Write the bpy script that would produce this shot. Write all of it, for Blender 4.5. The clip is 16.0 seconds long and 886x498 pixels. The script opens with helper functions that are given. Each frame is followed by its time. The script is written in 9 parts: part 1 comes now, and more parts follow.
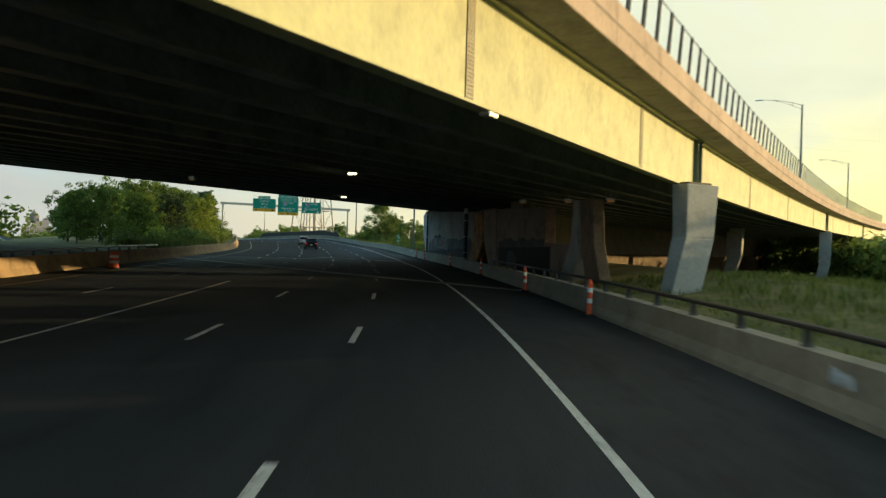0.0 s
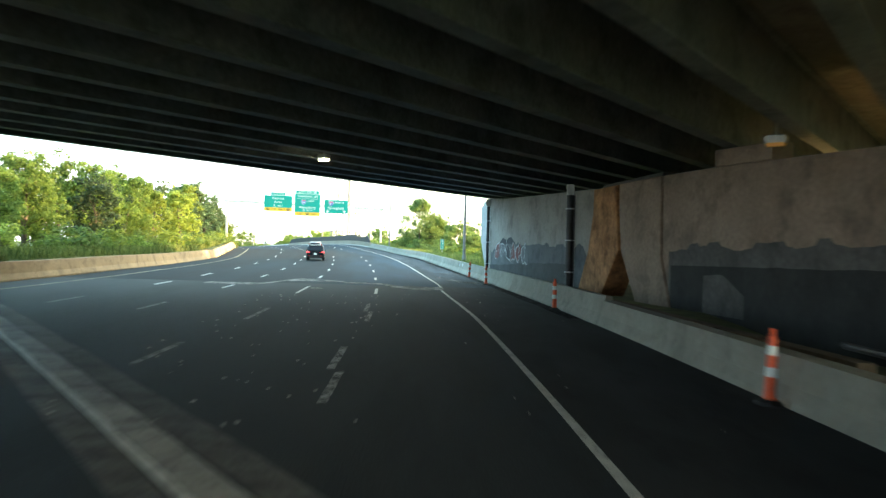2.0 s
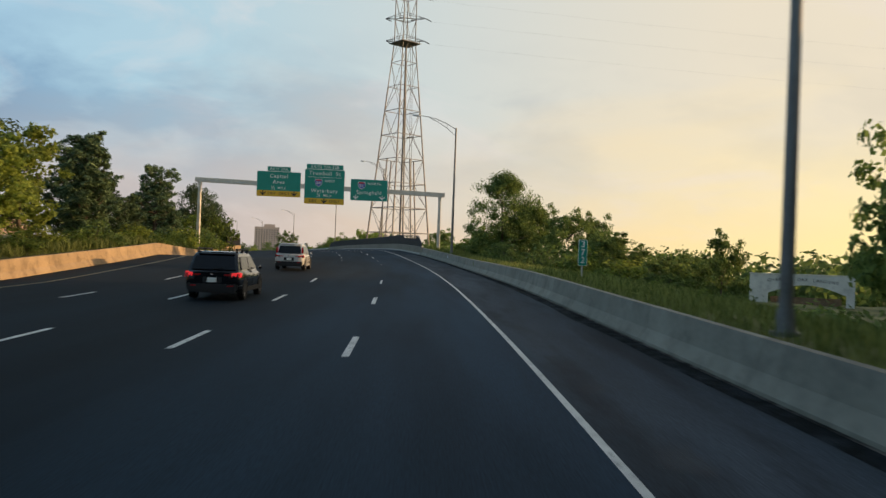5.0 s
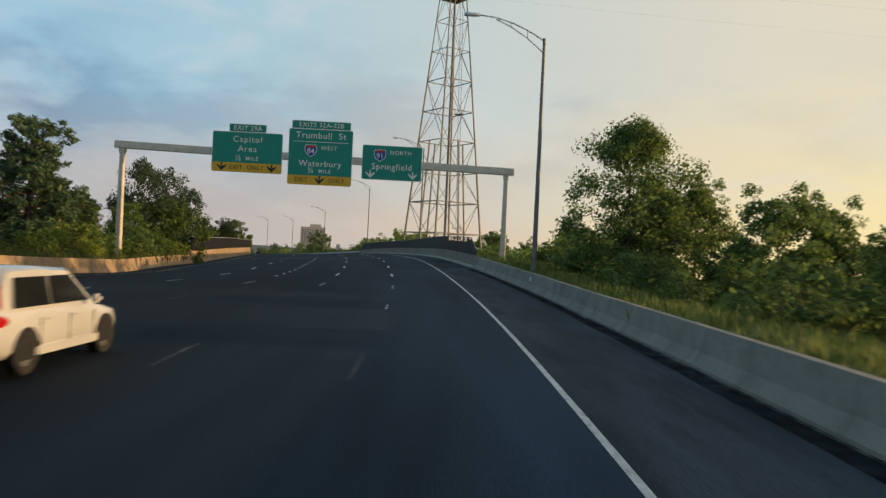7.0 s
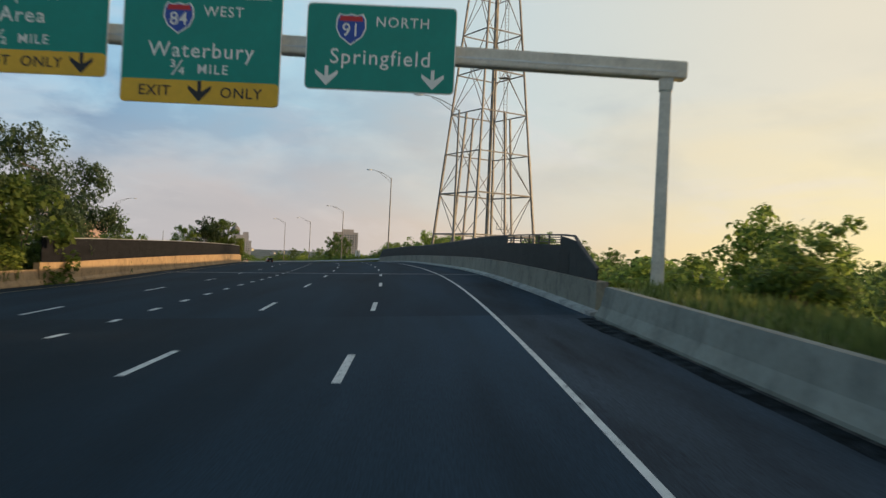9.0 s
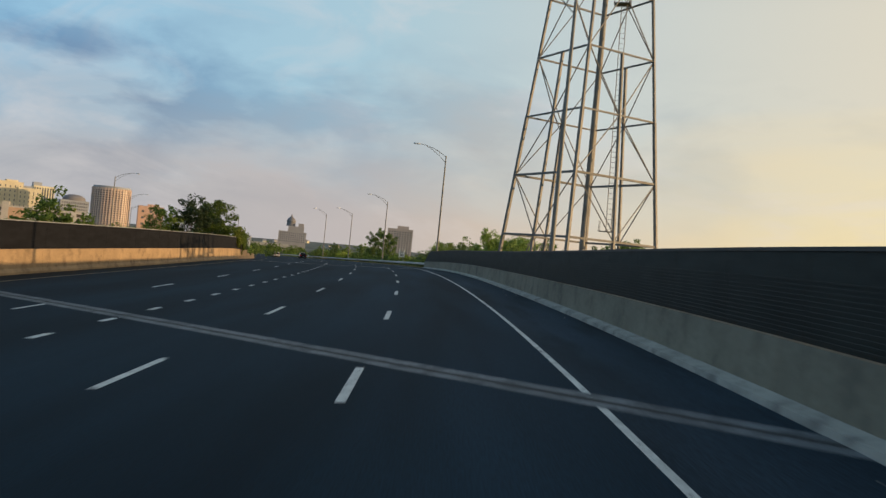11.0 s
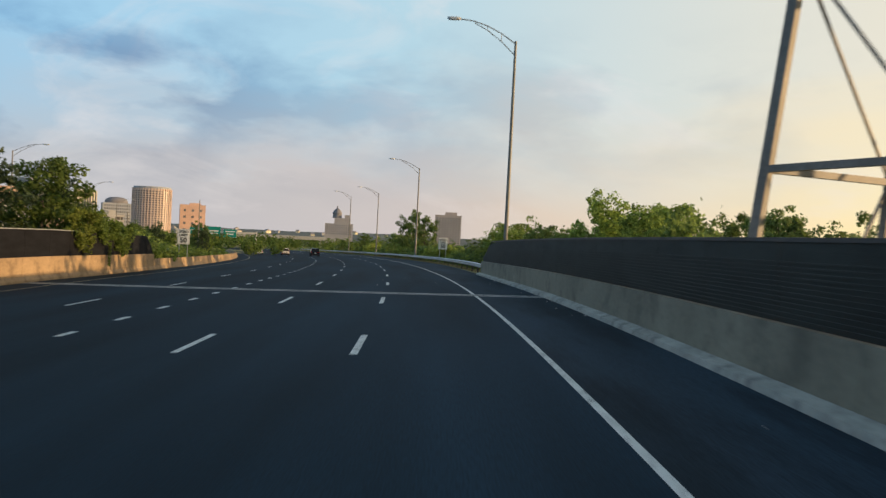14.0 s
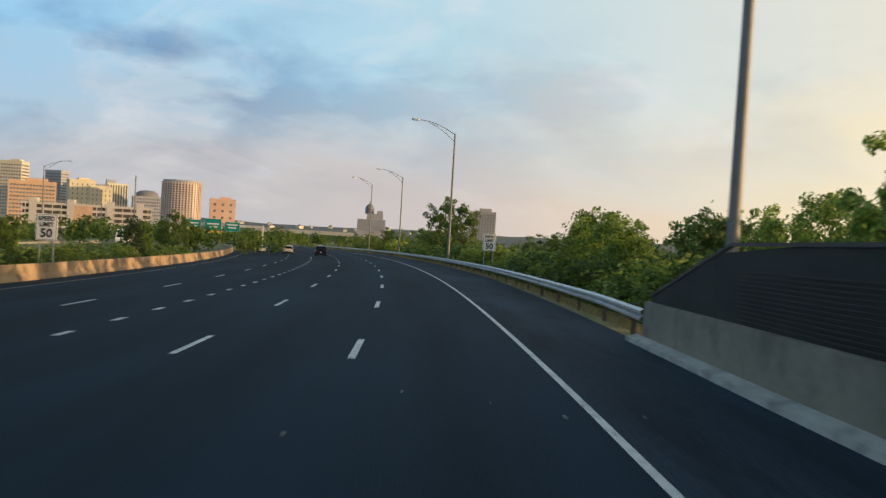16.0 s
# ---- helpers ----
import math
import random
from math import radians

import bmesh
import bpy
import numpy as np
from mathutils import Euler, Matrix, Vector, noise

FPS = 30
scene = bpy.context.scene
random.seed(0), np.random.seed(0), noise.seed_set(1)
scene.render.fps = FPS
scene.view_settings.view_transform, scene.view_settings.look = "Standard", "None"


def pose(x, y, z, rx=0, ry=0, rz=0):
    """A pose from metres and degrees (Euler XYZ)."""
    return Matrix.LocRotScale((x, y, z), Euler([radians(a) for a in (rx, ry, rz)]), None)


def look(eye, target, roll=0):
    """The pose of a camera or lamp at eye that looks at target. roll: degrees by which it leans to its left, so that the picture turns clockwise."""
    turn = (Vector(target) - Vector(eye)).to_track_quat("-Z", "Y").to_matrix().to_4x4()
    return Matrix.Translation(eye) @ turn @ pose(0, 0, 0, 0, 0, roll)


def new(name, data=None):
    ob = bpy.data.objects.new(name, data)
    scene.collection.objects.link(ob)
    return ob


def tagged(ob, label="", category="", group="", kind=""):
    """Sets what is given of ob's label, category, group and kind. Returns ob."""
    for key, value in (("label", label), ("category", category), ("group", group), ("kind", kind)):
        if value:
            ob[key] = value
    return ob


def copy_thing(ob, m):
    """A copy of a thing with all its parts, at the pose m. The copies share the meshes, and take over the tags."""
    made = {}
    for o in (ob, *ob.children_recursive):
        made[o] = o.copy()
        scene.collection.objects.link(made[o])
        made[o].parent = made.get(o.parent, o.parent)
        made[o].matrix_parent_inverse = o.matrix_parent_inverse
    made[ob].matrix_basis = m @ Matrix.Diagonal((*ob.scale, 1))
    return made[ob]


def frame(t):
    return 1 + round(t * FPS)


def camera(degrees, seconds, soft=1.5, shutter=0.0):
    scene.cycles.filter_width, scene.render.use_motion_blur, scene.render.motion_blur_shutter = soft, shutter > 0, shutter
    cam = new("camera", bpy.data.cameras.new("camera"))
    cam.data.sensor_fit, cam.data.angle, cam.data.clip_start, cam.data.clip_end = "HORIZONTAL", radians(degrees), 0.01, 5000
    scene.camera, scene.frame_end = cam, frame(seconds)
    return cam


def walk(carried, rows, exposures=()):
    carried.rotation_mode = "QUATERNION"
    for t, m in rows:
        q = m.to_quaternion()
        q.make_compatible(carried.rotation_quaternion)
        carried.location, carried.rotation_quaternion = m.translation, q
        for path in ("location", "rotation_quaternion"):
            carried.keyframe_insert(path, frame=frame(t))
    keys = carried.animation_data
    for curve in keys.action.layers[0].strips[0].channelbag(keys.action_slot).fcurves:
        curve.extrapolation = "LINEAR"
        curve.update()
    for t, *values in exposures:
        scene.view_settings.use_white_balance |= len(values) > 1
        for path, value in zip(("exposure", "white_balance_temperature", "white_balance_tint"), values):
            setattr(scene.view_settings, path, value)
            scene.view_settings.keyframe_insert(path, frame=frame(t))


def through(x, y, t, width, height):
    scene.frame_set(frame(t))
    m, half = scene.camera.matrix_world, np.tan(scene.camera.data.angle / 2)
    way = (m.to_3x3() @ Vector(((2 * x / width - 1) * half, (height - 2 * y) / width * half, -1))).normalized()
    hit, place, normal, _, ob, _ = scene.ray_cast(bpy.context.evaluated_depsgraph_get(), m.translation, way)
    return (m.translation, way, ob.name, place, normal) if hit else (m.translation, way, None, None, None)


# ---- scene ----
# The camera rides 2.2 m over the third traffic lane; each row: seconds, eye, yaw, pitch, roll.
cam = camera(58.2, 16.0, soft=1.4, shutter=0.35)
ROWS = [
    (0, -2.138, -14.881, 2.133, -1.816, -0.318, 1.648),
    (0.5, -1.993, -4.962, 2.228, -0.414, -0.246, 1.531),
    (1, -2.083, 4.533, 2.328, 0.554, -0.297, 1.488),
    (1.5, -2.299, 14.239, 2.373, 1.835, -0.248, 1.703),
    (2, -2.611, 24.431, 2.390, 1.653, 0.005, 1.552),
    (2.5, -3.130, 34.378, 2.451, 2.655, 0.217, 2.124),
    (3, -3.796, 44.102, 2.514, 4.868, -0.240, 2.108),
    (3.5, -4.697, 53.667, 2.534, 4.332, -0.504, 2.364),
    (4, -5.650, 63.449, 2.599, 5.521, -0.390, 2.756),
    (4.5, -6.700, 72.839, 2.669, 6.449, -0.104, 2.588),
    (5, -7.846, 82.436, 2.741, 6.375, 0.222, 2.141),
    (5.2, -8.390, 86.257, 2.796, 6.993, 0.415, 2.369),
    (7.3, -14.610, 125.945, 3.517, 10.080, 0.171, 2.459),
    (7.5, -15.235, 129.526, 3.524, 10.403, 0.178, 2.390),
    (8, -17.064, 138.600, 3.612, 12.102, 0.481, 3.254),
    (8.2, -17.807, 142.290, 3.656, 11.988, 0.402, 2.636),
    (10.3, -27.181, 181.122, 4.283, 13.569, 0.737, 3.959),
    (10.5, -28.213, 184.727, 4.378, 14.019, 0.759, 4.351),
    (11, -30.914, 194.048, 4.531, 16.226, 0.200, 5.671),
    (11.5, -33.650, 203.226, 4.713, 15.973, 0.042, 5.903),
    (12, -36.393, 212.218, 4.689, 16.471, -0.131, 5.154),
    (12.5, -39.154, 220.933, 4.713, 17.509, -0.744, 3.677),
    (13, -42.153, 230.015, 4.761, 18.469, -0.654, 2.866),
    (13.5, -45.208, 239.026, 4.688, 18.445, -0.618, 3.023),
    (14, -48.350, 247.804, 4.671, 19.728, -1.065, 2.883),
    (14.5, -51.543, 256.416, 4.688, 19.959, -1.205, 2.981),
    (15, -54.816, 264.834, 4.543, 21.094, -1.273, 2.658),
    (15.5, -58.216, 273.204, 4.514, 22.325, -1.460, 3.429),
    (16, -61.791, 281.578, 4.331, 22.099, -1.427, 3.367),
]


def eye_pose(x, y, z, yaw, pitch, roll):
    a, b = radians(yaw), radians(pitch)
    way = Vector((-math.sin(a) * math.cos(b), math.cos(a) * math.cos(b), math.sin(b)))
    e = Vector((x, y, z))
    return look(e, e + way * 10, roll)


EXPOSURES = [(0.0, 0.3, 6500, -5), (0.5, 0.9, 6500, -5), (1.0, 2.0, 6600, -3), (1.5, 2.7, 6700, 4), (2.0, 3.0, 6500, -2), (2.5, 2.9, 6500, -2), (3.0, 2.5, 6500, 6), (3.5, 2.0, 6600, 12), (4.0, 0.9, 6700, 15), (4.5, 0.2, 6900, 16), (5.0, 0.05, 6900, 16), (7.3, -0.08, 6680, 13), (8.0, 0.06, 6600, 13), (10.5, -0.05, 6650, 14), (11.5, -0.12, 6650, 13), (12.5, -0.1, 6650, 13), (13.5, 0.12, 6700, 14), (16.0, 0.15, 6700, 14)]
walk(cam, [(r[0], eye_pose(*r[1:])) for r in ROWS], EXPOSURES)

# ---- sky and sun ----
SUN_AZ, SUN_EL = 75.0, 7.0   # degrees clockwise from +y, and above the horizon
GLOW_AZ = 72.0               # where the cloud veil is brightest
world = bpy.data.worlds.new("sky")
scene.world = world
world.use_nodes = True
wt = world.node_tree
wt.nodes.clear()


def wnode(kind, **props):
    n = wt.nodes.new(kind)
    for key, value in props.items():
        if key == "blend":
            n.blend_type = value
        elif key == "op":
            n.operation = value
        elif key == "dtype":
            n.data_type = value
    return n


w_out, w_bg, w_sky = wnode("ShaderNodeOutputWorld"), wnode("ShaderNodeBackground"), wnode("ShaderNodeTexSky")
w_sky.sky_type, w_sky.sun_disc = "NISHITA", False
w_sky.sun_elevation, w_sky.sun_rotation = radians(SUN_EL), radians(SUN_AZ)
w_sky.air_density, w_sky.dust_density, w_sky.ozone_density, w_sky.altitude = 1.0, 1.2, 3.0, 20
w_tc, w_sep = wnode("ShaderNodeTexCoord"), wnode("ShaderNodeSeparateXYZ")
wl = wt.links.new
wl(w_tc.outputs["Generated"], w_sep.inputs["Vector"])


def wramp(source, stops):
    r = wnode("ShaderNodeValToRGB")
    while len(r.color_ramp.elements) < len(stops):
        r.color_ramp.elements.new(0.5)
    for e, (at, col) in zip(r.color_ramp.elements, stops):
        e.position, e.color = at, (*col, 1)
    wl(source, r.inputs["Fac"])
    return r.outputs["Color"]


def wrange(source, lo, hi, to_lo, to_hi):
    r = wnode("ShaderNodeMapRange")
    for key, value in (("From Min", lo), ("From Max", hi), ("To Min", to_lo), ("To Max", to_hi)):
        r.inputs[key].default_value = value
    wl(source, r.inputs["Value"])
    return r.outputs["Result"]


def wmix(fac, one, two, blend="MIX"):
    m = wnode("ShaderNodeMix", dtype="RGBA", blend=blend)
    for value, slot in ((fac, 0), (one, 6), (two, 7)):
        if isinstance(value, (int, float)):
            m.inputs[slot].default_value = value
        elif isinstance(value, tuple):
            m.inputs[slot].default_value = (*value, 1)
        else:
            wl(value, m.inputs[slot])
    return m.outputs[2]


def wcloud(scale, turn, size, detail, rough, warp):
    mp, n = wnode("ShaderNodeMapping"), wnode("ShaderNodeTexNoise")
    mp.inputs["Scale"].default_value, mp.inputs["Rotation"].default_value = scale, turn
    wl(w_tc.outputs["Generated"], mp.inputs["Vector"])
    wl(mp.outputs["Vector"], n.inputs["Vector"])
    for key, value in (("Scale", size), ("Detail", detail), ("Roughness", rough), ("Distortion", warp)):
        n.inputs[key].default_value = value
    return n.outputs["Fac"]


# Thin high cloud veils the sky: cream and yellow towards the low sun, pink-grey across, blue away from it.
w_dot = wnode("ShaderNodeVectorMath", op="DOT_PRODUCT")
w_dot.inputs[1].default_value = (math.sin(radians(GLOW_AZ)), math.cos(radians(GLOW_AZ)), 0.0)
wl(w_tc.outputs["Generated"], w_dot.inputs[0])
w_side = wrange(w_dot.outputs["Value"], -1, 1, 0, 1)
w_low = wramp(w_side, [(0.0, (0.36, 0.42, 0.50)), (0.24, (0.47, 0.51, 0.56)), (0.46, (0.60, 0.56, 0.545)), (0.60, (0.79, 0.665, 0.51)), (0.71, (1.0, 0.82, 0.45)), (0.85, (1.12, 0.95, 0.44)), (1.0, (1.15, 0.88, 0.38))])
w_high = wramp(w_side, [(0.0, (0.24, 0.42, 0.60)), (0.24, (0.31, 0.60, 0.82)), (0.46, (0.45, 0.68, 0.78)), (0.62, (0.66, 0.73, 0.69)), (0.75, (0.82, 0.78, 0.62)), (1.0, (0.95, 0.82, 0.55))])
w_z = w_sep.outputs["Z"]
w_puff = wcloud((1.5, 1.5, 4.5), (0.05, -0.06, 0.9), 1.7, 7, 0.52, 0.4)
w_wisp = wcloud((1.2, 3.6, 5.0), (0.35, 0.15, 0.5), 2.0, 8, 0.58, 0.9)
w_bank = wcloud((2.0, 2.0, 5.0), (0.0, 0.05, 2.1), 3.0, 8, 0.52, 0.2)
w_lift = wnode("ShaderNodeMath", op="MULTIPLY_ADD")       # the veil's edge is uneven
wl(w_puff, w_lift.inputs[0])
w_lift.inputs[1].default_value = -0.30
w_zz = wnode("ShaderNodeMath", op="ADD")
w_zz.inputs[1].default_value = 0.15
wl(w_z, w_zz.inputs[0])
wl(w_zz.outputs[0], w_lift.inputs[2])
w_veil = wmix(wrange(w_lift.outputs[0], 0.03, 0.20, 0, 1), w_low, w_high)
w_veil = wmix(wramp(w_wisp, [(0.54, (0, 0, 0)), (0.78, (0.5, 0.5, 0.5))]), w_veil, (0.84, 0.80, 0.78))
w_away = wramp(w_side, [(0.0, (1, 1, 1)), (0.30, (1, 1, 1)), (0.40, (0.55, 0.55, 0.55)), (0.55, (0.3, 0.3, 0.3)), (0.8, (0.15, 0.15, 0.15))])   # heavier away from the sun
w_veil = wmix(wmix(1.0, w_away, wmix(1.0, wramp(w_bank, [(0.43, (0, 0, 0)), (0.60, (1, 1, 1))]), wramp(w_z, [(0.0, (0, 0, 0)), (0.09, (0.6, 0.6, 0.6)), (0.14, (1, 1, 1)), (0.19, (1, 1, 1)), (0.27, (0, 0, 0))]), "MULTIPLY"), "MULTIPLY"),
              w_veil, wmix(1.0, w_veil, (0.50, 0.56, 0.68), "MULTIPLY"))
w_veil = wmix(1.0, w_veil, (6.67, 6.67, 6.67), "MULTIPLY")
wl(wmix(wrange(w_z, 0.30, 0.85, 0.90, 0.30), w_sky.outputs["Color"], w_veil), w_bg.inputs["Color"])
w_bg.inputs["Strength"].default_value = 0.15
wl(w_bg.outputs[0], w_out.inputs["Surface"])

sun = new("sun", bpy.data.lights.new("sun", "SUN"))
sun.data.energy, sun.data.angle, sun.data.color = 4.2, radians(0.6), (1.0, 0.66, 0.32)
_a, _e = radians(SUN_AZ), radians(SUN_EL)
sun.matrix_world = look((0, 0, 60), (-60 * math.sin(_a) * math.cos(_e), -60 * math.cos(_a) * math.cos(_e), 60 - 60 * math.sin(_e)))


# ---- tools ----
def part(name, bm, material, parent=None, label=""):
    """Links a bmesh as one mesh object under a thing or a part."""
    me = bpy.data.meshes.new(name)
    bm.to_mesh(me)
    bm.free()
    me.materials.append(material)
    ob = new(name, me)
    if parent is not None:
        ob.parent = parent
    if label:
        ob["label"] = label
    return ob


def share(name, mesh, parent, m):
    """Another object on a mesh that exists already."""
    ob = new(name, mesh)
    ob.parent = parent
    ob.matrix_local = m
    return ob


def thing(name, label, category, group="", kind="", at=None):
    ob = new(name)
    ob.empty_display_size = 0.3
    if at is not None:
        ob.matrix_world = at
    return tagged(ob, label, category, group, kind)


def smooth(ob, angle=40):
    ob.data.shade_smooth()
    ob.data.set_sharp_from_angle(angle=radians(angle))
    return ob


def box(bm, size, at=(0, 0, 0), turn=None, bevel=0.0):
    m = Matrix.Translation(at) @ (turn.to_4x4() if turn is not None else Matrix.Identity(4)) @ Matrix.Diagonal((*size, 1))
    got = bmesh.ops.create_cube(bm, size=1.0, matrix=m)
    if bevel:
        edges = list({e for v in got["verts"] for e in v.link_edges})
        bmesh.ops.bevel(bm, geom=edges, offset=bevel, segments=2, affect="EDGES", clamp_overlap=True)
    return bm


def rod(bm, a, b, r, r2=None, sides=8):
    """A round bar from a to b, capped."""
    a, b = Vector(a), Vector(b)
    d = b - a
    m = Matrix.Translation((a + b) / 2) @ d.to_track_quat("Z", "Y").to_matrix().to_4x4()
    bmesh.ops.create_cone(bm, cap_ends=True, segments=sides, radius1=r, radius2=r if r2 is None else r2, depth=d.length, matrix=m)
    return bm


def beam(bm, a, b, w, h, up=(0, 0, 1)):
    """A rectangular bar from a to b."""
    a, b = Vector(a), Vector(b)
    y = (b - a)
    length = y.length
    y.normalize()
    x = y.cross(Vector(up)).normalized()
    z = x.cross(y)
    m = Matrix((x, y, z)).transposed().to_4x4()
    m.translation = (a + b) / 2
    bmesh.ops.create_cube(bm, size=1.0, matrix=m @ Matrix.Diagonal((w, length, h, 1)))
    return bm


def loft(bm, rings, close=True, cap=True):
    """Faces between rings of equal count."""
    vs = [[bm.verts.new(p) for p in r] for r in rings]
    n = len(vs[0])
    for a, b in zip(vs, vs[1:]):
        for i in range(n if close else n - 1):
            j = (i + 1) % n
            bm.faces.new((a[i], a[j], b[j], b[i]))
    if cap and close:
        bm.faces.new(vs[0][::-1])
        bm.faces.new(vs[-1])
    bmesh.ops.recalc_face_normals(bm, faces=bm.faces)
    return bm


# ---- the road's line: metres along it (s), to its right (l) and above its surface (h) ----
# Its zero is the right-hand edge line. Bend in mrad/m and rise in m every 40 m from -80, cross fall at the places in FALL_AT.
BEND = [4.002, 3.134, 2.267, 1.208, 1.501, 0.86, 1.881, 1.199, 1.164, 1.407, 1.361, 1.257, 1.154, 1.052, 0.95, 0.848, 0.746, 0.644, 0.543, 0.441, 0.339]
RISE = [-0.95, -0.367, 0.0, 0.224, 0.41, 1.058, 1.632, 2.552, 2.662, 2.411, 1.635, 0.724, -0.267, -1.298, -2.341, -3.38, -4.409, -5.424, -6.426, -7.416, -8.394]
FALL_AT = [-20.0, 40.0, 80.0, 120.0, 150.0, 180.0, 210.0, 240.0, 270.0, 300.0, 340.0]
FALL = [0.0161, -0.0001, -0.0036, 0.017, -0.0123, 0.0524, 0.0711, 0.0624, 0.0572, 0.0454, 0.0474]
LANE = 3.492
KNOT = np.arange(-80, 760, 40.0)
GRID = np.arange(-80, 720.5, 1.0)


def eased(s, knots, values):
    values = np.array(values)
    slope, i = np.gradient(values, knots), np.clip(np.searchsorted(knots, s) - 1, 0, len(knots) - 2)
    h = knots[1] - knots[0]
    u = (s - knots[i]) / h
    return ((2 * u**3 - 3 * u**2 + 1) * values[i] + (u**3 - 2 * u**2 + u) * h * slope[i]
            + (-2 * u**3 + 3 * u**2) * values[i + 1] + (u**3 - u**2) * h * slope[i + 1])


HEAD = np.cumsum(np.interp(GRID, KNOT, BEND) * 1e-3)
HEAD -= np.interp(0, GRID, HEAD)
LINE_X, LINE_Y = np.cumsum(-np.sin(HEAD)), np.cumsum(np.cos(HEAD))
LINE_X -= np.interp(0, GRID, LINE_X)
LINE_Y -= np.interp(0, GRID, LINE_Y)
LINE_Z = eased(GRID, KNOT, RISE)
LINE_Z -= np.interp(0, GRID, LINE_Z)


def heading(s):
    return float(np.interp(s, GRID, HEAD))


def R(s, l, h=0.0):
    t = heading(s)
    return Vector((float(np.interp(s, GRID, LINE_X)) + l * math.cos(t), float(np.interp(s, GRID, LINE_Y)) + l * math.sin(t),
                   float(np.interp(s, GRID, LINE_Z)) + l * float(np.interp(s, FALL_AT, FALL)) + h))


def along(s, l, h=0.0, turn=0.0):
    """The pose of a thing that stands at s, l and faces along the road (+y)."""
    return Matrix.Translation(R(s, l, h)) @ pose(0, 0, 0, 0, 0, math.degrees(heading(s)) + turn)


def nearest(x, y):
    """s and l of a place."""
    j = int(((LINE_X - x) ** 2 + (LINE_Y - y) ** 2).argmin())
    dx, dy, t = x - LINE_X[j], y - LINE_Y[j], HEAD[j]
    return GRID[j] - math.sin(t) * dx + math.cos(t) * dy, math.cos(t) * dx + math.sin(t) * dy


def sweep(bm, profile, s0, s1, step=4.0, closed=True, uv=False):
    """A profile of (l, h), or a function of s that gives one, drawn along the road."""
    n = max(1, round((s1 - s0) / step))
    ss = [s0 + (s1 - s0) * i / n for i in range(n + 1)]
    prof = profile if callable(profile) else (lambda s: profile)
    rows = [prof(s) for s in ss]
    vs = [[bm.verts.new(R(s, l, h)) for l, h in row] for s, row in zip(ss, rows)]
    lay = bm.loops.layers.uv.verify() if uv else None
    k = len(vs[0])
    for a in range(n):
        for i in range(k if closed else k - 1):
            j = (i + 1) % k
            f = bm.faces.new((vs[a][i], vs[a][j], vs[a + 1][j], vs[a + 1][i]))
            if uv:
                for loop, (q, c) in zip(f.loops, ((a, i), (a, j), (a + 1, j), (a + 1, i))):
                    loop[lay].uv = (rows[q][c][0], ss[q])
    if closed:
        bm.faces.new(vs[0][::-1])
        bm.faces.new(vs[-1])
    bmesh.ops.recalc_face_normals(bm, faces=bm.faces)
    return bm


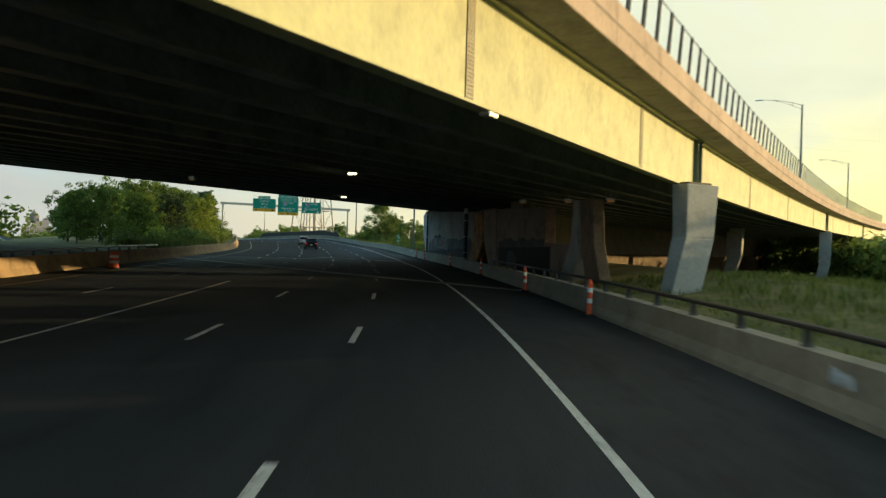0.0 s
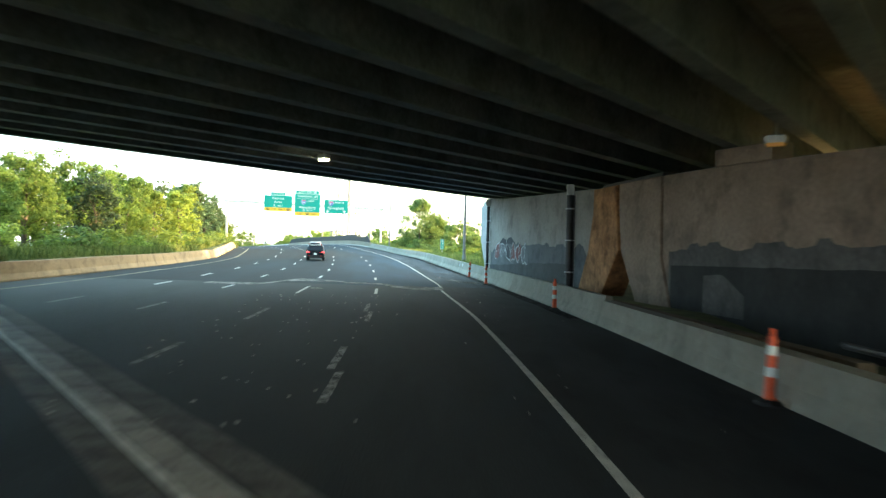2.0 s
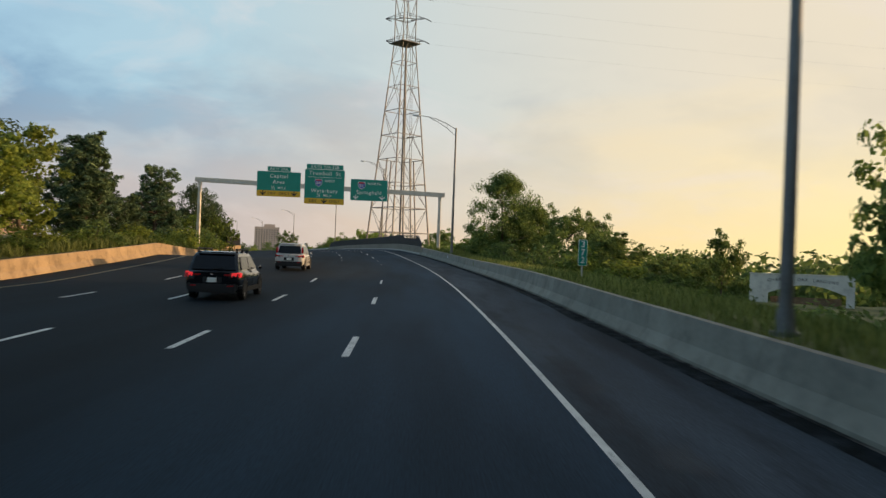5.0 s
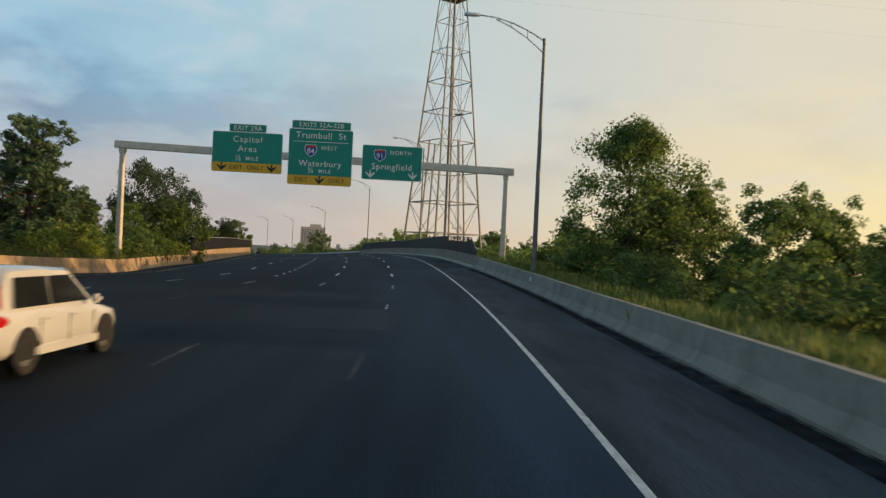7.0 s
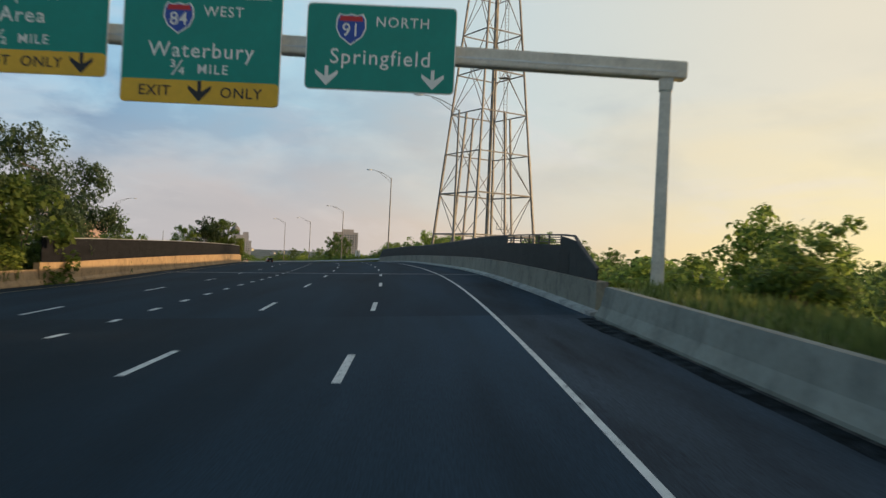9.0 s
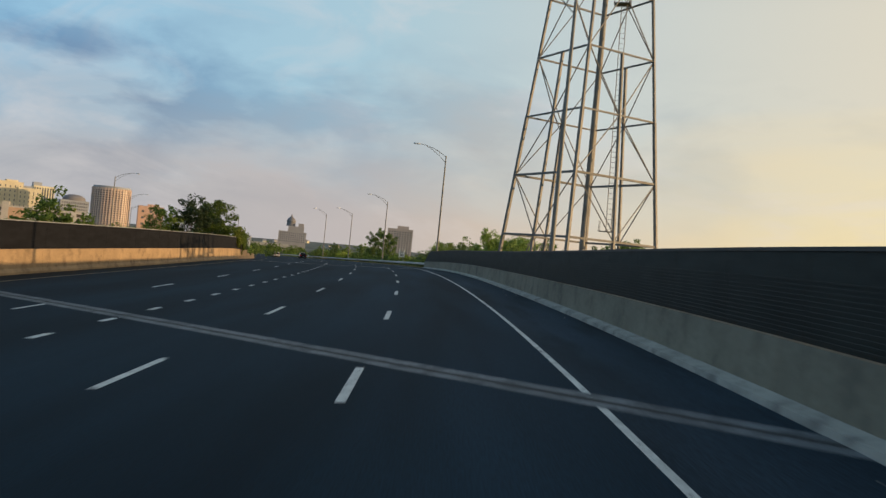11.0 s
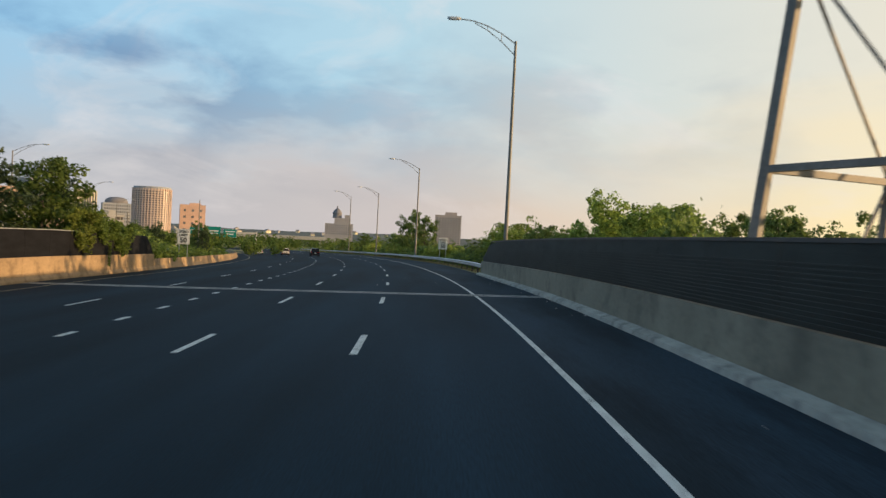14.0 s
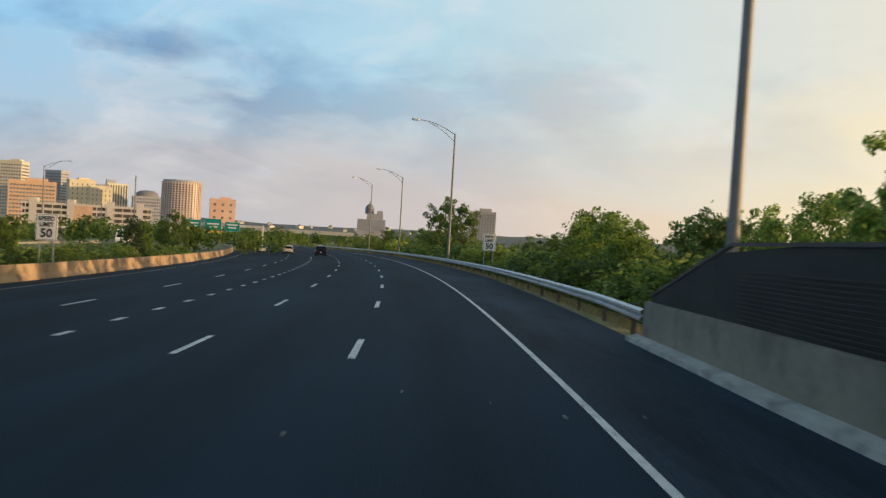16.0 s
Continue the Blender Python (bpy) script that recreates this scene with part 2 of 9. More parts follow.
# ---- materials ----
def material(name, base, rough=0.8, metal=0.0, vary=0.15, scale=1.0, fine=12.0, bump=0.2, tint=None, stains=0.0, spec=0.4, coat=0.0, stretch=None, use_uv=False, per_piece=0.0, glare_ramp=None):
    """A painted, stony or metal surface: patches at scale (per metre), grain at fine, relief, and dark stains with a shape of their own."""
    m = bpy.data.materials.new(name)
    m.use_nodes = True
    nt = m.node_tree
    nd, ln = nt.nodes, nt.links.new
    b = nd["Principled BSDF"]
    tc = nd.new("ShaderNodeTexCoord")
    mp = nd.new("ShaderNodeMapping")
    if stretch:
        mp.inputs["Scale"].default_value = stretch
    ln(tc.outputs["UV" if use_uv else "Object"], mp.inputs["Vector"])

    def noise_at(sc, detail, rgh=0.55):
        n = nd.new("ShaderNodeTexNoise")
        n.inputs["Scale"].default_value, n.inputs["Detail"].default_value, n.inputs["Roughness"].default_value = sc, detail, rgh
        ln(mp.outputs["Vector"], n.inputs["Vector"])
        return n

    big, small = noise_at(scale, 4), noise_at(fine, 3)
    lo = [c * (1 - vary) for c in base]
    hi = [min(1.0, c * (1 + vary)) for c in (tint or base)]
    r1 = nd.new("ShaderNodeValToRGB")
    r1.color_ramp.elements[0].position, r1.color_ramp.elements[1].position = 0.32, 0.68
    r1.color_ramp.elements[0].color, r1.color_ramp.elements[1].color = (*lo, 1), (*hi, 1)
    ln(big.outputs["Fac"], r1.inputs["Fac"])
    r2 = nd.new("ShaderNodeMapRange")
    r2.inputs["From Min"].default_value, r2.inputs["From Max"].default_value = 0.3, 0.7
    r2.inputs["To Min"].default_value, r2.inputs["To Max"].default_value = 1 - vary * 0.8, 1 + vary * 0.8
    ln(small.outputs["Fac"], r2.inputs["Value"])
    mul = nd.new("ShaderNodeMix")
    mul.data_type, mul.blend_type = "RGBA", "MULTIPLY"
    mul.inputs["Factor"].default_value = 1.0
    ln(r1.outputs["Color"], mul.inputs[6])
    ln(r2.outputs["Result"], mul.inputs[7])
    colour = mul.outputs[2]
    if stains:
        st = noise_at(scale * 2.3, 6, 0.65)
        r3 = nd.new("ShaderNodeValToRGB")
        r3.color_ramp.elements[0].position, r3.color_ramp.elements[1].position = 0.50, 0.64
        r3.color_ramp.elements[0].color, r3.color_ramp.elements[1].color = (1, 1, 1, 1), (1 - stains, 1 - stains, 1 - stains * 0.95, 1)
        ln(st.outputs["Fac"], r3.inputs["Fac"])
        mx = nd.new("ShaderNodeMix")
        mx.data_type, mx.blend_type = "RGBA", "MULTIPLY"
        mx.inputs["Factor"].default_value = 1.0
        ln(colour, mx.inputs[6])
        ln(r3.outputs["Color"], mx.inputs[7])
        colour = mx.outputs[2]
    if per_piece:
        oi = nd.new("ShaderNodeObjectInfo")
        r4 = nd.new("ShaderNodeMapRange")
        r4.inputs["To Min"].default_value, r4.inputs["To Max"].default_value = 1 - per_piece, 1 + per_piece
        ln(oi.outputs["Random"], r4.inputs["Value"])
        mp2 = nd.new("ShaderNodeMix")
        mp2.data_type, mp2.blend_type = "RGBA", "MULTIPLY"
        mp2.inputs["Factor"].default_value = 1.0
        ln(colour, mp2.inputs[6])
        ln(r4.outputs["Result"], mp2.inputs[7])
        colour = mp2.outputs[2]
    if glare_ramp:                                 # windscreen glare put into the colour, rising between the first two values along u
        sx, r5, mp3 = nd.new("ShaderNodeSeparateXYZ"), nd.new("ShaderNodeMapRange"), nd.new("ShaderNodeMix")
        for key, value in zip(("From Min", "From Max", "To Min", "To Max"), glare_ramp):
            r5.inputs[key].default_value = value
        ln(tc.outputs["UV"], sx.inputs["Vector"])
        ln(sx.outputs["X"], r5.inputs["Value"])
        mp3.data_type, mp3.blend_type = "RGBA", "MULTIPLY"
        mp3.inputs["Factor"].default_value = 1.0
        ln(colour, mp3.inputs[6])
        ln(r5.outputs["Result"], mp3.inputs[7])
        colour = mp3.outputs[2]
    ln(colour, b.inputs["Base Color"])
    rr = nd.new("ShaderNodeMapRange")
    rr.inputs["To Min"].default_value, rr.inputs["To Max"].default_value = max(0.03, rough - 0.1), min(1.0, rough + 0.1)
    ln(small.outputs["Fac"], rr.inputs["Value"])
    ln(rr.outputs["Result"], b.inputs["Roughness"])
    b.inputs["Metallic"].default_value = metal
    b.inputs["Specular IOR Level"].default_value = spec
    b.inputs["Coat Weight"].default_value = coat
    if bump:
        bp = nd.new("ShaderNodeBump")
        bp.inputs["Strength"].default_value, bp.inputs["Distance"].default_value = bump, 0.02
        ln(small.outputs["Fac"], bp.inputs["Height"])
        ln(bp.outputs["Normal"], b.inputs["Normal"])
    return m


def glowing(name, colour, strength):
    m = bpy.data.materials.new(name)
    m.use_nodes = True
    b = m.node_tree.nodes["Principled BSDF"]
    b.inputs["Base Color"].default_value = (*colour, 1)
    b.inputs["Emission Color"].default_value = (*colour, 1)
    b.inputs["Emission Strength"].default_value = strength
    return m


# Both carriageway asphalts carry a windscreen reflection as colour, darker to the left.
ASPHALT_NEW = material("asphalt_new", (0.0090, 0.0256, 0.0422), 0.9, vary=0.40, scale=0.35, fine=45, bump=0.25, stretch=(1.0, 0.10, 1), use_uv=True, spec=0.14, glare_ramp=(-11.0, -2.0, 0.72, 1.0))
ASPHALT_GLARE = material("asphalt_new_glare", (0.0130, 0.0300, 0.047), 0.9, vary=0.42, scale=0.35, fine=45, bump=0.25, stretch=(1.0, 0.10, 1), use_uv=True, spec=0.14, glare_ramp=(-8.0, -0.8, 0.43, 1.48))
ASPHALT_EDGE_DUSTY = material("asphalt_shoulder_dusty", (0.040, 0.056, 0.072), 0.9, vary=0.5, scale=0.45, fine=35, bump=0.3, stretch=(1.0, 0.14, 1), use_uv=True, spec=0.14, stains=0.4)
ASPHALT_EDGE = material("asphalt_shoulder_new", (0.020, 0.036, 0.052), 0.9, vary=0.5, scale=0.45, fine=35, bump=0.3, stretch=(1.0, 0.14, 1), use_uv=True, spec=0.14, stains=0.35)
ASPHALT_OLD = material("asphalt_old", (0.031, 0.037, 0.043), 0.82, vary=0.25, scale=0.3, fine=40, bump=0.4, stretch=(1.0, 0.15, 1), use_uv=True, stains=0.25, spec=0.15)
ASPHALT_SHOULDER = material("asphalt_shoulder", (0.035, 0.038, 0.042), 0.85, vary=0.3, scale=0.5, fine=40, bump=0.4, stretch=(1.0, 0.3, 1), use_uv=True, stains=0.3, spec=0.15)


def thin(m, scale, lo, hi, most, fade=False):
    """Lets a dusty layer break up: bare where its noise is low."""
    nd, ln = m.node_tree.nodes, m.node_tree.links.new
    tc, n, r = nd.new("ShaderNodeTexCoord"), nd.new("ShaderNodeTexNoise"), nd.new("ShaderNodeMapRange")
    n.inputs["Scale"].default_value, n.inputs["Detail"].default_value, n.inputs["Roughness"].default_value = scale, 7, 0.65
    r.inputs["From Min"].default_value, r.inputs["From Max"].default_value, r.inputs["To Max"].default_value = lo, hi, most
    ln(tc.outputs["Object"], n.inputs["Vector"])
    ln(n.outputs["Fac"], r.inputs["Value"])
    alpha = r.outputs["Result"]
    if fade:                                  # the layer thins out towards its rim
        sep = nd.new("ShaderNodeSeparateXYZ")
        ln(tc.outputs["UV"], sep.inputs["Vector"])
        for axis in ("X", "Y"):
            up = nd.new("ShaderNodeMapRange")
            up.inputs["From Max"].default_value = 0.20
            tri = nd.new("ShaderNodeMath")
            tri.operation = "PINGPONG"
            tri.inputs[1].default_value = 0.5
            ln(sep.outputs[axis], tri.inputs[0])
            ln(tri.outputs[0], up.inputs["Value"])
            mul = nd.new("ShaderNodeMath")
            mul.operation = "MULTIPLY"
            ln(alpha, mul.inputs[0])
            ln(up.outputs["Result"], mul.inputs[1])
            alpha = mul.outputs[0]
    ln(alpha, nd["Principled BSDF"].inputs["Alpha"])
    return m


DUST = thin(material("dust_spill", (0.42, 0.40, 0.375), 0.95, vary=0.3, scale=1.2, fine=25, bump=0.3, spec=0.1), 1.3, 0.30, 0.56, 0.95, True)
DUST_CAKE = thin(material("dust_caked", (0.46, 0.445, 0.42), 0.95, vary=0.3, scale=1.4, fine=25, bump=0.3, spec=0.1), 2.2, 0.33, 0.62, 0.92)
DUST_THIN = thin(material("dust_film", (0.16, 0.155, 0.15), 0.95, vary=0.3, scale=1.2, fine=25, bump=0.2, spec=0.1), 0.7, 0.40, 0.75, 0.38, True)
DUST_SMUDGE = thin(material("dust_smudge", (0.34, 0.33, 0.315), 0.95, vary=0.35, scale=1.6, fine=25, bump=0.2, spec=0.1), 1.7, 0.38, 0.66, 0.75, True)
PAINT_WHITE = material("road_paint_white", (0.66, 0.66, 0.63), 0.6, vary=0.12, scale=2.0, fine=30, bump=0.2, stains=0.35)
PAINT_WHITE = thin(PAINT_WHITE, 8.0, 0.30, 0.43, 1.0)
PAINT_WORN = material("road_paint_worn", (0.34, 0.34, 0.33), 0.7, vary=0.3, scale=3.0, fine=30, bump=0.2, stains=0.6)
PAINT_WORN = thin(PAINT_WORN, 7.0, 0.36, 0.52, 0.9)
PAINT_GHOST = thin(material("road_paint_ghost", (0.30, 0.30, 0.29), 0.8, vary=0.3, scale=3.0, fine=30, bump=0.1, spec=0.1), 5.0, 0.40, 0.70, 0.35)
PAINT_YELLOW = material("road_paint_yellow", (0.34, 0.28, 0.15), 0.6, vary=0.15, scale=2.0, fine=30, bump=0.2, stains=0.3)
CONCRETE = material("concrete_barrier", (0.280, 0.262, 0.213), 0.88, vary=0.14, scale=0.6, fine=9, bump=0.3, stains=0.22, per_piece=0.07)
CONCRETE_PALE = material("concrete_kerb_pale", (0.40, 0.375, 0.33), 0.85, vary=0.2, scale=0.8, fine=10, bump=0.3, stains=0.45)
PARAPET_GREY = material("parapet_grey_concrete", (0.265, 0.232, 0.175), 0.88, vary=0.16, scale=0.5, fine=9, bump=0.3, stains=0.3, per_piece=0.06)
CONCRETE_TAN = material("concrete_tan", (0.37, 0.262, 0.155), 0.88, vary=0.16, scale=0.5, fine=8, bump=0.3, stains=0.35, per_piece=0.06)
CONCRETE_WALL = material("concrete_wall", (0.31, 0.285, 0.25), 0.9, vary=0.16, scale=0.35, fine=7, bump=0.3, stains=0.3)
CONCRETE_PIER = material("concrete_pier", (0.44, 0.44, 0.42), 0.88, vary=0.14, scale=0.4, fine=8, bump=0.3, stains=0.2)
CONCRETE_DECK = material("concrete_deck", (0.30, 0.29, 0.27), 0.9, vary=0.18, scale=0.3, fine=6, bump=0.3, stains=0.35)
PARAPET_STONE = material("parapet_concrete", (0.50, 0.39, 0.33), 0.88, vary=0.12, scale=0.4, fine=7, bump=0.25, stains=0.25)
# The fascia's colour holds yellow sunlight, the inner girders' colour the bluish shade.
GIRDER_SUNLIT = material("girder_sunlit", (0.50, 0.50, 0.27), 0.55, vary=0.12, scale=0.5, fine=5, bump=0.08, stains=0.2)
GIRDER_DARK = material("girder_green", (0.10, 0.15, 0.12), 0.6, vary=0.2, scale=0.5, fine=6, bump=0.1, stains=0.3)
GIRDER_SHADED = material("girder_shaded", (0.20, 0.225, 0.235), 0.65, vary=0.25, scale=0.4, fine=6, bump=0.12, stains=0.35)
STEEL_GALV = material("galvanised_steel", (0.52, 0.53, 0.53), 0.45, metal=0.7, vary=0.12, scale=1.5, fine=14, bump=0.06)
STEEL_DARK = material("dark_steel", (0.06, 0.06, 0.06), 0.55, metal=0.4, vary=0.25, scale=1.5, fine=14, bump=0.1)
STEEL_TOWER = material("tower_steel", (0.19, 0.185, 0.175), 0.6, metal=0.25, vary=0.2, scale=0.6, fine=8, bump=0.08)
GANTRY_PAINT = material("gantry_paint", (0.62, 0.58, 0.50), 0.6, vary=0.1, scale=0.7, fine=8, bump=0.08, stains=0.15)
LAMP_POLE = material("lamp_pole_aluminium", (0.20, 0.20, 0.19), 0.55, metal=0.4, vary=0.12, scale=1.5, fine=14, bump=0.05)
SCREEN_DARK = material("fence_screen", (0.026, 0.030, 0.026), 0.75, vary=0.3, scale=0.7, fine=14, bump=0.25, stretch=(1, 1, 4))
SCREEN_NIGHT = material("fence_screen_navy", (0.011, 0.012, 0.016), 0.9, vary=0.3, scale=0.7, fine=14, bump=0.2, stretch=(1, 1, 4), spec=0.15)
SCREEN_RIB = material("screen_rib", (0.028, 0.031, 0.027), 0.7, metal=0.1, vary=0.3, scale=0.7, fine=14, bump=0.1)
SIGN_GREEN = material("sign_green", (0.0, 0.25, 0.195), 0.5, vary=0.05, scale=0.8, fine=4, bump=0.0)
SIGN_YELLOW = material("sign_yellow", (0.72, 0.42, 0.03), 0.5, vary=0.05, scale=0.8, fine=4, bump=0.0)
SIGN_WHITE = material("sign_white", (0.78, 0.78, 0.74), 0.5, vary=0.04, scale=0.8, fine=4, bump=0.0)
SIGN_BLACK = material("sign_black", (0.02, 0.02, 0.02), 0.5, vary=0.1, scale=0.8, fine=4, bump=0.0)
SIGN_BLUE = material("sign_blue", (0.03, 0.08, 0.36), 0.5, vary=0.05, scale=0.8, fine=4, bump=0.0)
SIGN_RED = material("sign_red", (0.55, 0.03, 0.03), 0.5, vary=0.05, scale=0.8, fine=4, bump=0.0)
ORANGE_PLASTIC = material("orange_plastic", (0.75, 0.10, 0.03), 0.45, vary=0.12, scale=3, fine=20, bump=0.05, stains=0.15)
WHITE_PLASTIC = material("white_reflective_band", (0.75, 0.75, 0.72), 0.4, vary=0.1, scale=3, fine=20, bump=0.05)
RUBBER = material("black_rubber", (0.02, 0.02, 0.02), 0.85, vary=0.2, scale=3, fine=20, bump=0.2)
GRASS_GROUND = material("grass_ground", (0.075, 0.105, 0.03), 0.95, vary=0.4, scale=0.15, fine=1.5, bump=0.6, tint=(0.16, 0.15, 0.055))
EARTH = material("earth_bank", (0.17, 0.12, 0.075), 0.95, vary=0.35, scale=0.4, fine=4, bump=0.6)
BARK = material("bark", (0.11, 0.085, 0.065), 0.95, vary=0.3, scale=2, fine=10, bump=0.6)


# ---- ground ----
def left_edge(s):
    return float(np.interp(s, [-70, 60, 80, 110, 180, 230, 300, 380, 450, 700], [-20.4, -20.4, -20.2, -20.2, -22.3, -22.9, -21.9, -23.2, -25, -27]))


def right_edge(s):
    return float(np.interp(s, [-70, 30, 46, 80, 96, 106, 130, 150, 162, 172, 183, 195, 240, 272, 300, 309, 340, 700], [3.55, 3.37, 3.48, 3.5, 3.3, 3.2, 3.25, 3.42, 3.3, 2.98, 2.66, 2.42, 2.38, 2.48, 2.47, 2.62, 3.3, 3.4]))


def sheet_height(x, y):
    s, l = nearest(x, y)
    s = min(max(s, -75), 700)
    base = float(np.interp(s, GRID, LINE_Z)) + max(-24, min(4, l)) * float(np.interp(s, FALL_AT, FALL))
    gap = min(1.0, max(0.0, min((s - 188) / 10, (304 - s) / 10)))     # the road crosses a cutting here
    bridge = gap * 6.0
    le, re = left_edge(s) - 0.5, right_edge(s) + 0.4
    if l > re:
        d = l - re
        if s < 320:
            rise = -0.45 + 1.05 * min(1, max(0, d - 5) / 6) - 0.06 * max(0, d - 14)
            fall = min(1.0, max(0.0, (s - 88) / 14))                  # past the overpass the verge drops away to lower land
            rise = rise * (1 - fall) + (-0.5 - 0.24 * max(0, d - 2)) * fall
        else:
            rise = -0.5 - 0.18 * d
        far = max(rise, -5.0)
    elif l < le:
        d = le - l
        far = -0.45 + 1.35 * min(1, max(0, d - 5) / 8) - 0.08 * max(0, d - 20)
        far = max(far, -5.0)
    else:
        far = -0.30
    away = max(0.0, min(1.0, (max(abs(l + 9) - 60, 0) + max(-75 - y, 0) + max(y - 640, 0)) / 160))
    z = base + far - bridge
    return z * (1 - away) + (-4.5 - 0.02 * max(0, math.hypot(x + 60, y - 200) - 300)) * away + 0.12 * noise.noise((x * 0.11, y * 0.11, 0)) * (0 if le <= l <= re else 1)


def shoulder_bank(s):
    """The verge behind the roadside barrier: level by the overpass, falling away past it."""
    f = min(1.0, max(0.0, (s - 88) / 14))
    g = min(1.0, max(0.0, (50 - s) / 12))     # a hollow at the foot of the front pier
    return [(d, a * (1 - f) + b * f - c * g) for d, a, b, c in ((0, 0.1, 0.2, 0.0), (1.2, 0.25, 0.55, 0.3), (4, 0.22, 0.3, 1.2), (8, 0.2, -0.6, 1.2), (13, 0.1, -2.0, 0.3), (17, -0.1, -3.4, 0.0))]


def ground_height(x, y):
    """The height that things stand on: the sheet, or the verge that lies over it."""
    s, l = nearest(x, y)
    z = sheet_height(x, y)
    for side, lo, hi, heights in ((1, -70, 186, shoulder_bank(s)), (1, 305, 690, [(0.5, -0.06), (1.0, -0.25), (4, -1.0), (9, -1.9), (14, -3.2)]),
                                  (-1, -70, 204, [(0, 0.3), (1.5, 0.65), (5, 0.85), (10, 1.0), (16, 0.9), (22, 0.2)]), (-1, 312, 690, [(0, 0.1), (1.5, 0.2), (5, 0.1), (10, -0.4), (16, -1.2), (22, -2.5)])):
        if lo < s < hi:
            e = (right_edge(s) + 0.3) if side > 0 else (left_edge(s) - 0.3)
            d = (l - e) * side
            if 0 <= d <= heights[-1][0]:
                h = float(np.interp(d, [a for a, _ in heights], [b for _, b in heights]))
                z = max(z, R(s, l).z + h)
    return z


def spaced(lo, hi, step, reach):
    inner = list(np.arange(lo, hi + 0.01, step))
    out, d = [], step
    while out == [] or out[-1] < reach:
        d *= 1.45
        out.append((out[-1] if out else 0) + d)
    return [lo - v for v in out[::-1]] + inner + [hi + v for v in out]


def build_ground():
    xs, ys = spaced(-150, 75, 5.0, 4500), spaced(-60, 470, 5.0, 4500)
    verts = [(x, y, sheet_height(x, y)) for y in ys for x in xs]
    n = len(xs)
    faces = [(j * n + i, j * n + i + 1, (j + 1) * n + i + 1, (j + 1) * n + i) for j in range(len(ys) - 1) for i in range(n - 1)]
    me = bpy.data.meshes.new("ground")
    me.from_pydata(verts, [], faces)
    me.materials.append(GRASS_GROUND)
    me.shade_smooth()
    return tagged(new("ground", me), "rough mown grass verge and waste ground beside the motorway", "ground", kind="structure")


ground = build_ground()

# ---- road ----
road = thing("road", "five-lane asphalt motorway with white lane markings", "road", kind="structure")
SEAM = 68.0


def lane_profile(s, lo, hi, n=8):
    return [(lo + (hi - lo) * i / n, 0.0) for i in range(n + 1)]


bm = sweep(bmesh.new(), lambda s: lane_profile(s, left_edge(s) - 0.1, 0.1), -70, SEAM, 3, False, True)
part("carriageway", bm, ASPHALT_OLD, road, "older grey asphalt under the bridge")
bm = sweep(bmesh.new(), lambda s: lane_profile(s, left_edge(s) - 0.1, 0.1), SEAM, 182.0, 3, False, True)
part("carriageway", bm, ASPHALT_GLARE, road, "fresh dark asphalt, windscreen glare painted in towards the shoulder")
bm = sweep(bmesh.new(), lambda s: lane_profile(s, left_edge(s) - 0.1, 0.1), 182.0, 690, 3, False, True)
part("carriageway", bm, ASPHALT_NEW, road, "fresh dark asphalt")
bm = sweep(bmesh.new(), lambda s: lane_profile(s, 0.1, right_edge(s) + 0.25, 3), -70, SEAM, 3, False, True)
part("shoulder", bm, ASPHALT_SHOULDER, road, "dusty asphalt shoulder")
bm = sweep(bmesh.new(), lambda s: lane_profile(s, 0.1, right_edge(s) + 0.25, 3), SEAM, 182.0, 3, False, True)
part("shoulder", bm, ASPHALT_EDGE_DUSTY, road, "dusty streaked asphalt shoulder")
bm = sweep(bmesh.new(), lambda s: lane_profile(s, 0.1, right_edge(s) + 0.25, 3), 182.0, 690, 3, False, True)
part("shoulder", bm, ASPHALT_EDGE, road, "dark asphalt shoulder on the bridge")
# the slab under the asphalt where the road is a bridge
bm = sweep(bmesh.new(), lambda s: [(left_edge(s) - 0.6, -0.05), (right_edge(s) + 0.6, -0.05), (right_edge(s) + 0.6, -1.1), (left_edge(s) - 0.6, -1.1)], 184, 309, 5)
part("bridge_slab", bm, CONCRETE_DECK, road)


def stripe(name, l, s0, s1, width, paint, h=0.005, wander=0.0):
    n = max(1, round((s1 - s0) / 3))
    bm = bmesh.new()
    off = (lambda s: l(s)) if callable(l) else (lambda s: l)
    sweep(bm, lambda s: [(off(s) - width / 2, h), (off(s) + width / 2, h)], s0, s1, max(0.7, (s1 - s0) / n), False)
    return part(name, bm, paint, road)


stripe("edge_line", lambda s: 0.04 + 0.06 * max(0.0, min(1.0, (80 - s) / 8)) - 0.1 * max(0.0, min(1.0, (69 - s) / 3)), 66.8, 690, 0.115, PAINT_WHITE)
stripe("edge_line", lambda s: 0.02 - 0.16 * max(0.0, min(1.0, (s - 50) / 10)), -70, 64.6, 0.13, PAINT_WHITE)
stripe("edge_line", 0.42, 64.8, 68.2, 0.09, PAINT_GHOST)
stripe("median_line", lambda s: left_edge(s) + 2.2, -70, 690, 0.11, PAINT_YELLOW)
stripe("kerb_seal", lambda s: right_edge(s) - 0.05, 66, 181, 0.07, CONCRETE_PALE, 0.012)
stripe("lane_line", -3 * LANE, -70, 24, 0.13, PAINT_WHITE)
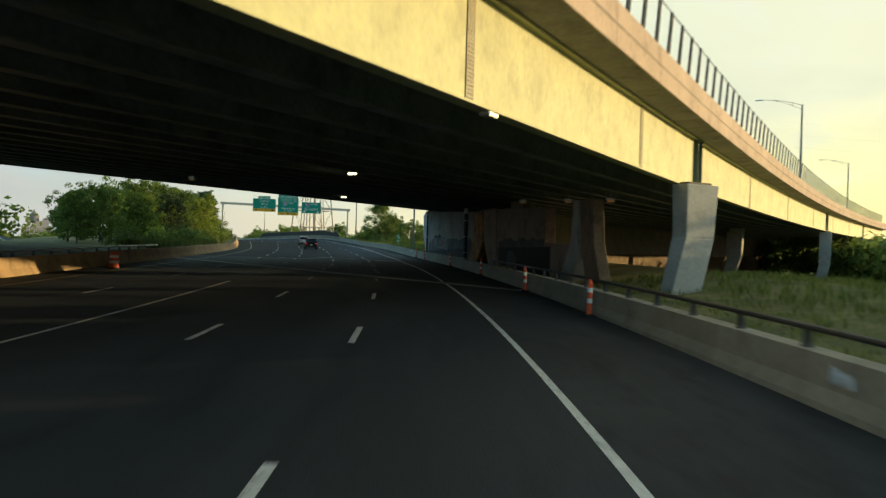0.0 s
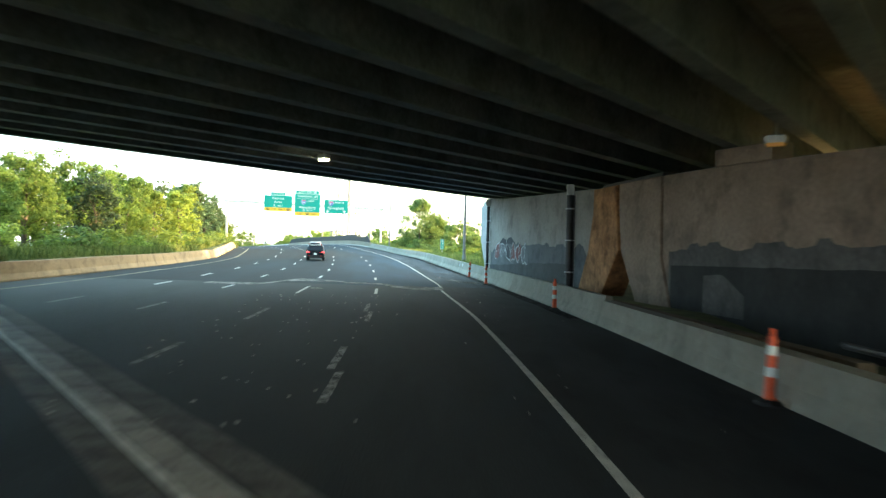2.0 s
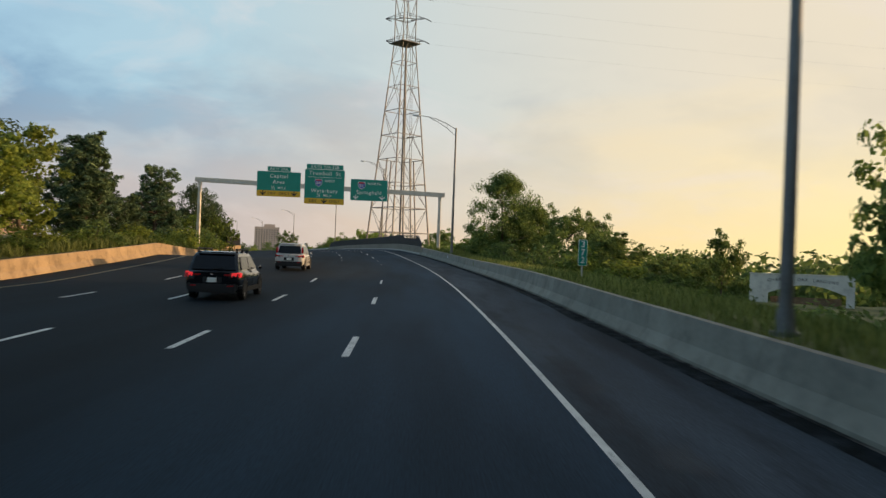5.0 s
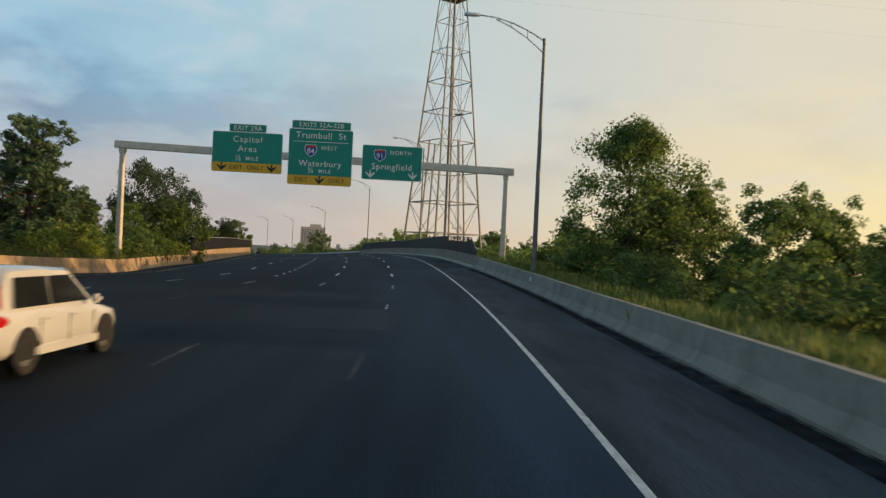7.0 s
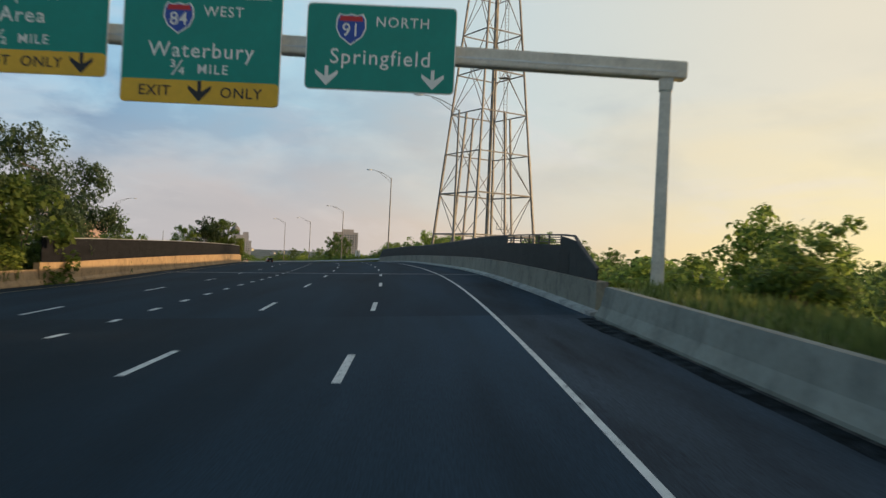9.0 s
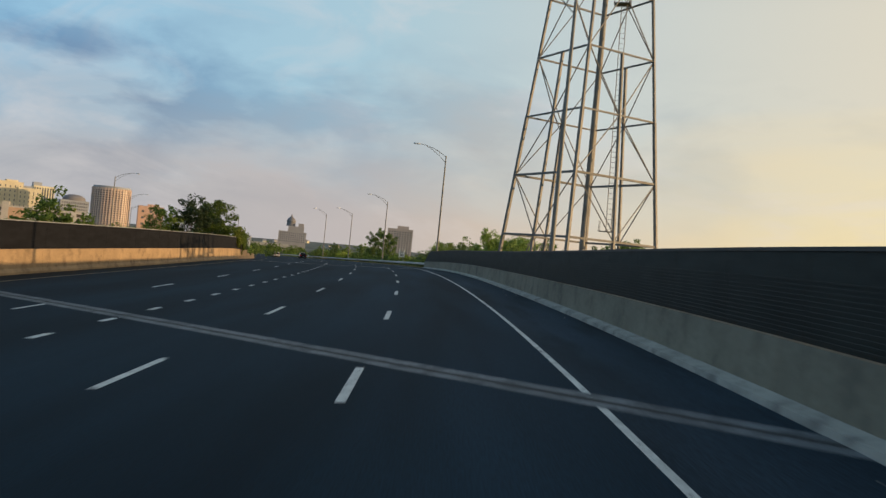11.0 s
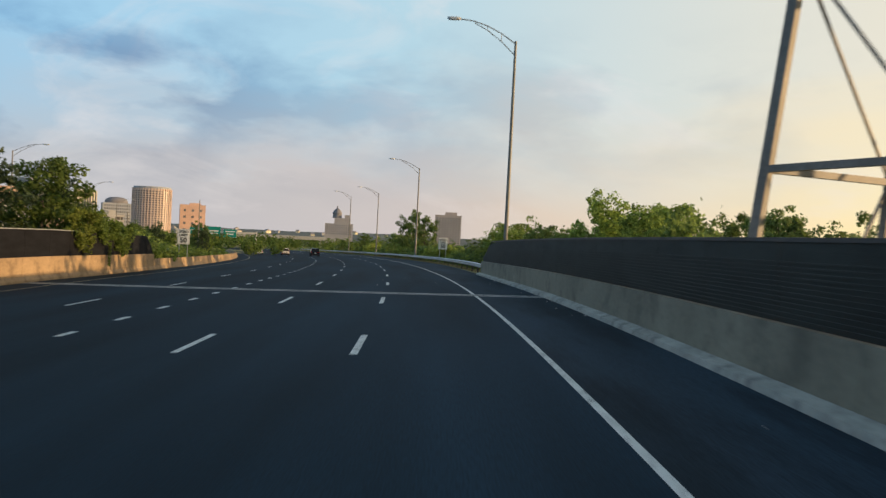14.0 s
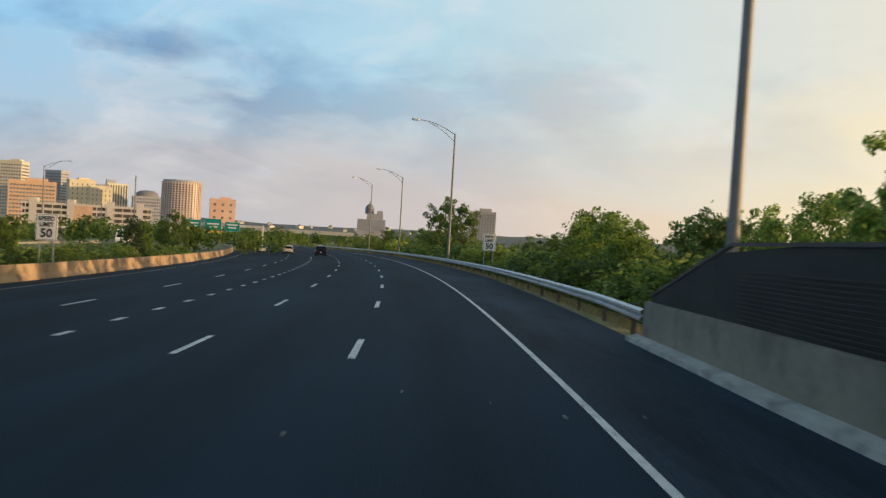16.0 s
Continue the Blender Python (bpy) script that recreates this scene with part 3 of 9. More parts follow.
for line, first_s, lo, hi in ((1, -10.04, -66, 53), (1, 61.79, 70, 690), (2, -9.9, -66, 42), (2, 62.3, 70, 690), (3, 62.0, 26, 168), (4, -9.5, -66, 66), (4, 61.7, 70, 690)):
    k = math.ceil((lo - first_s) / 12.192)
    while (s0 := first_s + 12.192 * k) < hi:
        worn = 16 < s0 < 60 or abs(s0 - 147.1) < 1 or abs(s0 - 159.3) < 1
        wide = 0.11 if 120 < s0 < 170 and line == 1 else 0.15
        paint = PAINT_GHOST if 128 < s0 < 150 and line < 4 else PAINT_WORN if worn else PAINT_WHITE
        stripe("lane_dash", -line * LANE, s0, s0 + 3.048, wide, paint)
        k += 1
stripe("lane_dash", -LANE, 148.3, 149.8, 0.10, PAINT_WORN, 0.009)
# a second set of dashes, shifted to the right, where the lanes were laid out anew under the bridge
for l, s0, length, paint in ((-3.30, 35.7, 2.7, PAINT_WORN), (-3.30, 47.5, 3.3, PAINT_WORN), (-3.38, 60.3, 4.3, PAINT_WHITE), (-3.45, 64.7, 3.6, PAINT_GHOST), (-6.70, 47.3, 4.0, PAINT_WORN), (-6.80, 59.6, 5.6, PAINT_WHITE)):
    stripe("lane_dash", l, s0, s0 + length, 0.15, paint, 0.007)
s0 = 170.0
while s0 < 420:
    stripe("dotted_dash", -3 * LANE, s0, s0 + 0.95, 0.2, PAINT_WHITE)
    s0 += 3.658


def band(name, s_at, skew, d0, d1, l0, l1, h, mat, ragged=0.0, seed=0):
    """A strip across the road, at s_at where it meets the edge line, running back by skew for each metre to the right."""
    bm = bmesh.new()
    n = 40
    top, low = [], []
    for i in range(n + 1):
        l = l0 + (l1 - l0) * i / n
        s = s_at - skew * l
        a = ragged * noise.noise((l * 0.9, seed, 0)) + ragged * 0.5 * noise.noise((l * 3.1, seed, 4))
        b = ragged * noise.noise((l * 0.9, seed + 9, 0)) + ragged * 0.5 * noise.noise((l * 2.7, seed, 8))
        low.append(bm.verts.new(R(s + d0 + a, l, h)))
        top.append(bm.verts.new(R(s + d1 + b, l, h)))
    lay = bm.loops.layers.uv.new("UVMap")
    for i in range(n):
        f = bm.faces.new((low[i], low[i + 1], top[i + 1], top[i]))
        for loop, uv in zip(f.loops, ((i / n, 0), ((i + 1) / n, 0), ((i + 1) / n, 1), (i / n, 1))):
            loop[lay].uv = uv
    return part(name, bm, mat, road)


JOINT_STEEL = material("joint_steel", (0.10, 0.10, 0.10), 0.5, metal=0.6, vary=0.3, scale=2, fine=20)
JOINT_CONCRETE = material("joint_concrete", (0.36, 0.35, 0.33), 0.85, vary=0.25, scale=1.2, fine=15, bump=0.3, stains=0.35)
JOINT_DULL = material("joint_header_dirty", (0.175, 0.185, 0.195), 0.9, vary=0.35, scale=1.2, fine=15, bump=0.4, stains=0.45)
JOINT_DUSTY = material("joint_patch_dusty", (0.13, 0.125, 0.12), 0.9, vary=0.4, scale=0.8, fine=14, bump=0.4, stains=0.5)
# expansion joints of the bridges
band("expansion_joint", 25.3, 1.555, -0.12, 0.12, -22, -1.2, 0.009, PAINT_WHITE, 0.05, 1)
band("joint_gap", 25.3, 1.555, -0.10, 0.08, -1.2, 3.3, 0.009, JOINT_STEEL)
band("joint_header", 25.3, 1.555, 0.14, 0.95, -22, 3.3, 0.006, JOINT_CONCRETE, 0.08, 2)
band("joint_patch", 25.3, 1.555, 1.0, 1.95, -22, 3.3, 0.006, JOINT_DUSTY, 0.16, 6)
band("joint_patch", 25.3, 1.555, -1.0, -0.2, -22, -3.0, 0.006, JOINT_DUSTY, 0.12, 9)
for s_at, skew, header in ((208.75, 1.0, JOINT_DULL), (285.2, 0.5, JOINT_CONCRETE)):
    band("joint_header", s_at, skew, -0.54, -0.10, -22, 2.6, 0.006, header, 0.06, 3)
    band("joint_gap", s_at, skew, -0.10, 0.10, -22, 2.6, 0.007, RUBBER, 0.03, 6)
    band("joint_header", s_at, skew, 0.10, 0.56, -22, 2.6, 0.006, header, 0.06, 4)
# pale dust spilt along the seam between the old and the new asphalt, in steps from lane to lane
SPILL = [(-12.2, 65.7, 67.3), (-9.6, 65.6, 67.3), (-9.1, 66.8, 69.0), (-8.7, 69.2, 71.4), (-7.9, 70.2, 73.3), (-7.0, 70.5, 73.2), (-6.0, 70.6, 72.1), (-5.35, 70.1, 71.5), (-5.15, 69.0, 70.7), (-4.1, 68.9, 70.35), (-3.2, 68.7, 70.2), (-2.9, 67.9, 69.8),
         (-2.6, 66.3, 68.6), (-2.1, 65.4, 67.9), (-1.75, 65.0, 66.6), (-1.35, 64.2, 66.2), (-0.75, 64.2, 67.3), (-0.2, 65.1, 67.6), (0.1, 65.7, 67.2)]


def spill(seed):
    bm = bmesh.new()
    lay = bm.loops.layers.uv.new("UVMap")
    at, lo, hi = zip(*SPILL)
    pairs = []
    for l in np.linspace(at[0], at[-1], 110):
        l = float(l)
        a = 0.16 * noise.noise((l * 1.3, seed, 0)) + 0.10 * noise.noise((l * 4.7, seed, 4))
        b = 0.16 * noise.noise((l * 1.1, seed + 9, 0)) + 0.10 * noise.noise((l * 4.1, seed, 8))
        pairs.append((bm.verts.new(R(float(np.interp(l, at, lo)) + a, l, 0.010)), bm.verts.new(R(float(np.interp(l, at, hi)) + b, l, 0.010))))
    for i in range(109):
        f = bm.faces.new((pairs[i][0], pairs[i + 1][0], pairs[i + 1][1], pairs[i][1]))
        for loop, uv in zip(f.loops, ((i / 109, 0), ((i + 1) / 109, 0), ((i + 1) / 109, 1), (i / 109, 1))):
            loop[lay].uv = uv
    part("dust_spill", bm, DUST_CAKE, road)


spill(5)
band("dust_spill", 63.7, 0.0, -0.35, 0.35, -6.7, -5.9, 0.010, DUST, 0.15, 31)
for s_at, skew, d0, d1, l0, l1, seed in ((87.0, 0.3, -1.6, 1.2, 1.0, 3.2, 41), (78.6, 2.0, -1.6, 1.4, 1.3, 3.0, 43), (82.5, 4.0, -1.0, 1.0, 0.6, 1.5, 45), (96.0, 0.0, -9, 11, 0.45, 1.1, 47), (128.0, 0.0, -22, 26, 1.2, 1.9, 51), (150.0, 0.0, -16, 18, 0.5, 1.0, 57), (73.5, -1.5, -1.4, 1.6, 0.9, 1.8, 61), (75.0, 0.6, -0.7, 0.8, 1.9, 3.1, 63)):
    band("dust_film", s_at, skew, d0, d1, l0, l1, 0.009, DUST_SMUDGE if s_at < 91 else DUST_THIN, 0.3, seed)


GUTTER_DIRT = thin(material("gutter_dirt", (0.012, 0.014, 0.014), 0.95, vary=0.4, scale=1.5, fine=20, bump=0.3, spec=0.08), 2.6, 0.26, 0.60, 0.85)
bm = sweep(bmesh.new(), lambda s: [(right_edge(s) - 0.50 - 0.18 * noise.noise((s * 0.21, 3, 0)), 0.007), (right_edge(s) - 0.004, 0.016)], 50, 181, 1.5, closed=False)
part("gutter_dirt", bm, GUTTER_DIRT, road)


# pale crumbs of concrete scattered over the old asphalt and along the kerbs
def crumbs(spans, seed):
    rs = np.random.RandomState(seed)
    bm = bmesh.new()
    for s0, s1, l0, l1, n, big in spans:
        for _ in range(n):
            s, l = rs.uniform(s0, s1), rs.uniform(l0, l1)
            r = big * rs.uniform(0.35, 1.0)
            c = R(s, l, r * 0.25 + 0.004)
            turn = Matrix.Rotation(rs.uniform(0, 3.14), 3, "Z")
            m = Matrix.Translation(c) @ turn.to_4x4() @ Matrix.Diagonal((r * rs.uniform(0.7, 1.6), r, r * 0.5, 1))
            bmesh.ops.create_icosphere(bm, subdivisions=1, radius=1.0, matrix=m)
    return tagged(part("road_crumbs", bm, material("crumb_concrete", (0.40, 0.38, 0.35), 0.9, vary=0.3, scale=4, fine=30, bump=0.2)), "pale concrete crumbs scattered on the asphalt", "debris", kind="stuff")


crumbs([(34, 60, -8, -3.2, 90, 0.035), (34, 66, -3.2, 3.0, 30, 0.028), (60, 90, 0.3, 3.2, 30, 0.03), (190, 300, 1.6, 2.4, 22, 0.035), (285, 305, -4, 2.2, 10, 0.03)], 17)


# ---- verges ----
def verge(name, side, lo, hi, heights_at, label):
    """A strip of bank from the barrier's back outwards: (distance, height over the road)."""
    def prof(s):
        heights = heights_at(s) if callable(heights_at) else heights_at
        e = (right_edge(s) + 0.3) if side > 0 else (left_edge(s) - 0.3)
        return [(e + side * d, h + 0.10 * noise.noise((s * 0.13, d * 0.5, 3)) * min(1, d)) for d, h in heights]
    bm = sweep(bmesh.new(), prof, lo, hi, 2.5, False)
    ob = smooth(part(name, bm, GRASS_GROUND), 80)
    return tagged(ob, label, "verge", kind="structure")


verge("verge_shoulder", 1, -70, 186, lambda s: [(0, -0.3)] + [(d + 0.1, h) for d, h in shoulder_bank(s)], "rough grass verge behind the roadside barrier")
verge("verge_bank", 1, 305, 690, [(-0.1, -0.02), (0.5, -0.06), (1.0, -0.25), (4, -1.0), (9, -1.9), (14, -3.2)], "grass bank falling away behind the guardrail")
verge("verge_median", -1, -70, 204, [(0, -0.3), (0.15, 0.35), (1.5, 0.65), (5, 0.85), (10, 1.0), (16, 0.9), (22, 0.2)], "rough grass median bank behind the barrier")
verge("verge_median_north", -1, 312, 690, [(0, -0.3), (0.15, 0.1), (1.5, 0.2), (5, 0.1), (10, -0.4), (16, -1.2), (22, -2.5)], "rough grass median beyond the bridge")

# ---- barriers along the road ----
def sections(name, profile, s0, s1, length, mat, parent, gap=0.03):
    s = s0
    while s < s1 - 0.2:
        e = min(s + length, s1)
        bm = sweep(bmesh.new(), profile, s, e - gap, 2.5)
        part(name, bm, mat, parent)
        s = e


barrier_right = thing("roadside_barrier", "grey concrete barrier wall along the shoulder", "barrier", kind="structure")


def jersey(s, side=1, edge=right_edge):
    b = edge(s)
    return [(b, -0.1), (b, 0.08), (b + side * 0.16, 0.34), (b + side * 0.27, 0.86), (b + side * 0.47, 0.86), (b + side * 0.6, -0.1)]


def upright(s):
    b = right_edge(s)
    return [(b, -0.1), (b + 0.02, 0.10), (b + 0.10, 0.30), (b + 0.14, 0.74), (b + 0.50, 0.74), (b + 0.52, -0.1)]


sections("barrier_section", upright, -60, 48, 6.0, CONCRETE, barrier_right)
sections("barrier_section", jersey, 48, 181, 6.0, CONCRETE, barrier_right)

# pipe rail on cast posts
rail = thing("pipe_rail", "dark steel pipe rail on posts on top of the barrier", "railing", kind="structure")
bm = bmesh.new()
ring = [(0.05 * math.cos(a * math.pi / 4), 0.05 * math.sin(a * math.pi / 4)) for a in range(8)]
sweep(bm, lambda s: [(right_edge(s) + 0.32 + x, 1.04 + y) for x, y in ring], -58, 35, 3)
smooth(part("rail", bm, STEEL_DARK, rail))
s0 = -57.0
bm = bmesh.new()
loft(bm, [[(x * w, y * w2, z) for x, y in ((-1, -1), (1, -1), (1, 1), (-1, 1))] for z, w, w2 in ((-0.02, 0.08, 0.09), (0.06, 0.05, 0.06), (0.28, 0.035, 0.06), (0.31, 0.05, 0.06))])
post_mesh = None
while s0 < 35:
    m = along(s0, right_edge(s0) + 0.32, 0.74)
    if post_mesh is None:
        ob = part("rail_post", bm, STEEL_DARK, rail)
        ob.matrix_local, post_mesh = m, ob.data
    else:
        share("rail_post", post_mesh, rail, m)
    s0 += 2.45

# bridge parapet with its dark screen
parapet_right = thing("bridge_parapet", "concrete bridge parapet with a pale kerb and a dark screen fence", "parapet", kind="structure")
sections("parapet_wall", lambda s: [(right_edge(s) + 0.285, -0.1), (right_edge(s) + 0.305, 0.93), (right_edge(s) + 0.66, 0.93), (right_edge(s) + 0.66, -0.1)], 182, 308.6, 9.0, PARAPET_GREY, parapet_right, 0.02)
sections("kerb", lambda s: [(right_edge(s), -0.05), (right_edge(s) + 0.03, 0.10), (right_edge(s) + 0.28, 0.15), (right_edge(s) + 0.28, -0.05)], 181.5, 309, 4.5, CONCRETE_PALE, parapet_right, 0.02)


SCREEN_AT = [182.0, 205.0, 225.0, 245.0, 262.0, 280.0, 298.0]
SCREEN_H = [2.26, 2.24, 2.12, 2.05, 2.07, 2.16, 2.21]


def screen_top(s):
    return float(np.interp(s, SCREEN_AT, SCREEN_H)) - 1.15 * max(0, min(1, (s - 304.0) / 4.3)) - 1.0 * max(0, min(1, (185.5 - s) / 3.0))


def screen_sheet(s):
    """The screen's sheet; between 187.5 and 199.5 it stops short and open rails go on above it."""
    top = screen_top(s) - (0.34 if 187.49 < s < 199.49 else 0.0)
    return [(right_edge(s) + 0.42, 0.935), (right_edge(s) + 0.40, top), (right_edge(s) + 0.45, top), (right_edge(s) + 0.45, 0.935)]


for lo, hi, step in ((182.4, 187.5, 2.55), (187.5, 199.5, 3.0), (199.5, 308.4, 3.0)):
    sections("screen_panel", screen_sheet, lo, hi, step, SCREEN_DARK, parapet_right, 0.02)
for h in (2.00, 2.09, 2.18):
    bm = sweep(bmesh.new(), lambda s: [(right_edge(s) + 0.40, h), (right_edge(s) + 0.40, h + 0.035), (right_edge(s) + 0.44, h + 0.035), (right_edge(s) + 0.44, h)], 187.4, 199.6, 1.5)
    part("open_rail", bm, STEEL_DARK, parapet_right)
for s in np.arange(187.4, 199.7, 2.03):
    ob = part("screen_post", box(bmesh.new(), (0.06, 0.10, 0.42), (0.43, 0, 2.07), bevel=0.008), STEEL_DARK, parapet_right)
    ob.matrix_local = along(float(s), right_edge(float(s)))
# ribs that stiffen the screen
for k, h in enumerate(np.arange(0.99, 1.80, 0.072)):
    bm = sweep(bmesh.new(), lambda s: [(right_edge(s) + 0.394, h), (right_edge(s) + 0.394, h + 0.026), (right_edge(s) + 0.415, h + 0.026), (right_edge(s) + 0.415, h)], 186.0, 303.5, 1.5)
    part("screen_rib", bm, SCREEN_RIB, parapet_right)
bm = sweep(bmesh.new(), lambda s: [(right_edge(s) + 0.38, screen_top(s)), (right_edge(s) + 0.38, screen_top(s) + 0.06), (right_edge(s) + 0.47, screen_top(s) + 0.06), (right_edge(s) + 0.47, screen_top(s))], 182.4, 308.4, 1.5)
part("top_rail", bm, STEEL_DARK, parapet_right)

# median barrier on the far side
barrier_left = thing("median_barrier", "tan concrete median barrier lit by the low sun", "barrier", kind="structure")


def median(s):
    b = left_edge(s)
    return [(b, -0.1), (b, 0.08), (b - 0.16, 0.34), (b - 0.27, 0.90), (b - 0.50, 0.90), (b - 0.62, -0.1)]


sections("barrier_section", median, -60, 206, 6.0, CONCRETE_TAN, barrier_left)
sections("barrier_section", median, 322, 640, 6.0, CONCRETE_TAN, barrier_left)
rail_left = thing("pipe_rail", "grey steel pipe rail on posts on top of the median barrier", "railing", kind="structure")
bm = sweep(bmesh.new(), lambda s: [(left_edge(s) - 0.38 + x, 1.16 + y) for x, y in ring], -58, 52, 3)
smooth(part("rail", bm, STEEL_GALV, rail_left))
for s0 in np.arange(-57, 52, 2.4):
    share("rail_post", post_mesh, rail_left, along(float(s0), left_edge(float(s0)) - 0.38, 0.88) @ Matrix.Diagonal((1, 1, 0.95, 1)))
parapet_left = thing("bridge_parapet", "tan concrete bridge parapet with a dark screen fence on the median side", "parapet", kind="structure")
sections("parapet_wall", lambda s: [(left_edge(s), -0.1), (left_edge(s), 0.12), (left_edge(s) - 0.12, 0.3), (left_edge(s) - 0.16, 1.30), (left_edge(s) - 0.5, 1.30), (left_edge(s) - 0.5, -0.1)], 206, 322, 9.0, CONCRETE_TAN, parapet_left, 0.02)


def median_screen_top(s):
    return 2.75 - 1.25 * max(0, min(1, (s - 319.5) / 2.4)) ** 1.4


sections("screen_panel", lambda s: [(left_edge(s) - 0.26, 1.305), (left_edge(s) - 0.26, median_screen_top(s)), (left_edge(s) - 0.31, median_screen_top(s)), (left_edge(s) - 0.31, 1.305)], 206.5, 319.5, 3.0, SCREEN_NIGHT, parapet_left, 0.02)
sections("screen_panel", lambda s: [(left_edge(s) - 0.26, 1.305), (left_edge(s) - 0.26, median_screen_top(s)), (left_edge(s) - 0.31, median_screen_top(s)), (left_edge(s) - 0.31, 1.305)], 319.5, 321.9, 1.2, SCREEN_NIGHT, parapet_left, 0.0)
bm = sweep(bmesh.new(), lambda s: [(left_edge(s) - 0.25, 2.752), (left_edge(s) - 0.25, 2.80), (left_edge(s) - 0.32, 2.80), (left_edge(s) - 0.32, 2.752)], 206.5, 303.0, 3.0)
part("top_rail", bm, STEEL_GALV, parapet_left)

# ---- the overpass ----
overpass = thing("overpass", "steel girder overpass with yellow-lit plate girders and concrete parapet", "bridge", kind="structure")
# The south edge bends slowly; the north edge is straight. Along: metres to the right of the crossing.
U0, U1 = -75.0, 190.0


def south(u):
    hm = radians(30.0 + 0.018 * u)
    return Vector((12.66 + u * math.sin(hm), 27.9 + u * math.cos(hm), 5.50 + 0.004 * u))


def north(u):
    h = radians(40.6)
    return Vector((-1.85 + u * math.sin(h), 85.0 + u * math.cos(h), 6.42 - 0.018 * max(-70, min(u, 40))))


def edge(f, u):
    return south(u).lerp(north(u), f)


def across(f, u):
    """Unit vector square to a girder, towards the north."""
    d = edge(f, u + 1) - edge(f, u - 1)
    return Vector((-d.y, d.x, 0)).normalized()


def girder_rings(f, sec, u0, u1, step=8.0, lift=0.0):
    n = max(1, round((u1 - u0) / step))
    rings = []
    for i in range(n + 1):
        u = u0 + (u1 - u0) * i / n
        p, q = edge(f, u), across(f, u)
        rings.append([p + q * x + Vector((0, 0, z + lift)) for x, z in sec])
    return rings


def i_section(depth, flange, web=0.04, t=0.06):
    a, w = flange / 2, web / 2
    return [(-a, 0), (a, 0), (a, t), (w, t), (w, depth - t), (a, depth - t), (a, depth), (-a, depth), (-a, depth - t), (-w, depth - t), (-w, t), (-a, t)]


DEPTH = 2.75
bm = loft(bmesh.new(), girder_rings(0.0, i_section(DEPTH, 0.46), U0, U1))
part("fascia_girder", bm, GIRDER_SUNLIT, overpass, "pale plate girder lit yellow by the sun")
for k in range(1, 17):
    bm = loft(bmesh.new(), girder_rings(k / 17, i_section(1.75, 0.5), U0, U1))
    part("girder", bm, GIRDER_SHADED, overpass)
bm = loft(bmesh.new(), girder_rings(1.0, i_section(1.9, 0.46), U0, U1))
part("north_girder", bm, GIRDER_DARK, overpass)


def deck_rings(u0, u1):
    n = round((u1 - u0) / 8)
    out = []
    for i in range(n + 1):
        u = u0 + (u1 - u0) * i / n
        a, b = edge(0, u), edge(1, u)
        qa, qb = across(0, u), across(1, u)
        pts = [a - qa * 1.55 + Vector((0, 0, DEPTH + 0.12))]
        pts += [a - qa * 0.2 + Vector((0, 0, DEPTH + 0.02)), a + qa * 0.4 + Vector((0, 0, DEPTH + 0.02)), a.lerp(b, 0.04) + Vector((0, 0, 1.74)), a.lerp(b, 0.5) + Vector((0, 0, 1.74)), b + Vector((0, 0, 1.88)), b + qb * 1.0 + Vector((0, 0, 1.9))]
        pts += [b + qb * 1.0 + Vector((0, 0, 2.3)), a - qa * 1.55 + Vector((0, 0, DEPTH + 0.45))]
        out.append(pts)
    return out


bm = loft(bmesh.new(), deck_rings(U0, U1))
part("deck", bm, CONCRETE_DECK, overpass, "dark concrete deck slab")
# parapet in cast lengths
u = U0
while u < U1 - 0.1:
    e = min(u + 6.0, U1)
    bm = loft(bmesh.new(), girder_rings(0.0, [(-1.58, DEPTH + 0.08), (-1.50, DEPTH + 0.10), (-1.15, DEPTH + 0.46), (-1.15, DEPTH + 1.50), (-1.52, DEPTH + 1.50), (-1.58, DEPTH + 0.75)], u, e - 0.04, 6))
    part("parapet_length", bm, PARAPET_STONE, overpass)
    bm = loft(bmesh.new(), girder_rings(0.0, [(-1.6, DEPTH + 0.72), (-1.6, DEPTH + 0.76), (-1.56, DEPTH + 0.76), (-1.56, DEPTH + 0.72)], u, e - 0.04, 6))
    part("drip_line", bm, STEEL_DARK, overpass)
    u = e
bm = loft(bmesh.new(), girder_rings(1.0, [(1.0, 1.88), (1.04, 3.2), (0.7, 3.2), (0.66, 2.28)], U0, U1))
part("north_parapet", bm, CONCRETE_DECK, overpass)


# ---- the opposite carriageway beyond the median ----
def far_road(label, rows, width):
    """rows: (s, l of the near edge, height over this road)."""
    ob = thing("road", label, "road", kind="structure")
    ss, ls, hs = [r[0] for r in rows], [r[1] for r in rows], [r[2] for r in rows]

    def strip(bm, prof):
        rings = []
        for s in np.arange(ss[0], ss[-1] + 0.1, 6.0):
            l, h = float(np.interp(s, ss, ls)), float(np.interp(s, ss, hs))
            z = R(s, -22).z + h
            rings.append([(R(s, l - a).x, R(s, l - a).y, z + b) for a, b in prof])
        return loft(bm, rings)

    part("carriageway", strip(bmesh.new(), [(-1.0, -2.2), (-0.5, 0.0), (width + 0.5, 0.0), (width + 1.0, -2.2)]), ASPHALT_OLD, ob)
    for a, w in ((0.9, 0.15), (4.6, 0.12), (8.2, 0.12), (width - 0.8, 0.15)):
        part("edge_line", strip(bmesh.new(), [(a, 0.004), (a, 0.012), (a + w, 0.012), (a + w, 0.004)]), PAINT_WHITE, ob)
    part("barrier", strip(bmesh.new(), [(width, -0.1), (width + 0.05, 0.35), (width + 0.2, 0.85), (width + 0.4, 0.85), (width + 0.6, -0.1)]), CONCRETE, ob, "pale concrete barrier")
    return ob


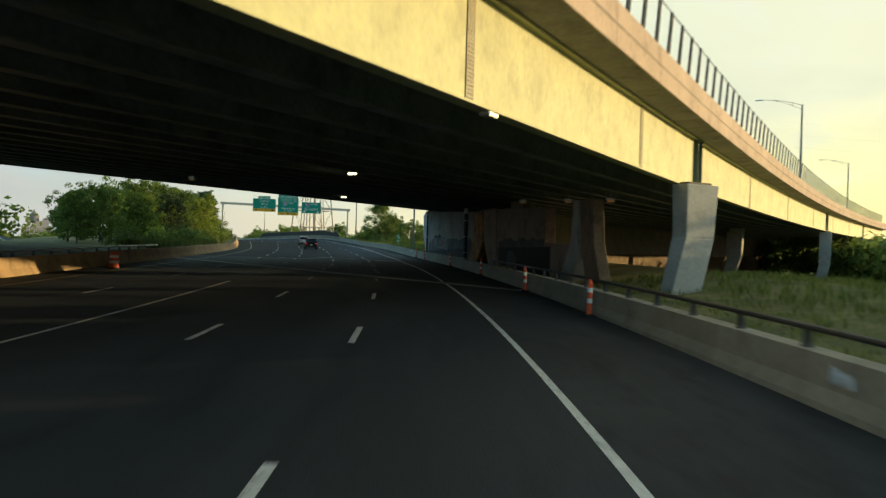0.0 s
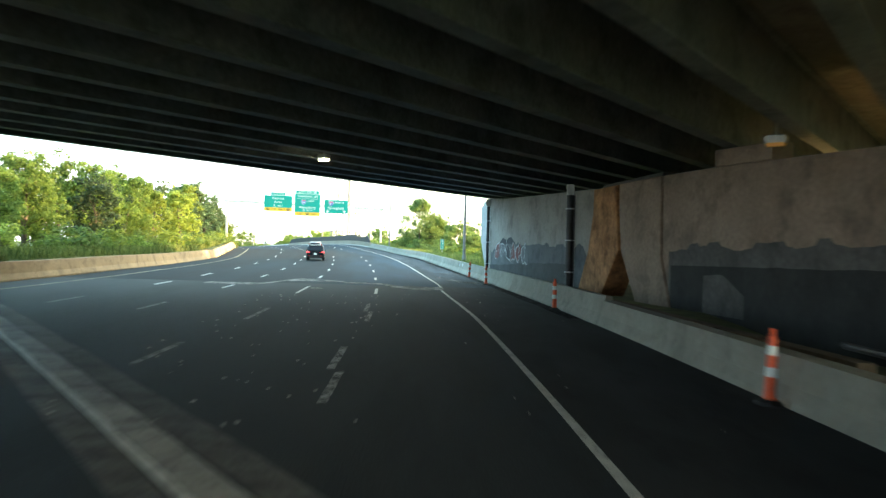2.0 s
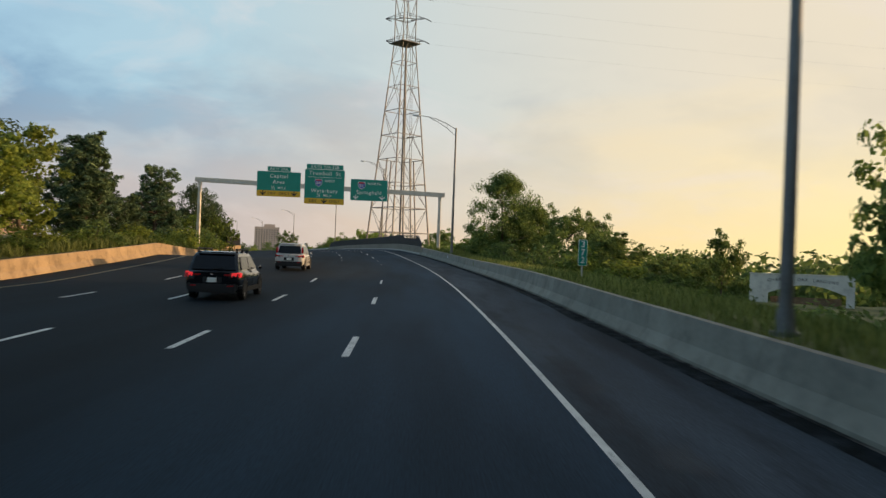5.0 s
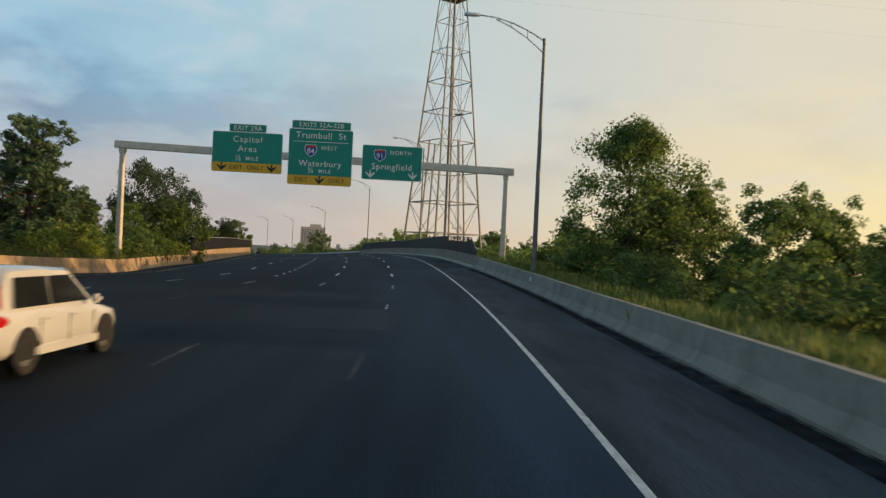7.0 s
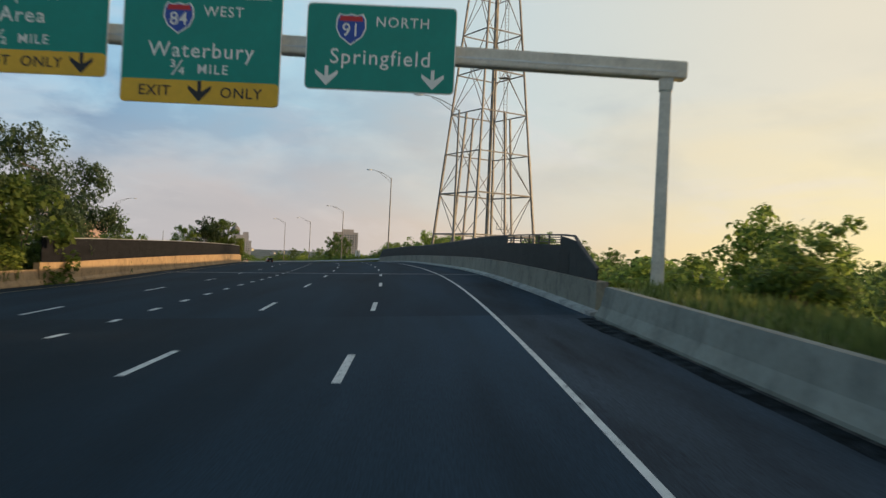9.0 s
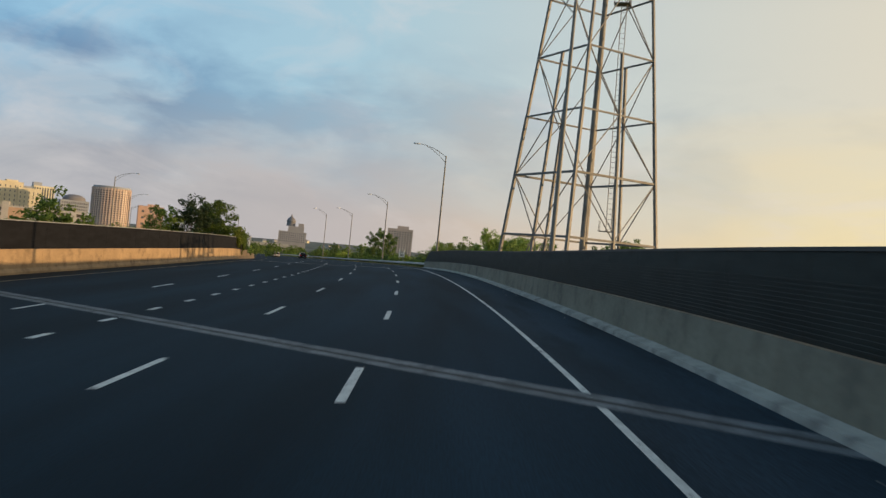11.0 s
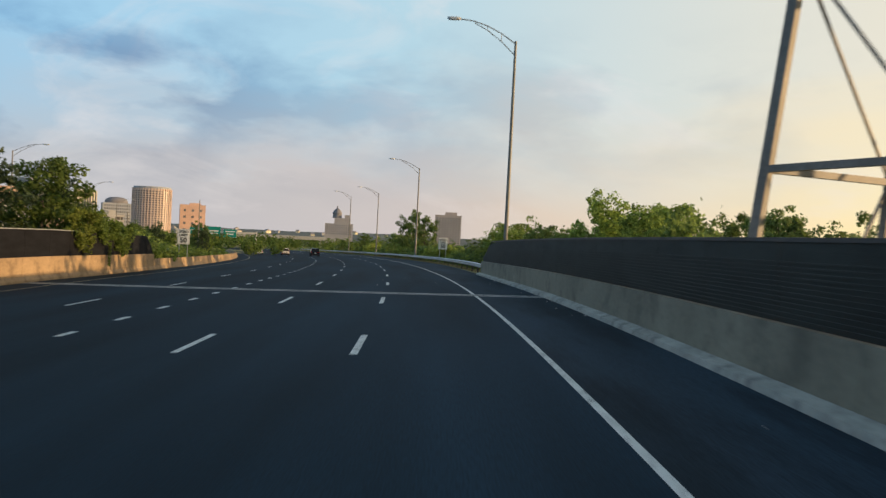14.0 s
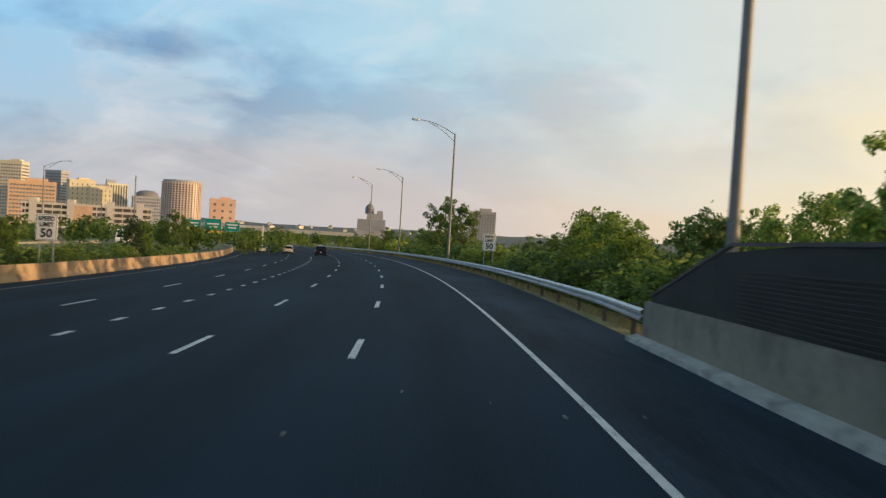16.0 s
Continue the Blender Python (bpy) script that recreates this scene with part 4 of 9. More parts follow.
far_road("opposite carriageway of weathered grey asphalt beyond the median", [(-40, -26.0, 0.75), (41, -27.0, 0.75), (61, -34.0, 0.8), (85, -43.5, 0.7), (130, -58.0, 0.2), (180, -74.0, -0.8)], 12.0)
far_road("lower opposite carriageway of grey asphalt beyond the median bushes", [(330, -31.0, -0.1), (390, -33.5, 0.0), (410, -35.0, 0.1), (470, -43.0, -0.2), (560, -52.0, -0.5)], 12.0)


# ---- overpass: rivet strips, stiffeners, piers, walls, rails, lamps ----
def girder_frame(f, u, out=0.0, up=0.0):
    """A pose on the outer face of a girder: x along it, y into it."""
    p, q = edge(f, u), across(f, u)
    t = Vector((q.y, -q.x, 0))
    m = Matrix((t, q, Vector((0, 0, 1)))).transposed().to_4x4()
    m.translation = p - q * out + Vector((0, 0, up))
    return m


SPLICE = material("splice_plate", (0.40, 0.36, 0.26), 0.6, vary=0.15, scale=1.5, fine=10, bump=0.1, stains=0.2)
splice = None
for u in (-64, -42.0, -27.9, -11.4, 22.0, 48.0, 74, 100, 126):
    if splice is None:
        bm = bmesh.new()
        box(bm, (0.42, 0.03, DEPTH - 0.14), (0, 0, DEPTH / 2))
        for c in range(5):
            for r in range(26):
                rod(bm, (-0.16 + 0.08 * c, -0.015, 0.16 + r * (DEPTH - 0.32) / 25), (-0.16 + 0.08 * c, -0.035, 0.16 + r * (DEPTH - 0.32) / 25), 0.021, sides=5)
        ob = part("splice_plate", bm, SPLICE, overpass, "rivetted splice plate")
        ob.matrix_local, splice = girder_frame(0, u, 0.036), ob.data
    else:
        share("splice_plate", splice, overpass, girder_frame(0, u, 0.036))
stiff = None
for u in (-58, 0.0, 1.1, 90.0, 91.2, 150):
    if stiff is None:
        bm = box(bmesh.new(), (0.05, 0.26, DEPTH - 0.12), (0, -0.13, DEPTH / 2))
        ob = part("stiffener", bm, GIRDER_DARK, overpass)
        ob.matrix_local, stiff = girder_frame(0, u, 0.02), ob.data
    else:
        share("stiffener", stiff, overpass, girder_frame(0, u, 0.02))
for u in (0.55, 90.6):
    bm = box(bmesh.new(), (1.08, 0.02, DEPTH - 0.14), (0, 0, DEPTH / 2))
    part("end_plate", bm, GIRDER_DARK, overpass, "dark green end plate").matrix_local = girder_frame(0, u, 0.03)
bm = bmesh.new()
box(bm, (0.55, 0.30, 0.10), (0, 0, -0.06), bevel=0.02)
part("drain_outlet", bm, STEEL_GALV, overpass).matrix_local = girder_frame(0, -26.8, 0.05)
# cross frames between the girders
for u in range(-66, 60, 9):
    for k in range(0, 17, 1):
        a, b = edge(k / 17, u) + Vector((0, 0, 0.25)), edge((k + 1) / 17, u) + Vector((0, 0, 0.25))
        if (a - b).length < 0.5 or u % 18:
            continue
        bm = bmesh.new()
        beam(bm, a, b, 0.12, 0.12)
        beam(bm, a, b + Vector((0, 0, 1.1)), 0.09, 0.09)
        beam(bm, a + Vector((0, 0, 1.1)), b, 0.09, 0.09)
        part("cross_frame", bm, GIRDER_SHADED, overpass)

# railing of paired flat posts on the parapet
fence_rail = thing("parapet_railing", "dark steel railing of paired leaning posts on the overpass parapet", "railing", kind="structure")
pm = None
u = -60.0
while u < 175:
    m = girder_frame(0, u, 1.34, DEPTH + 1.5)
    if pm is None:
        bm = bmesh.new()
        beam(bm, (-0.14, 0, 0), (-0.16, -0.14, 1.75), 0.05, 0.09, up=(0, 1, 0))
        beam(bm, (0.10, 0, 0), (0.02, -0.14, 1.75), 0.05, 0.09, up=(0, 1, 0))
        ob = part("railing_post", bm, STEEL_DARK, fence_rail)
        ob.matrix_local, pm = m, ob.data
    else:
        share("railing_post", pm, fence_rail, m)
    u += 2.05
for z in (1.70,):
    o = -1.34 - 0.08 * z
    bm = loft(bmesh.new(), girder_rings(0.0, [(o - 0.03, DEPTH + 1.5 + z), (o, DEPTH + 1.53 + z), (o + 0.03, DEPTH + 1.5 + z), (o, DEPTH + 1.47 + z)], -60, 175, 8))
    part("rail", bm, STEEL_DARK, fence_rail)


# ---- piers ----
def pier(at, turn, height, label, width=1.75, lean=-1.15, thick=1.2):
    """A leg that stands upright above and leans below its knee."""
    ob = thing("bridge_pier", label, "bridge pier", "piers under the overpass", at=Matrix.Translation(at) @ pose(0, 0, 0, 0, 0, turn))
    k = height * 0.50
    bm = bmesh.new()
    rings = []
    for z, x, w, t in ((-0.6, lean * 1.1, width * 0.92, thick * 0.8), (0, lean, width * 0.92, thick * 0.85), (k, 0, width * 0.9, thick), (k + 0.02, 0, width * 0.91, thick), (height - 0.05, 0.06, width, thick * 1.15)):
        c = 0.06
        rings.append([(x + sx * (w / 2 - (c if abs(sy) > .9 else 0)), sy * (t / 2), z) for sx, sy in ((-1, -1), (1, -1), (1, 1), (-1, 1))])
    loft(bm, rings)
    bmesh.ops.bevel(bm, geom=[e for e in bm.edges if e.calc_length() > height * 0.3], offset=0.05, segments=1, affect="EDGES")
    part("leg", bm, CONCRETE_PIER, ob)
    bm = box(bmesh.new(), (width * 0.7, thick * 0.7, 0.12), (0.06, 0, height + 0.01), bevel=0.02)
    part("bearing", bm, STEEL_DARK, ob)
    return ob


def pier_at(x, y, top, turn, label, **kw):
    g = ground_height(x, y) - 0.1
    return pier((x, y, g), turn, top - g - 0.08, label, **kw)


GREY_LEG = "grey concrete bridge pier with a kneed leg"
pier_at(11.15, 23.2, south(-5).z, 28, "grey concrete bridge pier with a kneed leg, under the lit girder", width=2.25, lean=-0.75, thick=0.9)
pier_at(*south(90)[:2], south(90).z, -28, "pale concrete bridge pier with a kneed leg, far along the overpass", width=1.9, lean=-1.2)
pier_at(*south(150)[:2], south(150).z, -28, "pale concrete bridge pier with a kneed leg, far along the overpass", width=1.9, lean=-1.2)
for f, u in ((0.30, 62), (0.45, 75), (0.75, 34)):
    p = edge(f, u)
    pier_at(p.x, p.y, p.z, -35, GREY_LEG, width=1.9, lean=-1.2)

# ---- walls under the north side ----
def wall_strip(name, pts, thick, z0, z1, mat, parent):
    """An upright wall along plan points; z1 one height a point."""
    bm = bmesh.new()
    rings = []
    for i, (x, y) in enumerate(pts):
        a, b = Vector(pts[max(0, i - 1)]), Vector(pts[min(len(pts) - 1, i + 1)])
        d = (b - a).normalized()
        n = Vector((d.y, -d.x)) * thick
        rings.append([(x, y, z0), (x + n.x, y + n.y, z0), (x + n.x, y + n.y, z1[i]), (x, y, z1[i])])
    loft(bm, rings)
    return part(name, bm, mat, parent)


# One long wall line under the bridge: a is metres from its north end towards the south, out is metres towards the road.
pA, pB = Vector((-0.86, 84.6, 0)), Vector((8.06, 36.4, 0))
bx = (pA - pB).normalized()
nx = Vector((bx.y, -bx.x, 0))
CONCRETE_TAWNY = material("concrete_tawny", (0.30, 0.215, 0.155), 0.9, vary=0.2, scale=0.35, fine=7, bump=0.3, stains=0.35)
CONCRETE_RUST = material("concrete_rust_stained", (0.32, 0.145, 0.055), 0.9, vary=0.28, scale=0.9, fine=6, bump=0.3, stains=0.4, tint=(0.42, 0.21, 0.09))


def on_wall(a, z, out=0.0):
    p = pA - bx * a
    return Vector((p.x, p.y, z)) - nx * out


def wall_slab(name, outline, out0, out1, mat, parent, label="", bevel=0.04):
    bm = loft(bmesh.new(), [[on_wall(a, z, o) for a, z in outline] for o in (out0, out1)])
    if bevel:
        bmesh.ops.bevel(bm, geom=[e for e in bm.edges if e.calc_length() > 0.8], offset=bevel, segments=1, affect="EDGES")
    return part(name, bm, mat, parent, label)


abutment = thing("abutment_wall", "stained concrete abutment wall with graffiti under the overpass", "retaining wall", kind="structure")
# cast lengths of the wall, with open joints
for a0, a1, z0, z1 in ((0.0, 6.6, 6.25, 5.95), (6.62, 13.3, 5.95, 5.72), (13.32, 20.0, 5.72, 5.5), (20.02, 23.9, 5.5, 5.35)):
    wall_slab("wall_face", [(a0, -0.6), (a1, -0.6), (a1, z1), (a0, z0)], 0.0, -1.1, CONCRETE_WALL, abutment, bevel=0.02)
# the wing ends in a nose that is cut back below
prof = [(-0.02, -0.6), (-1.5, -0.6), (-1.75, 1.3), (-3.42, 3.3), (-3.55, 5.8), (-2.65, 5.95), (-2.5, 6.2), (-1.4, 6.2), (-1.3, 6.3), (-0.02, 6.35)]
wall_slab("wing", prof, -0.02, -0.95, CONCRETE_PIER, abutment, "pale concrete wing with a cut-back foot", 0.03)

# two heavy legs that meet over a gap in the wall
twin = thing("bridge_pier", "concrete bridge pier of two spread legs, one rust-stained", "bridge pier", "piers under the overpass")
wall_slab("leg", [(23.62, 5.32), (23.55, 4.2), (22.98, 2.5), (21.55, 0.45), (20.9, -0.6), (24.0, -0.6), (24.65, 0.4), (26.78, 2.55), (26.45, 4.2), (26.40, 5.32)], 0.22, -0.9, CONCRETE_RUST, twin, "rust-brown stained concrete leg")
wall_slab("leg", [(26.42, 5.36), (26.47, 4.2), (26.80, 2.50), (28.62, 0.2), (29.2, -0.6), (32.2, -0.6), (31.65, 0.35), (30.75, 2.30), (30.65, 4.2), (30.62, 5.36)], 0.10, -0.9, CONCRETE_TAWNY, twin, "tawny concrete leg")
wall_slab("bearing", [(23.8, 5.33), (30.2, 5.37), (30.2, 5.55), (23.8, 5.5)], -0.15, -0.7, STEEL_DARK, twin, bevel=0.02)

back = thing("under_bridge_wall", "tawny concrete pier wall with rolled black paint along its foot", "retaining wall", kind="structure")
# The low last length is carried on to the fork to block sun streaks.
for a0, a1, z0, z1 in ((30.64, 34.4, 5.36, 5.3), (34.42, 43.1, 5.3, 5.0), (43.12, 48.3, 2.45, 2.4)):
    wall_slab("wall_face", [(a0, -1.2), (a1, -1.2), (a1, z1), (a0, z0)], 0.0, -0.8, CONCRETE_TAWNY, back, bevel=0.02)
wall_slab("bearing_block", [(34.5, 5.31), (37.8, 5.2), (37.8, 5.72), (34.5, 5.86)], -0.03, -0.7, CONCRETE_TAWNY, back)
wall_strip("wall_face", [tuple(R(50.4, 9.2)[:2])] + [tuple(edge(f, u)[:2]) for f, u in ((0.70, 25), (0.84, 55), (0.86, 90), (0.86, 130))], -0.8, -1.6, [6.0, 5.9, 5.8, 5.9, 6.0], CONCRETE_WALL, back)
wall_strip("low_wall", [tuple(R(s, l)[:2]) for s, l in ((66.0, 4.9), (38.0, 5.6))], -0.35, -0.6, [0.80, 0.62], EARTH, back)
# A dark bank added to cover the wall's sunlit foot and dim it.
cover_bank_pts = [(0.66, 22), (0.80, 55), (0.82, 90), (0.82, 130)]
wall_strip("earth_bank", [tuple(edge(f, u)[:2]) for f, u in cover_bank_pts], -1.5, -2.0, [1.3, 1.5, 1.2, 1.4], EARTH, back)

# the next pier towards the south has the same spread legs, thinner above the knee
fork = thing("bridge_pier", "pale concrete bridge pier with spread legs and arched gap", "bridge pier", "piers under the overpass")
wall_slab("leg", [(48.75, 5.25), (48.55, 3.6), (48.35, 2.40), (46.25, -0.3), (45.6, -1.6), (48.3, -1.6), (48.75, -0.3), (49.55, 1.30), (49.85, 1.72), (49.75, 2.40), (49.45, 5.25)], 0.12, -0.8, CONCRETE_PIER, fork)
wall_slab("leg", [(49.47, 5.25), (49.77, 2.40), (49.87, 1.72), (50.25, 1.30), (50.8, -0.3), (51.0, -1.6), (53.8, -1.6), (53.2, -0.3), (51.9, 2.40), (51.5, 5.25)], -0.05, -0.8, CONCRETE_TAWNY, fork, "darker tawny leg")
# blocks stacked behind the gap; their orange is sunlight put into the colour
BLOCK_SUNLIT = material("sunlit_blocks", (0.46, 0.19, 0.07), 0.9, vary=0.25, scale=1.5, fine=10, bump=0.4, stains=0.3, per_piece=0.15)
pile = thing("block_pile", "stack of stepped blocks behind the bridge pier's gap, coloured orange as if sunlit", "block pile")
for k, (a0, a1, z0, out) in enumerate(((24.6, 27.4, -0.62, -1.9), (27.5, 30.6, -0.62, -2.0), (24.9, 26.6, -0.24, -2.3), (26.7, 29.8, -0.24, -2.2), (25.6, 28.6, 0.14, -2.6))):
    wall_slab("block", [(a0, z0), (a1, z0), (a1, z0 + 0.36), (a0, z0 + 0.35)], out, out - 1.1, BLOCK_SUNLIT, pile, bevel=0.03)

# paint rolled over old graffiti along the foot of the walls
BAND = material("buff_paint", (0.105, 0.11, 0.115), 0.85, vary=0.2, scale=0.5, fine=6, bump=0.15, stains=0.35)
BAND_DARK = material("buff_paint_dark", (0.055, 0.055, 0.055), 0.85, vary=0.25, scale=0.6, fine=6, bump=0.15, stains=0.35)
PATCH_BLACK = material("rolled_paint_black", (0.028, 0.027, 0.025), 0.85, vary=0.3, scale=0.6, fine=6, bump=0.1, stains=0.3)
PATCH_GREY = material("rolled_paint_grey", (0.10, 0.092, 0.083), 0.85, vary=0.3, scale=0.6, fine=6, bump=0.1, stains=0.3)


def rolled(a0, a1, foot, tops, mat, out, seed, ragged=0.15, block=0.0, parent=None):
    """A coat of paint from foot up to tops (heights at even steps), its upper edge ragged and stepped as a roller leaves it."""
    bm = bmesh.new()
    n = max(12, int((a1 - a0) * 5))
    lo, hi = [], []
    for i in range(n + 1):
        a = a0 + (a1 - a0) * i / n
        z = float(np.interp(i / n, np.linspace(0, 1, len(tops)), tops))
        z += ragged * noise.noise((a * 0.9, seed, 0)) + 0.4 * ragged * noise.noise((a * 4.0, seed, 2)) + (block if noise.noise((math.floor(a * 1.4) * 3.7, seed, 5)) > 0.1 else 0)
        lo.append(bm.verts.new(on_wall(a, foot, out)))
        hi.append(bm.verts.new(on_wall(a, z, out)))
    for i in range(n):
        bm.faces.new((lo[i], lo[i + 1], hi[i + 1], hi[i]))
    bmesh.ops.recalc_face_normals(bm, faces=bm.faces)
    return part("paint_patch", bm, mat, parent or abutment)


rolled(0.7, 19.3, 0.3, [2.2, 2.75, 2.9, 2.75, 2.85, 2.7, 2.65], BAND, 0.010, 3, 0.12, 0.14)
rolled(0.5, 19.6, 0.3, [1.35, 1.40, 1.55, 1.68, 1.75, 1.8], BAND_DARK, 0.016, 8, 0.04)
rolled(20.4, 22.9, 0.3, [2.6, 2.75, 2.65, 2.2, 1.6], BAND, 0.012, 14, 0.15, 0.1)
rolled(19.25, 20.35, 0.4, [5.0, 5.45, 5.3], BAND_DARK, 0.022, 19, 0.3)
rolled(31.3, 43.0, 0.0, [2.55, 2.7, 2.62, 2.75, 2.72], PATCH_GREY, 0.012, 2, 0.12, 0.16, back)
rolled(31.5, 44.4, 0.0, [2.02, 2.08, 2.12, 2.2], PATCH_BLACK, 0.020, 6, 0.03, 0.0, back)
rolled(34.0, 36.6, 0.5, [1.75, 1.8, 1.2], PATCH_GREY, 0.026, 31, 0.05, 0.0, back)
# graffiti: looping strokes, no letters that can be told
GRAF_WHITE = material("spray_white", (0.62, 0.62, 0.62), 0.7, vary=0.2, scale=3, fine=18, bump=0.0)
GRAF_RED = material("spray_maroon", (0.16, 0.055, 0.05), 0.8, vary=0.3, scale=2, fine=12, bump=0.0)
GRAF_GREY = material("spray_grey", (0.12, 0.125, 0.135), 0.8, vary=0.3, scale=2, fine=12, bump=0.0)
GRAF_DARK = material("spray_black", (0.03, 0.032, 0.04), 0.8, vary=0.3, scale=2, fine=12, bump=0.0)
rng = random.Random(5)


def stroke(pts, width, mat, out):
    bm = bmesh.new()
    a, b = [], []
    for i, (x, z) in enumerate(pts):
        p, q = Vector(pts[max(0, i - 1)]), Vector(pts[min(len(pts) - 1, i + 1)])
        d = (q - p).normalized() if (q - p).length else Vector((1, 0))
        w = width * (0.6 + 0.4 * math.sin(math.pi * min(1, (i + 0.5) / len(pts))))
        a.append(bm.verts.new(on_wall(x - d.y * w, z + d.x * w, out)))
        b.append(bm.verts.new(on_wall(x + d.y * w, z - d.x * w, out)))
    for i in range(len(a) - 1):
        bm.faces.new((a[i], a[i + 1], b[i + 1], b[i]))
    return part("spray_stroke", bm, mat, abutment)


def curl(x, z, w, h, knots):
    """A rounded line through knots given in the letter's own box, smoothed at the turns."""
    pts = [Vector((x + w * p, z + h * q)) for p, q in knots]
    out = []
    for i in range(len(pts) - 1):
        p0, p1, p2, p3 = pts[max(0, i - 1)], pts[i], pts[i + 1], pts[min(len(pts) - 1, i + 2)]
        for t in (0.0, 0.25, 0.5, 0.75):
            out.append(tuple(0.5 * (2 * p1 + (p2 - p0) * t + (2 * p0 - 5 * p1 + 4 * p2 - p3) * t * t + (3 * p1 - p0 - 3 * p2 + p3) * t ** 3)))
    return out + [tuple(pts[-1])]


for k in range(6):
    x, z, w, h = 3.05 + 1.52 * k, 2.30 + 0.07 * (-1) ** k, 1.55, 1.2
    n = 9 + k % 3
    lean = rng.uniform(-0.25, 0.25)
    shape = []
    for t in range(n):
        a, r = -t * 2 * math.pi / n + rng.uniform(-0.22, 0.22), rng.choice((0.30, 0.42, 0.54, 0.60))
        shape.append((r * math.cos(a) + lean * r * math.sin(a), r * math.sin(a)))
    rim = curl(x, z, w, h, shape + shape[:1])
    bm = bmesh.new()
    vs = [bm.verts.new(on_wall(px, pz, 0.020 + 0.002 * k)) for px, pz in rim[:-1]]
    hub = bm.verts.new(on_wall(x, z, 0.020 + 0.002 * k))
    for i in range(len(vs)):
        bm.faces.new((hub, vs[i], vs[(i + 1) % len(vs)]))
    part("spray_fill", bm, (GRAF_RED, GRAF_GREY, GRAF_DARK, GRAF_RED, GRAF_RED, GRAF_GREY)[k], abutment)
    cut = rng.randrange(len(rim) - 1)
    ring_line = rim[cut:] + rim[1:cut + 1]
    stroke(ring_line[:int(len(rim) * rng.uniform(0.62, 0.9))], 0.034, GRAF_WHITE, 0.036 + 0.002 * k)
    p, q = rng.uniform(-0.3, 0.1), rng.uniform(-0.2, 0.2)
    stroke(curl(x, z, w, h, [(p, q - 0.3), (p + 0.18, q), (p + 0.02, q + 0.25), (p + 0.3, q + 0.3)][:2 + k % 3]), 0.026, GRAF_WHITE, 0.050)
rolled(3.5, 8.0, 2.85, [2.95, 3.3, 3.1, 3.35, 2.95], GRAF_DARK, 0.018, 40, 0.12)
# small white scrawls on the roadside barrier
for s, l_out, h, width in ((-4.7, 0.012, 0.52, 0.55), (88.1, -0.10, 0.62, 0.45), (162.0, -0.10, 0.55, 0.5), (89.6, -0.1, 0.6, 0.2)):
    scrawl = thing("barrier_scrawl", "small white spray scrawl on the concrete barrier", "graffiti")
    pts = []
    n = 11
    for i in range(n):
        zz = h + (0.13 if i % 2 else -0.1) * rng.uniform(0.6, 1.2)
        ss = s + width * (i / (n - 1) - 0.5)
        e = right_edge(ss)
        lean = e - 0.012 if s < 48 else e + 0.16 + (zz - 0.34) * 0.11 / 0.52 - 0.012
        pts.append((ss, lean, zz))
    for (s0, l0, z0), (s1, l1, z1) in zip(pts, pts[1:]):
        part("paint_line", beam(bmesh.new(), R(s0, l0, z0), R(s1, l1, z1), 0.035, 0.012), GRAF_WHITE, scrawl)


def down_pipe(a, top, r, label, out=0.18):
    ob = thing("down_pipe", label, "pipe")
    p = on_wall(a, 0.2, out)
    bm = rod(bmesh.new(), p, on_wall(a, top, out), r, sides=12)
    smooth(part("pipe", bm, STEEL_DARK, ob))
    for z in (1.4, 3.0, 4.6):
        bm = box(bmesh.new(), (2 * r + 0.12, 2 * r + 0.10, 0.06), on_wall(a, z, out - 0.04))
        part("bracket", bm, STEEL_GALV, ob)
    bm = box(bmesh.new(), (0.36, 0.36, 0.55), on_wall(a, top + 0.2, out), bevel=0.03)
    part("rain_head", bm, STEEL_GALV, ob)
    return ob


down_pipe(0.2, 5.75, 0.11, "black down pipe with a grey rain head on the abutment's edge")
down_pipe(20.0, 5.35, 0.17, "thick black down pipe on the stained abutment wall")

# ---- lamps under the bridge ----
LAMP_GLASS = glowing("sodium_lamp", (1.0, 0.86, 0.50), 3.5)
LAMP_DIM = glowing("sodium_lamp_dim", (1.0, 0.50, 0.14), 0.006)


def soffit_lamp(x, y, z, glass, label):
    ob = thing("soffit_lamp", label, "lamp", "lamps under the overpass", at=Matrix.Translation((x, y, z)) @ pose(0, 0, 0, 0, 0, -35))
    bm = box(bmesh.new(), (0.62, 0.34, 0.20), (0, 0, 0.12), bevel=0.04)
    part("housing", bm, STEEL_GALV, ob)
    bm = box(bmesh.new(), (0.54, 0.28, 0.10), (0, 0, -0.03), bevel=0.04)
    part("lens", bm, glass, ob)
    bm = rod(bmesh.new(), (0, 0, 0.2), (0, 0, 0.75), 0.03)
    part("stem", bm, STEEL_GALV, ob)


for x, y, z in ((-5.95, 30.08, 6.0), (-9.3, 61.15, 6.4)):
    soffit_lamp(x, y, z, LAMP_GLASS, "lit sodium lamp hung under the overpass girders")
for x, y, z in ((-18.81, 44.21, 6.4), (8.7, 42.6, 5.5), (6.0, 47.0, 5.6), (10.8, 38.5, 5.4)):
    soffit_lamp(x, y, z, LAMP_DIM, "dim rectangular lamp hung under the overpass girders")


